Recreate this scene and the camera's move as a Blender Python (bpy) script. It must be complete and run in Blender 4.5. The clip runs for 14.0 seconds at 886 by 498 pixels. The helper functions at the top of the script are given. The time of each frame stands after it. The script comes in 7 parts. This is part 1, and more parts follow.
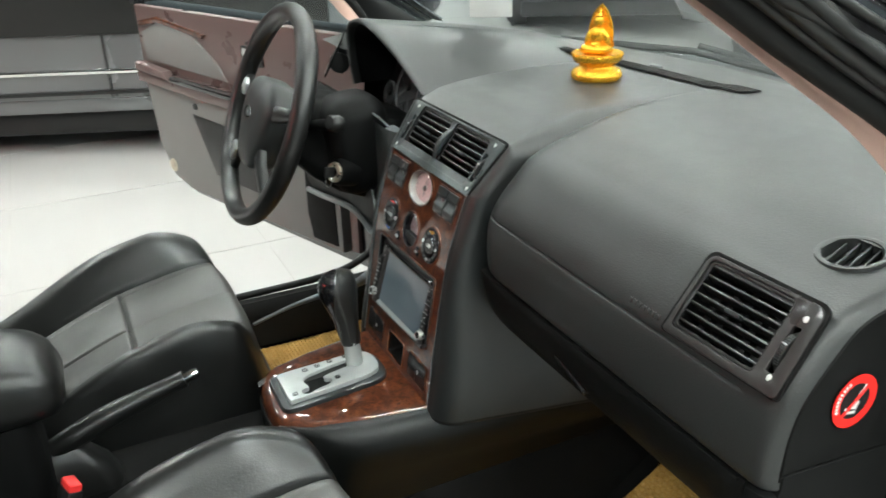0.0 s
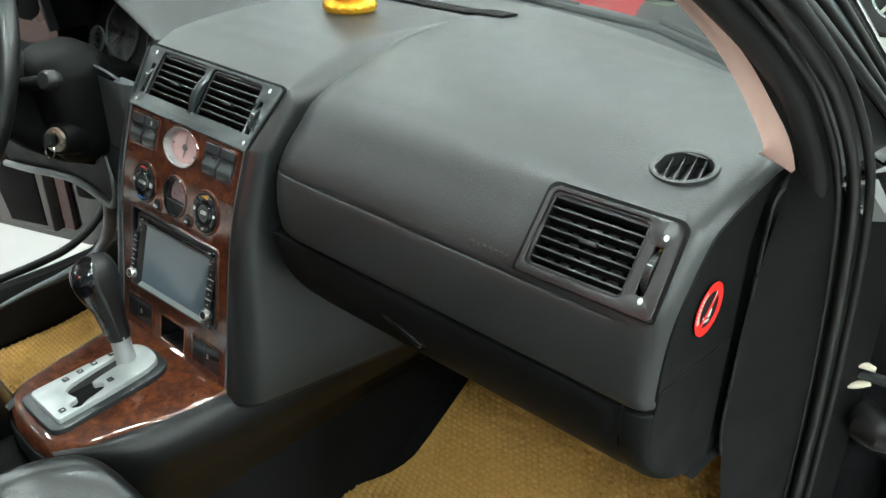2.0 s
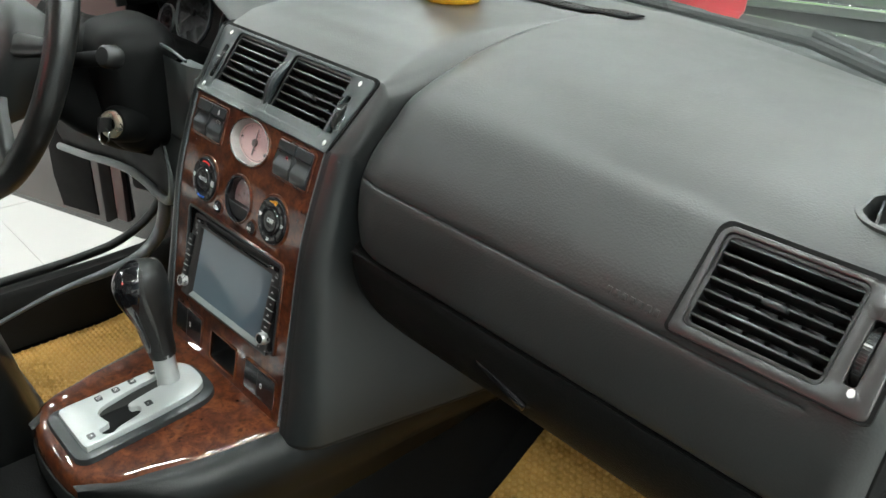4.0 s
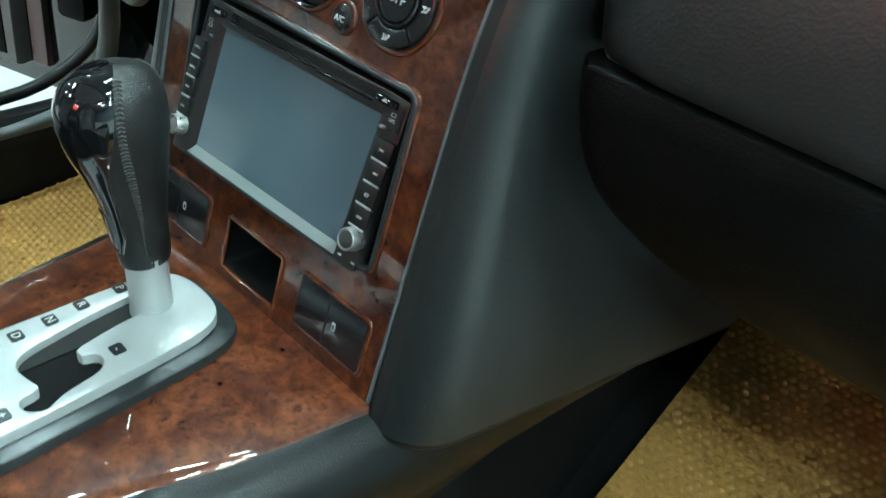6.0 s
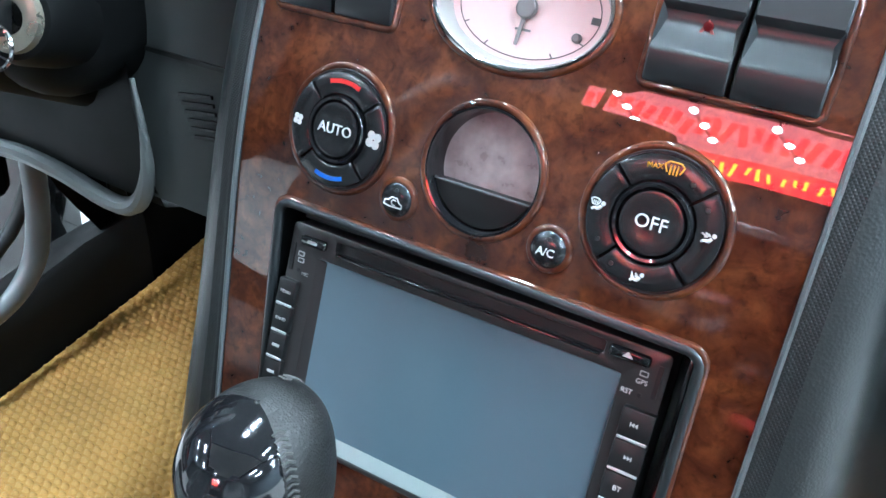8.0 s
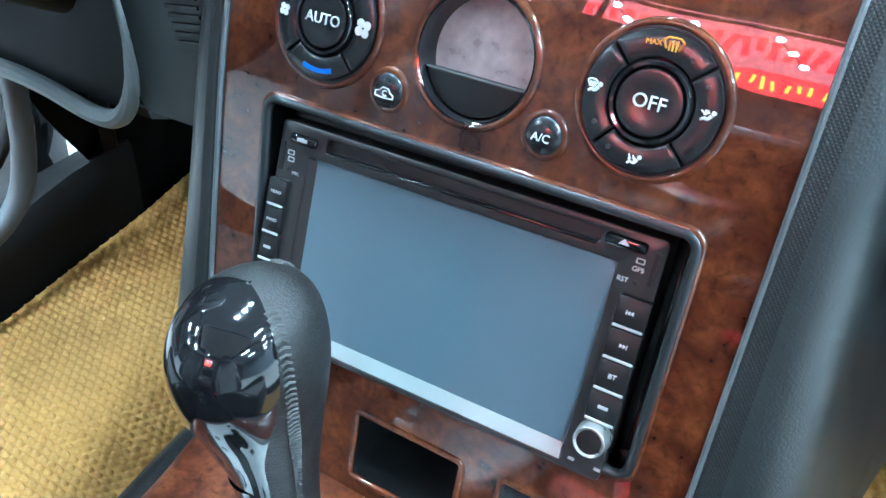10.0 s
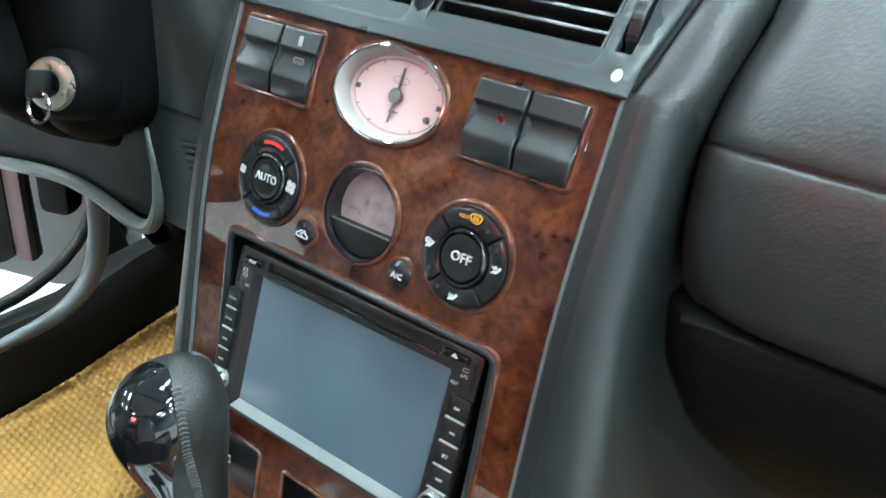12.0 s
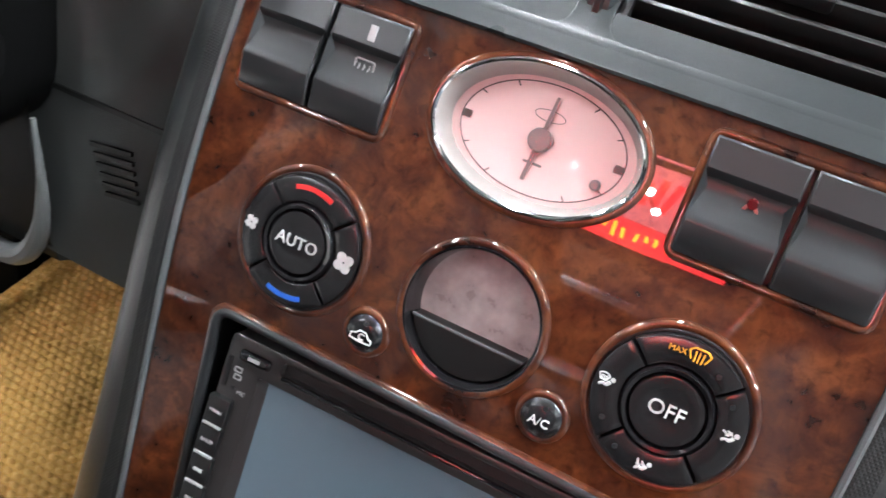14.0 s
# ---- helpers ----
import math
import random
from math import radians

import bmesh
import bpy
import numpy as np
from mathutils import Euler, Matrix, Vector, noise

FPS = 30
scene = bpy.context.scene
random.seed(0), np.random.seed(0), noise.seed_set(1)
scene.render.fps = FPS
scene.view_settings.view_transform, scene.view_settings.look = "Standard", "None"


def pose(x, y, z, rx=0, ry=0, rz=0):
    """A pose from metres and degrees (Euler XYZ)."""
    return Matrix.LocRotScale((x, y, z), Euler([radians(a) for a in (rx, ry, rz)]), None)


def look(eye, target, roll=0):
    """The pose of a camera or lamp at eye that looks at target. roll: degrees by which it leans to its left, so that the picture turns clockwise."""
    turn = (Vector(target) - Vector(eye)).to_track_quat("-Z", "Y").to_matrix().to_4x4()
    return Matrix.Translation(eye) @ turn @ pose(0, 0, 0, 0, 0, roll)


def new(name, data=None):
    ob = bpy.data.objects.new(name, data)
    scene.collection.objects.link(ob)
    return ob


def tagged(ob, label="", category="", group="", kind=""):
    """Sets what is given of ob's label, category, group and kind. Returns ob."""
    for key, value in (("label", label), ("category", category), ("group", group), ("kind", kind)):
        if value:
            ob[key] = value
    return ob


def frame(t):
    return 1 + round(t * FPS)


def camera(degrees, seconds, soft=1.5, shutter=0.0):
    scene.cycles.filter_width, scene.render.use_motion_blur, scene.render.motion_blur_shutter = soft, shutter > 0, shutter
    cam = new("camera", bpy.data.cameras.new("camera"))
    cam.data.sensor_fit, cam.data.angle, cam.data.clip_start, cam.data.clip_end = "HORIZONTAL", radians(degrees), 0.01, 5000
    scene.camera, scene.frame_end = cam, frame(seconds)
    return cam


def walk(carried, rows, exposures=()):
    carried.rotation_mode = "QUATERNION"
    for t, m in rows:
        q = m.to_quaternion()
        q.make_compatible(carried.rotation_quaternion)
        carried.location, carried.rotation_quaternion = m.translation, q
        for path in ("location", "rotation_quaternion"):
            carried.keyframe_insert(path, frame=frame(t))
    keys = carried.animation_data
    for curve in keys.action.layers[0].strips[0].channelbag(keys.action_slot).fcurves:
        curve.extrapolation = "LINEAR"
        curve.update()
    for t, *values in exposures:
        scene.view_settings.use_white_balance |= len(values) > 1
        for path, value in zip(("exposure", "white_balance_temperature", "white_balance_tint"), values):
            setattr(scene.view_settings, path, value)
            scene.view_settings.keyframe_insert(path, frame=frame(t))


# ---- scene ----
cam = camera(56.9, 14.0, 1.5, 0.2)
EXPOSURES = [(0.0, 0.0, 6500, 10), (0.5, -0.04, 6350, 6), (1.5, 0.1, 6300, 5), (2.5, 0.1, 6150, 5), (5.0, 0.0, 6600, 12), (5.5, -0.06, 6300, 6), (6.0, 0.4, 5450, -9), (6.5, 1.05, 4950, -8), (7.0, 1.25, 4900, 1), (7.5, 1.22, 5250, 8), (9.8, 1.33, 4750, 1), (10.5, 1.75, 5000, 5), (11.0, 1.57, 5500, 10), (12.0, 1.15, 5550, 2), (12.6, 1.0, 5850, 8), (13.0, 1.05, 5750, 7), (13.5, 1.0, 6200, 18), (14.0, 1.05, 6250, 21)]
PATH = [
    (0, (1.001, -0.415, 1.259), (-0.648, 0.358, 0.432), -1.7),
    (0.5, (0.972, -0.429, 1.265), (-0.486, 0.644, 0.414), -0.8),
    (1, (0.913, -0.442, 1.25), (-0.352, 0.836, 0.375), -0.6),
    (1.5, (0.878, -0.457, 1.242), (-0.315, 0.838, 0.294), -0.4),
    (2, (0.863, -0.464, 1.237), (-0.299, 0.848, 0.273), 0.7),
    (2.5, (0.829, -0.456, 1.22), (-0.342, 0.851, 0.262), 1.4),
    (2.7, (0.811, -0.447, 1.212), (-0.368, 0.854, 0.254), 1.3),
    (4.8, (0.581, -0.374, 1.116), (-0.709, 0.824, 0.166), 5.2),
    (5, (0.526, -0.367, 1.087), (-0.735, 0.841, 0.112), 6.6),
    (5.5, (0.443, -0.333, 0.99), (-0.79, 0.883, -0.011), 8.1),
    (6, (0.351, -0.29, 0.926), (-0.668, 1.032, -0.176), 11.0),
    (6.5, (0.269, -0.272, 0.921), (-0.7, 1.105, -0.157), 8.9),
    (7, (0.208, -0.268, 0.911), (-0.722, 1.156, -0.14), 4.8),
    (7.2, (0.192, -0.27, 0.918), (-0.733, 1.147, -0.149), 3.9),
    (7.5, (0.164, -0.264, 0.918), (-0.782, 1.183, -0.087), 3.4),
    (7.7, (0.135, -0.255, 0.922), (-0.753, 1.271, -0.017), 4.6),
    (9.8, (0.133, -0.257, 0.896), (-0.694, 1.226, -0.16), 4.5),
    (10, (0.138, -0.259, 0.9), (-0.678, 1.226, -0.162), 4.8),
    (10.5, (0.15, -0.244, 0.914), (-0.681, 1.275, -0.088), 5.1),
    (11, (0.156, -0.251, 0.921), (-0.671, 1.317, -0.006), 5.7),
    (11.5, (0.188, -0.26, 0.936), (-0.722, 1.266, 0.019), 5.1),
    (12, (0.265, -0.281, 0.977), (-0.794, 1.159, 0.08), 4.6),
    (12.2, (0.29, -0.291, 1.004), (-0.745, 1.17, 0.113), 4.4),
    (12.5, (0.275, -0.276, 0.979), (-0.779, 1.169, 0.085), 3.6),
    (13, (0.207, -0.247, 0.96), (-0.799, 1.179, -0.018), 4.4),
    (13.5, (0.108, -0.234, 0.955), (-0.799, 1.251, -0.031), 8.5),
    (14, (0.064, -0.22, 0.947), (-0.525, 1.441, 0.001), 14.3),
]
walk(cam, [(t, look(eye, target, roll)) for t, eye, target, roll in PATH], EXPOSURES)

# ---------- light ----------
world = bpy.data.worlds.new("showroom_air")
scene.world = world
world.use_nodes = True
world.node_tree.nodes["Background"].inputs["Color"].default_value = (0.55, 0.62, 0.68, 1)
world.node_tree.nodes["Background"].inputs["Strength"].default_value = 0.15


# ---------- helpers ----------
def thing(name, label, category, at=(0, 0, 0), group="", kind=""):
    ob = new(name)
    ob.empty_display_size = 0.05
    ob.location = at
    return tagged(ob, label, category, group, kind)


def finish(bm, name, material, smooth=True, angle=35):
    me = bpy.data.meshes.new(name)
    bmesh.ops.recalc_face_normals(bm, faces=bm.faces)
    bm.to_mesh(me)
    bm.free()
    if smooth:
        me.polygons.foreach_set("use_smooth", [True] * len(me.polygons))
        me.set_sharp_from_angle(angle=radians(angle))
    me.materials.append(material)
    return me


def part(name, bm, material, parent=None, label="", smooth=True, angle=35, kind=""):
    ob = new(name, finish(bm, name, material, smooth, angle))
    if parent is not None:
        ob.parent = parent
        root = parent
        m = Matrix.Identity(4)
        while root is not None:
            m = root.matrix_basis.copy() if root.parent is None else m
            root = root.parent
        ob.matrix_parent_inverse = m.inverted() if parent.parent is None else Matrix.Identity(4)
    return tagged(ob, label, kind=kind)


def single(name, bm, material, label, category, group="", kind="", smooth=True, angle=35):
    ob = part(name, bm, material, None, "", smooth, angle)
    return tagged(ob, label, category, group, kind)


def box(bm, size, m=None, bevel=0.0, seg=2):
    r = bmesh.ops.create_cube(bm, size=1.0)
    vs = r["verts"]
    bmesh.ops.scale(bm, vec=size, verts=vs)
    if bevel > 0:
        es = list({e for v in vs for e in v.link_edges})
        r = bmesh.ops.bevel(bm, geom=es, offset=bevel, segments=seg, profile=0.5, affect="EDGES")
        vs = list({v for f in r["faces"] for v in f.verts} | {v for v in vs if v.is_valid})
    if m is not None:
        bmesh.ops.transform(bm, matrix=m, verts=vs)
    return bm


def grid(bm, rows, close_u=False, close_v=False, skip=None):
    """A sheet through rows of points."""
    vs = [[bm.verts.new(p) for p in row] for row in rows]
    nr, nc = len(vs), len(vs[0])
    for i in range(nr if close_u else nr - 1):
        for j in range(nc if close_v else nc - 1):
            q = [vs[i][j], vs[(i + 1) % nr][j], vs[(i + 1) % nr][(j + 1) % nc], vs[i][(j + 1) % nc]]
            if skip:
                c = sum((v.co for v in q), Vector()) / 4
                if skip(c):
                    continue
            q = list(dict.fromkeys(q))
            if len({tuple(round(x, 7) for x in v.co) for v in q}) >= 3:
                bm.faces.new(q)
    return vs


def loft(bm, rings, caps=True):
    vs = grid(bm, rings, close_v=True)
    if caps:
        bm.faces.new(vs[0])
        bm.faces.new(vs[-1])
    bmesh.ops.remove_doubles(bm, verts=bm.verts, dist=1e-6)
    return vs


def lathe(bm, profile, n=32, m=None, sx=1.0, sy=1.0, caps=True):
    rings = []
    for r, z in profile:
        rings.append([Vector((r * sx * math.cos(2 * math.pi * k / n), r * sy * math.sin(2 * math.pi * k / n), z)) for k in range(n)])
    if m is not None:
        rings = [[m @ p for p in ring] for ring in rings]
    vs = grid(bm, rings, close_v=True)
    for ring, (r, z) in ((vs[0], profile[0]), (vs[-1], profile[-1])):
        if r > 1e-6 and caps:
            bm.faces.new(ring)
    bmesh.ops.remove_doubles(bm, verts=bm.verts, dist=1e-7)
    return bm


def smooth_path(points, n):
    """Catmull-Rom through points, n samples at even chord length."""
    p = [Vector(q) for q in points]
    p = [p[0] * 2 - p[1]] + p + [p[-1] * 2 - p[-2]]
    fine = []
    for i in range(1, len(p) - 2):
        for k in range(24):
            t = k / 24
            a, b, c, d = p[i - 1], p[i], p[i + 1], p[i + 2]
            fine.append(0.5 * (2 * b + (c - a) * t + (2 * a - 5 * b + 4 * c - d) * t * t + (3 * b - a - 3 * c + d) * t ** 3))
    fine.append(p[-2])
    s = [0.0]
    for a, b in zip(fine, fine[1:]):
        s.append(s[-1] + (b - a).length)
    out, k = [], 0
    for i in range(n):
        want = s[-1] * i / (n - 1)
        while k < len(s) - 2 and s[k + 1] < want:
            k += 1
        w = (want - s[k]) / max(1e-9, s[k + 1] - s[k])
        out.append(fine[k].lerp(fine[k + 1], min(1, max(0, w))))
    return out


def tube(bm, path, radius, n=8, closed=False, flat=1.0, up=(0, 0, 1)):
    """A tube along path; radius: a number or one for each point; flat: its height over its width."""
    path = [Vector(p) for p in path]
    rings, last = [], None
    for i, p in enumerate(path):
        a = path[i - 1] if i or closed else p
        b = path[(i + 1) % len(path)] if i < len(path) - 1 or closed else p
        d = (b - a).normalized()
        x = d.cross(Vector(up))
        x = x.normalized() if x.length > 1e-4 else (last or Vector((1, 0, 0)))
        last = x
        y = x.cross(d)
        r = radius[i] if isinstance(radius, (list, tuple)) else radius
        rings.append([p + x * (r * math.cos(2 * math.pi * k / n)) + y * (flat * r * math.sin(2 * math.pi * k / n)) for k in range(n)])
    vs = grid(bm, rings, close_u=closed, close_v=True)
    if not closed:
        bm.faces.new(vs[0])
        bm.faces.new(vs[-1])
    return bm


def rrect(cx, cy, w, h, r, n=5):
    out = []
    for sx, sy, a0 in ((1, 1, 0), (-1, 1, 90), (-1, -1, 180), (1, -1, 270)):
        for k in range(n):
            a = radians(a0 + 90 * k / (n - 1))
            out.append((cx + sx * (w / 2 - r) + r * math.cos(a), cy + sy * (h / 2 - r) + r * math.sin(a)))
    return out


def oval(cx, cy, rx, ry, n=40, a0=0.0, a1=360.0, closed=True):
    k = n if closed else n - 1
    return [(cx + rx * math.cos(radians(a0 + (a1 - a0) * i / k)), cy + ry * math.sin(radians(a0 + (a1 - a0) * i / k))) for i in range(n)]


def fill(bm, outline, holes=(), z=0.0):
    """A flat face with holes."""
    edges = []
    for loop in (outline, *holes):
        vs = [bm.verts.new((x, y, z)) for x, y in loop]
        edges += [bm.edges.new((a, b)) for a, b in zip(vs, vs[1:] + vs[:1])]
    bmesh.ops.triangle_fill(bm, use_beauty=True, use_dissolve=False, edges=edges)
    return bm


def plate(outline, depth, holes=(), m=None, bevel=0.0):
    """A flat piece with holes, its face at z = 0 and its back at -depth."""
    bm = bmesh.new()
    fill(bm, outline, holes)
    top = list(bm.faces)
    bmesh.ops.recalc_face_normals(bm, faces=top)
    if top and top[0].normal.z < 0:
        bmesh.ops.reverse_faces(bm, faces=top)
    r = bmesh.ops.extrude_face_region(bm, geom=top)
    bmesh.ops.translate(bm, vec=(0, 0, -depth), verts=[g for g in r["geom"] if isinstance(g, bmesh.types.BMVert)])
    if bevel > 0:
        es = [e for e in bm.edges if len(e.link_faces) == 2 and all(abs(v.co.z) < 1e-6 for v in e.verts)
              and abs(e.link_faces[0].normal.dot(e.link_faces[1].normal)) < 0.5]
        bmesh.ops.recalc_face_normals(bm, faces=bm.faces)
        es = [e for e in bm.edges if len(e.link_faces) == 2 and all(abs(v.co.z) < 1e-6 for v in e.verts)
              and abs(e.link_faces[0].normal.dot(e.link_faces[1].normal)) < 0.5]
        bmesh.ops.bevel(bm, geom=es, offset=bevel, segments=2, profile=0.5, affect="EDGES")
    if m is not None:
        bmesh.ops.transform(bm, matrix=m, verts=bm.verts)
    return bm


def frame_at(origin, x, y):
    """A matrix with the given origin and x and y ways; z stands on both."""
    x, y = Vector(x).normalized(), Vector(y).normalized()
    z = x.cross(y).normalized()
    y = z.cross(x)
    m = Matrix((x, y, z)).transposed().to_4x4()
    m.translation = Vector(origin)
    return m


def words(text, size, m, depth=0.0002):
    cu = bpy.data.curves.new("text", "FONT")
    cu.body, cu.size, cu.align_x, cu.align_y, cu.extrude, cu.resolution_u = text, size, "CENTER", "CENTER", depth, 3
    ob = bpy.data.objects.new("text", cu)
    scene.collection.objects.link(ob)
    bpy.context.view_layer.update()
    me = bpy.data.meshes.new_from_object(ob.evaluated_get(bpy.context.evaluated_depsgraph_get()))
    bm = bmesh.new()
    bm.from_mesh(me)
    bpy.data.objects.remove(ob)
    bpy.data.curves.remove(cu)
    bpy.data.meshes.remove(me)
    bmesh.ops.transform(bm, matrix=m, verts=bm.verts)
    return bm


def step(a, b, t):
    t = min(1.0, max(0.0, (t - a) / (b - a)))
    return t * t * (3 - 2 * t)


# ---------- materials ----------
def material(name, color, rough=0.5, metal=0.0, spec=0.5, coat=0.0, coat_rough=0.05,
             grain=0.0, grain_scale=800.0, wear=0.12, wear_scale=14.0, bump2=0.0, bump2_scale=60.0, cell=False, sheen=0.0, tint=None, vary=0.14):
    mt = bpy.data.materials.new(name)
    mt.use_nodes = True
    nt = mt.node_tree
    n, l = nt.nodes, nt.links
    b = n["Principled BSDF"]
    b.inputs["Metallic"].default_value = metal
    b.inputs["Specular IOR Level"].default_value = spec
    b.inputs["Coat Weight"].default_value = coat
    b.inputs["Coat Roughness"].default_value = coat_rough
    b.inputs["Sheen Weight"].default_value = sheen
    co = n.new("ShaderNodeTexCoord")
    big = n.new("ShaderNodeTexNoise")
    big.inputs["Scale"].default_value = wear_scale
    big.inputs["Detail"].default_value = 5
    l.new(co.outputs["Object"], big.inputs["Vector"])
    mix = n.new("ShaderNodeMix")
    mix.data_type = "RGBA"
    c = Vector(color)
    other = Vector(tint) if tint else c * (1 + 1.6 * wear)
    mix.inputs["A"].default_value = (*(c * (1 - wear)), 1)
    mix.inputs["B"].default_value = (*[min(1, v) for v in other], 1)
    l.new(big.outputs["Fac"], mix.inputs["Factor"])
    l.new(mix.outputs["Result"], b.inputs["Base Color"])
    rr = n.new("ShaderNodeMapRange")
    rr.inputs["From Min"].default_value, rr.inputs["From Max"].default_value = 0.3, 0.7
    rr.inputs["To Min"].default_value, rr.inputs["To Max"].default_value = max(0.01, rough * (1 - vary)), min(1, rough * (1 + vary))
    l.new(big.outputs["Fac"], rr.inputs["Value"])
    l.new(rr.outputs["Result"], b.inputs["Roughness"])
    last = None
    if bump2 > 0:
        t2 = n.new("ShaderNodeTexNoise")
        t2.inputs["Scale"].default_value = bump2_scale
        t2.inputs["Detail"].default_value = 3
        l.new(co.outputs["Object"], t2.inputs["Vector"])
        bp = n.new("ShaderNodeBump")
        bp.inputs["Strength"].default_value, bp.inputs["Distance"].default_value = bump2, 0.002
        l.new(t2.outputs["Fac"], bp.inputs["Height"])
        last = bp
    if grain > 0:
        if cell:
            t1 = n.new("ShaderNodeTexVoronoi")
            t1.inputs["Scale"].default_value = grain_scale
            out = t1.outputs["Distance"]
        else:
            t1 = n.new("ShaderNodeTexNoise")
            t1.inputs["Scale"].default_value = grain_scale
            t1.inputs["Detail"].default_value = 2
            out = t1.outputs["Fac"]
        l.new(co.outputs["Object"], t1.inputs["Vector"])
        bp = n.new("ShaderNodeBump")
        bp.inputs["Strength"].default_value, bp.inputs["Distance"].default_value = grain, 0.0004
        l.new(out, bp.inputs["Height"])
        if last:
            l.new(last.outputs["Normal"], bp.inputs["Normal"])
        last = bp
    if last:
        l.new(last.outputs["Normal"], b.inputs["Normal"])
    return mt


def burl(name, coat_rough=0.03, ripple=0.0, coat=1.0):
    """Lacquered burl wood: mottled orange brown figure, short dark flecks and small eyes under a clear coat."""
    mt = material(name, (0.1, 0.03, 0.01), rough=0.4, spec=0.12, coat=coat, coat_rough=coat_rough, bump2=ripple, bump2_scale=45)
    nt = mt.node_tree
    n, l = nt.nodes, nt.links
    b = n["Principled BSDF"]
    b.inputs["Coat IOR"].default_value = 1.65
    co = [q for q in n if q.bl_idname == "ShaderNodeTexCoord"][0]

    def noise(scale, detail, rough, distort=0.0):
        t = n.new("ShaderNodeTexNoise")
        t.inputs["Scale"].default_value, t.inputs["Detail"].default_value, t.inputs["Roughness"].default_value = scale, detail, rough
        t.inputs["Distortion"].default_value = distort
        l.new(co.outputs["Object"], t.inputs["Vector"])
        return t

    def ramp(stops):
        r = n.new("ShaderNodeValToRGB")
        e = r.color_ramp.elements
        e[0].position, e[0].color = stops[0][0], (*stops[0][1], 1)
        e[1].position, e[1].color = stops[-1][0], (*stops[-1][1], 1)
        for pos, colr in stops[1:-1]:
            q = e.new(pos)
            q.color = (*colr, 1)
        return r

    def mult(a, c, fac):
        m = n.new("ShaderNodeMix")
        m.data_type, m.blend_type = "RGBA", "MULTIPLY"
        m.inputs["Factor"].default_value = fac
        l.new(a, m.inputs["A"])
        l.new(c, m.inputs["B"])
        return m.outputs["Result"]

    broad = noise(56, 6, 0.58, 0.6)
    base = ramp([(0.28, (0.024, 0.0056, 0.0026)), (0.41, (0.050, 0.0120, 0.0044)), (0.50, (0.076, 0.0190, 0.0064)), (0.58, (0.104, 0.0290, 0.0090)), (0.72, (0.150, 0.049, 0.015))])
    l.new(broad.outputs["Fac"], base.inputs["Fac"])
    fleck = noise(230, 3, 0.55, 0.5)
    fr = ramp([(0.30, (0.30, 0.2, 0.16)), (0.42, (0.75, 0.70, 0.66)), (0.55, (1, 1, 1))])
    l.new(fleck.outputs["Fac"], fr.inputs["Fac"])
    add = n.new("ShaderNodeVectorMath")
    add.operation = "MULTIPLY_ADD"
    add.inputs[1].default_value = (0.006, 0.006, 0.006)
    l.new(fleck.outputs["Color"], add.inputs[0])
    l.new(co.outputs["Object"], add.inputs[2])
    eye = n.new("ShaderNodeTexVoronoi")
    eye.inputs["Scale"].default_value = 120
    l.new(add.outputs["Vector"], eye.inputs["Vector"])
    er = ramp([(0.04, (0.16, 0.10, 0.08)), (0.18, (0.50, 0.40, 0.35)), (0.40, (1, 1, 1))])
    l.new(eye.outputs["Distance"], er.inputs["Fac"])
    # eyes gather in clusters
    clus = noise(34, 2, 0.5)
    cr = ramp([(0.50, (0, 0, 0)), (0.58, (1, 1, 1))])
    l.new(clus.outputs["Fac"], cr.inputs["Fac"])
    em = n.new("ShaderNodeMix")
    em.data_type, em.blend_type = "RGBA", "MULTIPLY"
    l.new(cr.outputs["Color"], em.inputs["Factor"])
    l.new(mult(base.outputs["Color"], fr.outputs["Color"], 0.72), em.inputs["A"])
    l.new(er.outputs["Color"], em.inputs["B"])
    l.new(em.outputs["Result"], b.inputs["Base Color"])
    return mt


def glow(name, color, strength):
    mt = bpy.data.materials.new(name)
    mt.use_nodes = True
    b = mt.node_tree.nodes["Principled BSDF"]
    b.inputs["Base Color"].default_value = (*color, 1)
    b.inputs["Emission Color"].default_value = (*color, 1)
    b.inputs["Emission Strength"].default_value = strength
    return mt


def pane(name, color=(0.9, 0.95, 0.95), gloss=0.04, rough=0.0):
    mt = bpy.data.materials.new(name)
    mt.use_nodes = True
    nt = mt.node_tree
    nt.nodes.clear()
    out = nt.nodes.new("ShaderNodeOutputMaterial")
    tr = nt.nodes.new("ShaderNodeBsdfTransparent")
    tr.inputs["Color"].default_value = (*color, 1)
    gl = nt.nodes.new("ShaderNodeBsdfGlossy")
    gl.inputs["Roughness"].default_value = rough
    lw = nt.nodes.new("ShaderNodeLayerWeight")
    lw.inputs["Blend"].default_value = 0.5
    pw = nt.nodes.new("ShaderNodeMath")
    pw.operation = "POWER"
    pw.inputs[1].default_value = 4.0
    fr = nt.nodes.new("ShaderNodeMath")
    fr.operation, fr.use_clamp = "MULTIPLY_ADD", True
    fr.inputs[1].default_value, fr.inputs[2].default_value = 0.7, gloss
    nt.links.new(lw.outputs["Facing"], pw.inputs[0])
    nt.links.new(pw.outputs["Value"], fr.inputs[0])
    mx = nt.nodes.new("ShaderNodeMixShader")
    nt.links.new(fr.outputs["Value"], mx.inputs["Fac"])
    nt.links.new(tr.outputs["BSDF"], mx.inputs[1])
    nt.links.new(gl.outputs["BSDF"], mx.inputs[2])
    nt.links.new(mx.outputs["Shader"], out.inputs["Surface"])
    return mt


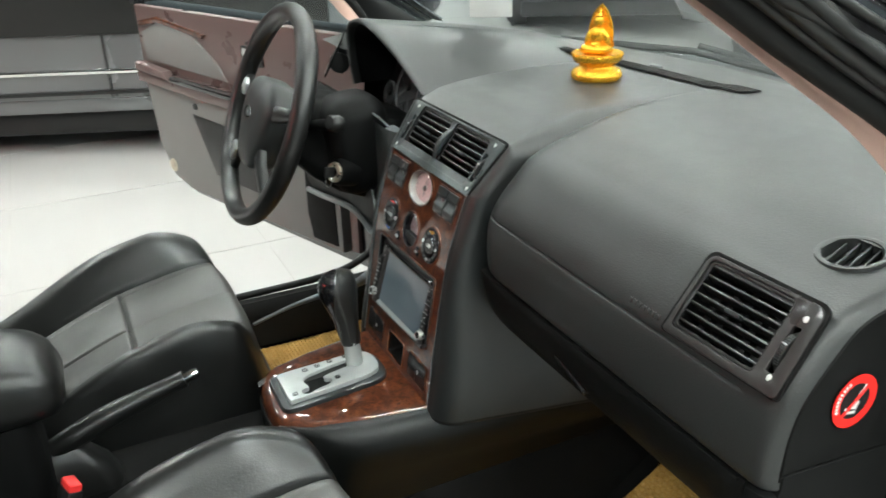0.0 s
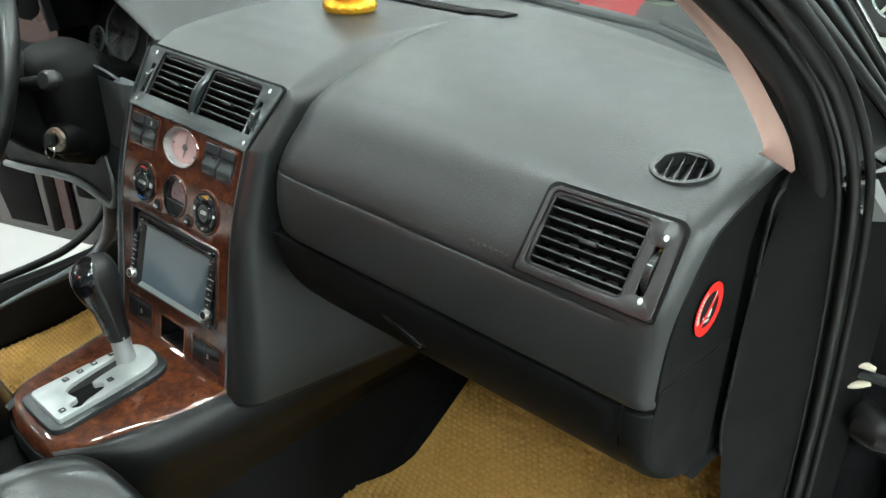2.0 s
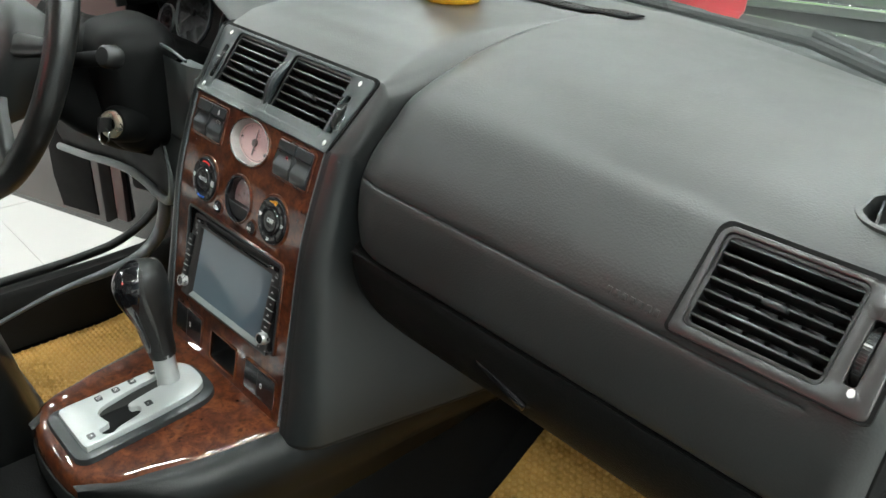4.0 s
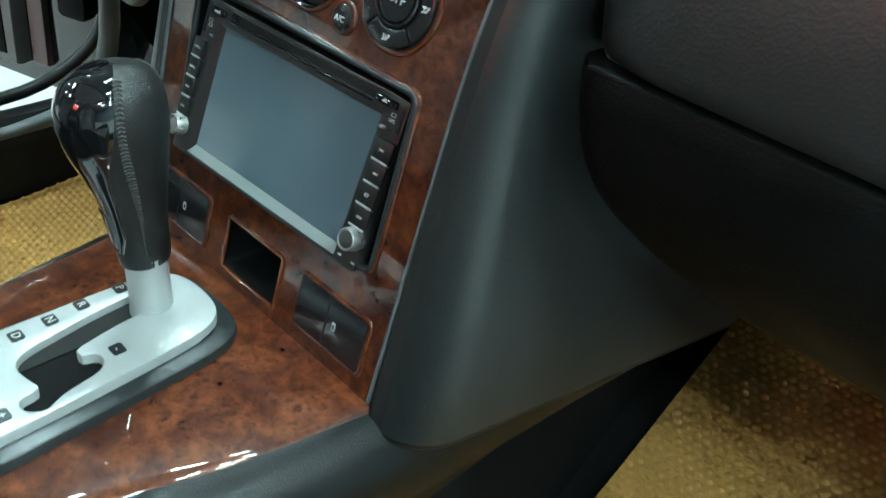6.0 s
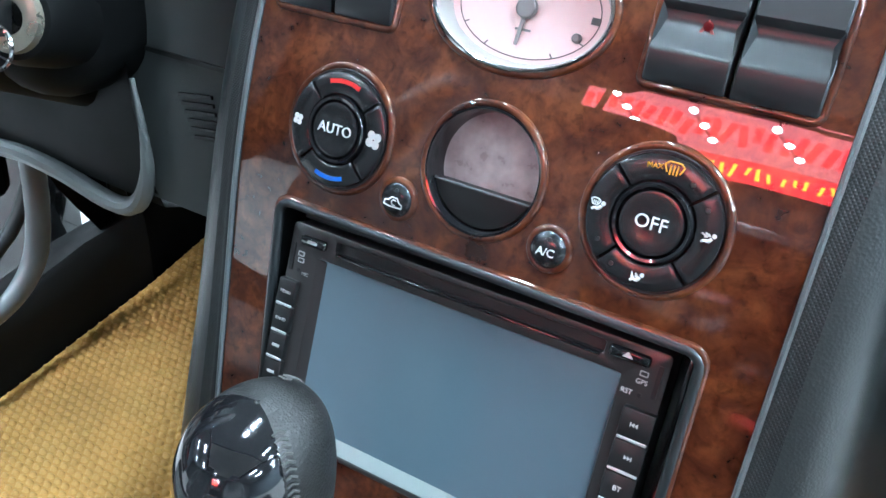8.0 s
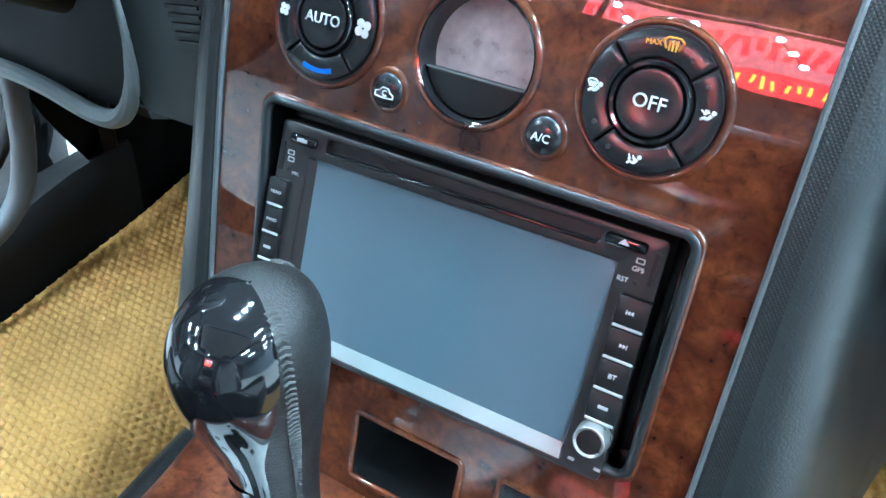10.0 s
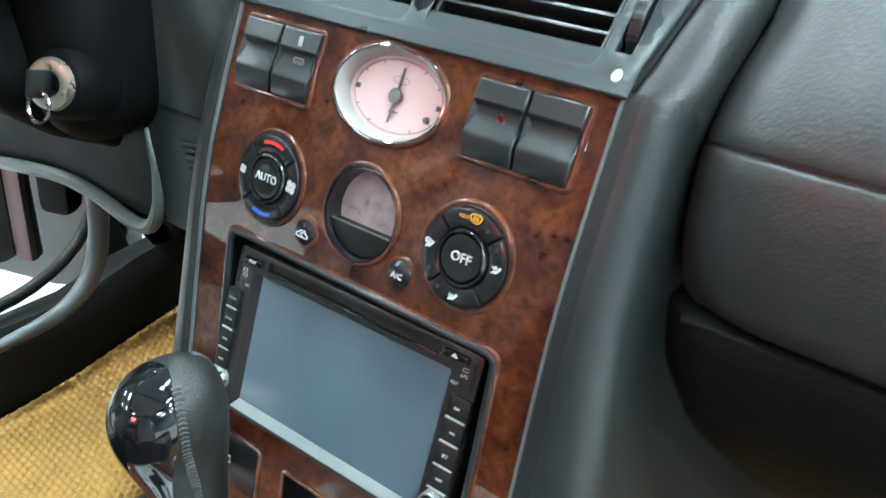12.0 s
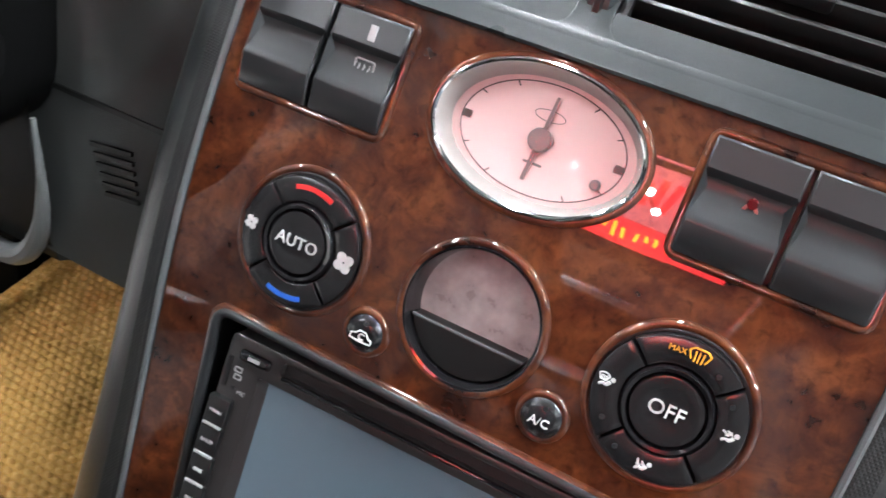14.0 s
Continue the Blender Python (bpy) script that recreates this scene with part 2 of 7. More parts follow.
DASH = material("soft_black_dash", (0.0190, 0.0208, 0.0208), rough=0.45, spec=0.52, grain=0.32, grain_scale=560, cell=True, wear=0.03, wear_scale=30, vary=0.04)
DASH_DARK = material("dark_dash_plastic", (0.013, 0.0136, 0.0136), rough=0.56, spec=0.22, grain=0.25, grain_scale=900, cell=True)
PLASTIC = material("black_plastic", (0.007, 0.0072, 0.0075), rough=0.42, spec=0.45, grain=0.1, grain_scale=700)
GLOSS = material("gloss_black", (0.006, 0.006, 0.007), rough=0.08, spec=0.6, coat=0.6, coat_rough=0.03, wear=0.05)
SATIN = material("satin_black_key", (0.011, 0.011, 0.012), rough=0.21, spec=0.55, wear=0.05)
SWITCH = material("charcoal_switch", (0.017, 0.0195, 0.021), rough=0.33, spec=0.5, wear=0.05)
SLAT = material("matt_black_slat", (0.011, 0.0118, 0.012), rough=0.34, spec=0.5, wear=0.05)
# lid and end border: pad vinyl with the under-dash shade in its colour
LID = material("shaded_lid_vinyl", (0.0060, 0.0064, 0.0064), rough=0.52, spec=0.07, grain=0.6, grain_scale=620, cell=True)
PEWTER = material("charcoal_vent_paint", (0.0165, 0.0225, 0.0240), rough=0.30, metal=0.0, spec=0.6, wear=0.06, grain=0.05, grain_scale=1500)
GREY_TRIM = material("grey_edge_trim", (0.09, 0.10, 0.104), rough=0.4, spec=0.5, wear=0.08, grain=0.2, grain_scale=1200, cell=True)
SILVER = material("brushed_silver_paint", (0.42, 0.44, 0.44), rough=0.40, metal=0.35, wear=0.07, wear_scale=40, grain=0.04, grain_scale=900)
CHROME = material("chrome", (0.8, 0.8, 0.79), rough=0.08, metal=1.0, wear=0.05)
WOOD = burl("lacquered_burl", 0.012)
WOOD_TOP = burl("handled_burl", 0.025, 0.10, 0.9)
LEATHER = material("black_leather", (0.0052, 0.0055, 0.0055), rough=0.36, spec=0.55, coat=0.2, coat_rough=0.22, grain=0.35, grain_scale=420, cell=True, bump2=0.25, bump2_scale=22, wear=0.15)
# same black leather, its base colour raised for overhead light on flat panels
LEATHER_PANEL = material("toplit_black_leather", (0.062, 0.0610, 0.0585), rough=0.46, spec=0.6, grain=0.5, grain_scale=500, cell=True, bump2=0.2, bump2_scale=18, wear=0.15)
LEATHER_WORN = material("worn_shift_leather", (0.0075, 0.0077, 0.0077), rough=0.47, spec=0.45, grain=0.5, grain_scale=1100, cell=True, wear=0.3, wear_scale=60)
STITCH = material("grey_stitch", (0.035, 0.035, 0.034), rough=0.7, wear=0.2)
CARPET = material("black_carpet", (0.006, 0.006, 0.006), rough=0.95, spec=0.1, grain=1.0, grain_scale=500, wear=0.3)
MAT_GOLD = material("mustard_mat", (0.385, 0.226, 0.066), rough=0.62, spec=0.25, grain=0.35, grain_scale=600, wear=0.16, wear_scale=9, bump2=0.2, bump2_scale=30)
MAT_GROOVE = material("darker_mat_groove", (0.34, 0.195, 0.055), rough=0.8, spec=0.15, grain=0.3, grain_scale=600, wear=0.25, wear_scale=9)
CONSOLE_SIDE = material("black_console_vinyl", (0.0040, 0.0046, 0.0047), rough=0.42, spec=0.28, grain=0.3, grain_scale=850, cell=True)
RIM_PALE = material("pale_satin_funnel", (0.34, 0.325, 0.31), rough=0.45, metal=0.1, wear=0.05)
RUBBER = material("black_rubber", (0.0085, 0.0085, 0.0082), rough=0.4, spec=0.4, grain=0.15, grain_scale=500, wear=0.2)
RUBBER_GREY = material("dusty_rubber", (0.012, 0.0123, 0.0123), rough=0.5, spec=0.25, grain=0.2, grain_scale=400, wear=0.25)
BODY_BLACK = material("black_body_paint", (0.008, 0.008, 0.009), rough=0.12, coat=1.0, coat_rough=0.03, wear=0.1)
BEIGE = material("pinkish_beige_trim", (0.56, 0.37, 0.31), rough=0.6, spec=0.3, grain=0.3, grain_scale=700, wear=0.06)
GREY_DOOR = material("grey_door_vinyl", (0.165, 0.166, 0.162), rough=0.5, grain=0.3, grain_scale=600, cell=True, wear=0.1)
# door vinyl colour, used also for the reflection painted on the shut edge
PINK_DOOR = material("rosy_vinyl_and_reflection", (0.105, 0.070, 0.066), rough=0.3, spec=0.5, grain=0.2, grain_scale=600, wear=0.1)
WHITE_INK = material("white_print", (0.58, 0.58, 0.58), rough=0.5, wear=0.03)
GREY_INK = material("grey_print", (0.35, 0.35, 0.35), rough=0.5, wear=0.03)
ORANGE_INK = material("amber_print", (0.75, 0.33, 0.02), rough=0.5, wear=0.03)
RED_INK = material("red_print", (0.75, 0.03, 0.03), rough=0.4, wear=0.03)
BLUE_INK = material("blue_print", (0.02, 0.13, 0.6), rough=0.4, wear=0.03)
HAZARD_INK = material("dull_red_print", (0.42, 0.13, 0.12), rough=0.4, wear=0.05)
HAZARD_LENS = material("dark_red_lens", (0.09, 0.006, 0.008), rough=0.12, spec=0.6, wear=0.05)
STICKER_RED = material("red_sticker", (0.85, 0.025, 0.02), rough=0.3, wear=0.03)
# blue-grey base carries the even reflection of ceiling and headliner
LCD = material("unlit_screen", (0.080, 0.113, 0.139), rough=0.3, spec=0.5, coat=1.0, coat_rough=0.08, wear=0.10, wear_scale=4)
LCD_EDGE = material("screen_border", (0.22, 0.25, 0.25), rough=0.3, wear=0.05)
DISPLAY = material("unlit_climate_display", (0.30, 0.25, 0.25), rough=0.3, wear=0.45, wear_scale=160, bump2=0.1, bump2_scale=300)
# pink here is red sign light painted into the dial's base colour
DIAL = material("red_lit_clock_face", (0.74, 0.53, 0.525), rough=0.4, metal=0.0, wear=0.04)
DIAL_INK = material("dark_dial_print", (0.05, 0.045, 0.045), rough=0.4)
KNOB_FACE = material("dark_turned_metal", (0.28, 0.28, 0.275), rough=0.22, metal=1.0, wear=0.2, wear_scale=200)
KNOB_METAL = material("turned_knob_metal", (0.5, 0.5, 0.49), rough=0.3, metal=0.9, wear=0.2, wear_scale=200)
BEZEL = material("bright_bezel_metal", (0.55, 0.55, 0.54), rough=0.10, metal=1.0, wear=0.06)
POINTER = material("grey_pointer", (0.16, 0.15, 0.15), rough=0.35, metal=0.3)
GOLD = material("polished_gold", (0.95, 0.42, 0.03), rough=0.24, metal=0.75, wear=0.2, wear_scale=60, bump2=0.25, bump2_scale=220)
SILL = material("matt_black_sill", (0.009, 0.009, 0.009), rough=0.72, spec=0.2, grain=0.3, grain_scale=500, wear=0.2)
GLASS = pane("clear_glass", (0.86, 0.93, 0.93), 0.05)
DIAL_GLASS = pane("dial_lens", (0.98, 0.98, 0.98), 0.007)
FLOOR = material("pale_showroom_floor", (0.36, 0.35, 0.342), rough=0.42, spec=0.3, wear=0.03, wear_scale=1.5)
FLOOR_JOINT = material("dusty_floor_joint", (0.34, 0.33, 0.32), rough=0.6, wear=0.3, wear_scale=2)
# near-black for the unseen south wall, added to cut light from behind
WALL_DARK = material("light_cutting_wall_black", (0.05, 0.05, 0.051), rough=0.7, wear=0.1, wear_scale=1.0)
WALL = material("grey_wall_paint", (0.16, 0.195, 0.22), rough=0.7, wear=0.08, wear_scale=1.0)
CEILING = material("grey_ceiling", (0.15, 0.155, 0.16), rough=0.8, wear=0.04, wear_scale=1.0)
FLANK = material("grey_flank_vinyl", (0.0125, 0.0150, 0.0154), rough=0.38, spec=0.62, grain=0.22, grain_scale=950, cell=True, wear=0.08)
HATCH = material("hatched_edge_vinyl", (0.012, 0.0142, 0.0146), rough=0.5, spec=0.35, grain=0.6, grain_scale=700, cell=True, wear=0.06)
def crosshatch(mt, pitch):
    """Fine crossed grooves for a moulded vinyl edge."""
    n, l = mt.node_tree.nodes, mt.node_tree.links
    co = [q for q in n if q.bl_idname == "ShaderNodeTexCoord"][0]
    height = None
    for turn in (38, -38):
        mp = n.new("ShaderNodeMapping")
        mp.inputs["Rotation"].default_value = (0, radians(turn), 0)
        l.new(co.outputs["Object"], mp.inputs["Vector"])
        wv = n.new("ShaderNodeTexWave")
        wv.bands_direction = "X"
        wv.inputs["Scale"].default_value = 0.314 / pitch
        l.new(mp.outputs["Vector"], wv.inputs["Vector"])
        if height is None:
            height = wv.outputs["Fac"]
        else:
            mx = n.new("ShaderNodeMath")
            mx.operation = "MINIMUM"
            l.new(height, mx.inputs[0])
            l.new(wv.outputs["Fac"], mx.inputs[1])
            height = mx.outputs["Value"]
    bp = n.new("ShaderNodeBump")
    bp.inputs["Strength"].default_value, bp.inputs["Distance"].default_value = 0.45, 0.0004
    l.new(height, bp.inputs["Height"])
    l.new(bp.outputs["Normal"], n["Principled BSDF"].inputs["Normal"])


crosshatch(HATCH, 0.0012)
FILLER = material("grey_filler_vinyl", (0.075, 0.082, 0.08), rough=0.5, spec=0.35, grain=0.2, grain_scale=900, cell=True, wear=0.08)
PALE_TRIM = material("pale_grey_lip", (0.20, 0.213, 0.215), rough=0.45, spec=0.4, grain=0.1, grain_scale=900, wear=0.1)
END_BLACK = material("black_end_panel", (0.0042, 0.0044, 0.0044), rough=0.62, spec=0.12, grain=0.3, grain_scale=800, cell=True)
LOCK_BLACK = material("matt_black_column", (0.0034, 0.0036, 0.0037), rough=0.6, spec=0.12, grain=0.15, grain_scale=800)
FASCIA = material("brown_black_fascia", (0.022, 0.020, 0.020), rough=0.3, spec=0.5, wear=0.06)
HEADLINER = material("grey_headliner", (0.45, 0.43, 0.4), rough=0.9, spec=0.1, grain=0.4, grain_scale=500)
LAMP = glow("lamp_diffuser", (0.93, 1.0, 0.94), 300)
SPOT = glow("spot_lens", (0.95, 1.0, 0.96), 70)
SIGN_RED = glow("red_led_sign", (1.0, 0.035, 0.04), 6.5)
SIGN_AMBER = glow("amber_led_line", (1.0, 0.38, 0.02), 15)
CAR_GREY = material("silver_car_paint", (0.105, 0.107, 0.11), rough=0.3, metal=0.3, coat=1.0, coat_rough=0.04, wear=0.05, wear_scale=2)
CAR_DARK = material("graphite_car_paint", (0.1, 0.1, 0.105), rough=0.2, metal=0.3, coat=1.0, coat_rough=0.04, wear=0.05, wear_scale=2)
CAR_RED = material("red_car_paint", (0.55, 0.02, 0.02), rough=0.2, coat=1.0, coat_rough=0.04, wear=0.05)
TYRE = material("tyre_rubber", (0.015, 0.015, 0.015), rough=0.75, grain=0.3, grain_scale=200)
ALLOY = material("alloy", (0.6, 0.6, 0.6), rough=0.25, metal=0.9, wear=0.05)
RED_BOARD = material("red_board", (0.75, 0.03, 0.04), rough=0.5, wear=0.05)
GREEN_STRIP = material("green_floor_strip", (0.12, 0.3, 0.02), rough=0.8, grain=0.8, grain_scale=60, wear=0.3)
PAPER = material("white_paper", (0.42, 0.42, 0.41), rough=0.7, wear=0.05)
CREAM_METAL = material("greasy_cream_metal", (0.5, 0.46, 0.36), rough=0.4, wear=0.3, wear_scale=40)
BROWN_GREASE = material("brown_grease", (0.15, 0.07, 0.03), rough=0.3, wear=0.3)
KEY_BRASS = material("worn_key_metal", (0.5, 0.45, 0.36), rough=0.3, metal=0.8, wear=0.3, wear_scale=90)

# ---------- showroom ----------
bm = bmesh.new()
grid(bm, [[(x, y, 0) for y in (-9, -4, 0, 4, 14)] for x in (-14, -6, 0, 5, 10)])
floor = single("floor", bm, FLOOR, "pale polished showroom floor", "floor", kind="structure")
bm = bmesh.new()
for k in range(26):
    box(bm, (0.006, 22.8, 0.002), pose(-13.6 + 0.9 * k, 2.5, 0.0005))
for k in range(25):
    box(bm, (23.9, 0.006, 0.002), pose(-2.0, -8.8 + 0.9 * k, 0.0007))
part("floor_joint", bm, FLOOR_JOINT, floor, kind="stuff", smooth=False)
# south wall stays out of view; its dark colour only holds light back
for name, size, at in (("wall_north", (24.4, 0.2, 5), (-2.0, 14.1, 2.5)), ("wall_south", (24.4, 0.2, 5), (-2.0, -9.1, 2.5)),
                       ("wall_west", (0.2, 23, 5), (-14.1, 2.5, 2.5)), ("wall_east", (0.2, 23, 5), (10.1, 2.5, 2.5))):
    single(name, box(bmesh.new(), size, pose(*at)), WALL_DARK if name == "wall_south" else WALL, "plain grey showroom wall", "wall", kind="structure")
single("ceiling", box(bmesh.new(), (24.6, 23.4, 0.2), pose(-2.0, 2.5, 5.1)), CEILING, "dark grey showroom ceiling", "ceiling", kind="structure")
for ix in range(-3, 4):
    for iy in range(6):
        if ix <= 0 and (iy == 0 or (iy == 1 and ix == -3)):
            continue
        at = (2.5 - ix * (3.7 if ix > 0 else 2.1), iy * 3.6 - (6.6 if ix > 0 else 7.4), 4.98)
        lamp = thing("ceiling_light", "ceiling bar with three round white spot lamps", "ceiling light", at, "ceiling lights")
        part("bar", box(bmesh.new(), (0.36, 1.5, 0.05), pose(*at), 0.008), WALL, lamp)
        for k in (-1, 0, 1):
            lm = pose(at[0], at[1] + 0.5 * k, at[2] - 0.03, 180)
            part("lamp_rim", lathe(bmesh.new(), [(0.135, -0.01), (0.15, 0.0), (0.15, 0.02), (0.135, 0.022), (0.132, 0.004)], 28, lm), WALL, lamp)
            part("lamp_lens", lathe(bmesh.new(), [(0.0, 0.012), (0.13, 0.012), (0.131, 0.0)], 20, lm), LAMP, lamp)

# ---------- the stack's face: its depth by height ----------
def face_slope(z):
    return 0.17 + 0.20 * step(0.74, 0.86, z)


ZS = [0.5 + 0.002 * k for k in range(260)]
FY = [0.0]
for za, zb in zip(ZS, ZS[1:]):
    FY.append(FY[-1] + 0.002 * (face_slope(za) + face_slope(zb)) / 2)
FY = np.array(FY) - np.interp(0.80, ZS, FY) + 0.004


def face_y(z):
    return float(np.interp(z, ZS, FY))


def on_face(x, z, lift=0.0):
    a = math.atan(face_slope(z))
    m = frame_at((x, face_y(z), z), (1, 0, 0), (0, math.sin(a), math.cos(a)))
    return m @ Matrix.Translation((0, 0, lift))


# ---------- dashboard ----------
dashboard = thing("dashboard", "dark grey soft-touch dashboard with grained plastic and air vents", "dashboard", (0, 0.3, 0.6))


def front_edge(x):
    return 0.625 - 0.62 * x * x


# passenger pad: section from the windscreen over the top and down to the glovebox seam
SECTION = [(0.62, 0.952), (0.55, 0.963), (0.46, 0.970), (0.36, 0.975), (0.27, 0.975), (0.20, 0.971), (0.15, 0.963),
           (0.115, 0.955), (0.087, 0.944), (0.064, 0.920), (0.046, 0.897), (0.036, 0.878), (0.030, 0.855), (0.0275, 0.830), (0.0272, 0.8085), (0.0285, 0.8035), (0.036, 0.8015)]
sec = smooth_path([(0, y, z) for y, z in SECTION], 120)


def pad_left(y, z):
    """Where the pad's rounded inner end lies."""
    top = float(np.interp(y, [0.03, 0.10, 0.15, 0.28, 0.42, 0.62], [0.158, 0.152, 0.143, 0.124, 0.116, 0.11]))
    front = float(np.interp(z, [0.80, 0.83, 0.87, 0.90, 0.95], [0.156, 0.150, 0.148, 0.150, 0.154]))
    w = step(0.90, 0.955, z)
    return front * (1 - w) + top * w


# closer points where the seam of the airbag lid runs
SEAM = 0.8745
k = next(i for i in range(len(sec) - 1) if sec[i].z >= SEAM > sec[i + 1].z)
sec = [p for p in sec[:k + 1] if p.z > SEAM + 0.003] + [Vector((0, float(np.interp(SEAM + d, [sec[k + 1].z, sec[k].z], [sec[k + 1].y, sec[k].y])), SEAM + d)) for d in (0.0022, 0.0012, 0.0005, -0.0005, -0.0012, -0.0022)] + [p for p in sec[k + 1:] if p.z < SEAM - 0.003]
core = Vector((0, 0.30, 0.80))
rows = []
NX = 130
for i in range(NX):
    v = i / (NX - 1)
    v = v ** 1.35
    row = []
    for p in sec:
        xl = pad_left(p.y, p.z)
        x = xl + (0.648 - xl) * v
        r = 0.055 * (1 - step(0.10, 0.46, p.y)) + 0.002
        inset = 0.0
        if x < xl + r:
            q = (xl + r - x) / r
            inset += min(0.05, 0.034 * (r / 0.055)) * (1 - math.sqrt(max(0, 1 - q * q)))
        if x > 0.628:
            q = (x - 0.628) / 0.02
            inset += 0.014 * (1 - math.sqrt(max(0, 1 - q * q)))
        d = core - p
        d.x = 0
        y, z = p.y, p.z
        if y > 0.40:
            y = 0.40 + (y - 0.40) * (front_edge(x) - 0.40) / 0.22
        q = Vector((x, y, z)) + d.normalized() * inset
        # stitched seam across the airbag lid
        if abs(z - SEAM) < 0.003 and x < 0.60 and y < 0.1:
            q.y += 0.0032 * math.exp(-((z - SEAM) / 0.0009) ** 2)
        row.append(q)
    rows.append(row)


def in_vent(c):
    return 0.511 < c.x < 0.626 and 0.889 < c.z < 0.939 and c.y < 0.1


def in_round(c):
    return math.hypot(c.x - 0.588, (c.y - 0.156) * 1.02) < 0.0240 and c.z > 0.95


bm = bmesh.new()
grid(bm, rows, skip=lambda c: in_vent(c) or in_round(c))
part("passenger_pad", bm, DASH, dashboard, "grained dark grey airbag cover")

# middle and driver's top
bm = bmesh.new()
rows = []
for i in range(110):
    x = -0.69 + (0.098 + 0.69) * i / 109
    row = []
    for j in range(60):
        v = j / 59
        yf = 0.0855 + 0.046 * step(-0.13, -0.16, x) - 0.02 * step(-0.53, -0.56, x)
        y = yf + (front_edge(x) - yf) * v
        z = float(np.interp(y, [0.05, 0.0855, 0.12, 0.16, 0.21, 0.30, 0.46, 0.62], [0.93, 0.9500, 0.9575, 0.9640, 0.9685, 0.9715, 0.967, 0.949]))
        z -= 0.06 * step(-0.155, -0.185, x) * (1 - step(-0.53, -0.55, x)) * (1 - step(0.26, 0.46, y))
        row.append((x, y, z))
    rows.append(row)
grid(bm, rows, skip=lambda c: -0.528 < c.x < -0.18 and c.y < 0.36)
part("top_cover", bm, DASH, dashboard)
# rounded shoulder: from the strip beside the vent and the top cover down to the stack's side
bm = bmesh.new()
rows = []
for y in list(np.linspace(0.0335, 0.0853, 16)) + [0.0866] + [0.089 + 0.511 * (j / 39) ** 1.4 for j in range(40)]:
    top = float(np.interp(y, [0.0335, 0.0855, 0.12, 0.16, 0.21, 0.30, 0.46, 0.62], [0.8848, 0.9500, 0.9575, 0.9640, 0.9685, 0.9715, 0.967, 0.949])) + (0.0006 if y < 0.0855 else -0.0004)
    edge = 0.1225 + 0.013 * step(0.882, 0.950, top)
    xi = edge - 0.004 if y < 0.0855 else 0.0965
    xf = edge + 0.005 if y < 0.0855 else float(np.interp(y, [0.0855, 0.12, 0.16, 0.20, 0.6], [0.1405, 0.127, 0.112, 0.099, 0.099]))
    xe = float(np.interp(y, [0.0335, 0.045, 0.0535, 0.0855, 0.14, 0.20, 0.30, 0.6], [0.1410, 0.1470, 0.1500, 0.1540, 0.158, 0.164, 0.168, 0.2]))
    drop = float(np.interp(y, [0.0335, 0.0535, 0.0855, 0.12, 0.16, 0.2, 0.3, 0.4, 0.6], [0.012, 0.020, 0.028, 0.038, 0.058, 0.068, 0.056, 0.03, 0.01]))
    arc = [math.pi / 2 * k / 13 for k in range(14)]
    rows.append([(xi, y, top)] + [(xf + (xe - xf) * math.sin(a), y, top - drop * (1 - math.cos(a))) for a in arc] + [(xe - 0.003, y, top - drop - 0.05)])
grid(bm, rows)
part("shoulder", bm, DASH, dashboard, angle=75)

# demister grille: long bars over a dark plate, widening towards the door
def grille_point(x, v, lift):
    y = (0.447 + 0.064 * (x - 0.15)) * (1 - v) + (0.489 + 0.108 * (x - 0.16)) * v
    z = float(np.interp(y, [0.36, 0.42, 0.46, 0.52, 0.60], [0.9705, 0.9690, 0.9672, 0.9620, 0.9525])) + 0.0034 * step(0.085, 0.125, x)
    return (x, y, z + lift)


GX = list(np.linspace(-0.285, 0.158, 60))
# sheet on the surface; its dark colour gives the slot its depth and shade
bm = bmesh.new()
grid(bm, [[grille_point(x, v, 0.0012) for v in (-0.03, 0.0, 0.5, 1.0, 1.03)] for x in GX])
grille = part("demister_shade_plate", bm, PLASTIC, dashboard, "dark plate painting the demister recess's shade under the windscreen")
for k in range(5):
    bm = bmesh.new()
    v0 = 0.04 + 0.205 * k
    grid(bm, [[grille_point(x, v0 + dv, lift) for dv, lift in ((0.0, 0.001), (0.0, 0.0034), (0.08, 0.0034), (0.08, 0.001))] for x in GX])
    part("bar", bm, DASH_DARK, grille)
bm = bmesh.new()
box(bm, (0.024, 0.010, 0.006), Matrix.Translation(grille_point(-0.055, 1.25, 0.003)), 0.002)
part("sun_sensor", bm, GREY_TRIM, dashboard, "small grey sensor cap")

# round side demister
rm = frame_at((0.588, 0.156, 0.9648), (1, 0, 0.05), (0, 1, 0.17))
rv = part("round_vent", lathe(bmesh.new(), [(0.0240, -0.02), (0.0240, -0.0014), (0.0246, 0.0006), (0.0270, 0.0012), (0.0294, 0.0008), (0.0303, -0.003)], 44, rm, caps=False), DASH, dashboard, "round demister outlet")
part("vent_cup", lathe(bmesh.new(), [(0.0, -0.0195), (0.0244, -0.0195), (0.0244, -0.012)], 32, rm), PLASTIC, rv)
for k in range(4):
    u = -0.0145 + 0.0097 * k
    h = math.sqrt(0.0240 ** 2 - u * u)
    part("fin", box(bmesh.new(), (0.0018, 2 * h, 0.008), rm @ Matrix.Rotation(radians(14), 4, "Z") @ pose(u, 0, -0.0070, 0, 6), 0.0006), DASH, rv)

# raised print on the airbag cover
bm = bmesh.new()
for k in range(7):
    box(bm, (0.0042, 0.0016, 0.0052), pose(0.452 + 0.0066 * k, 0.0398, 0.8865, -26), 0.0004)
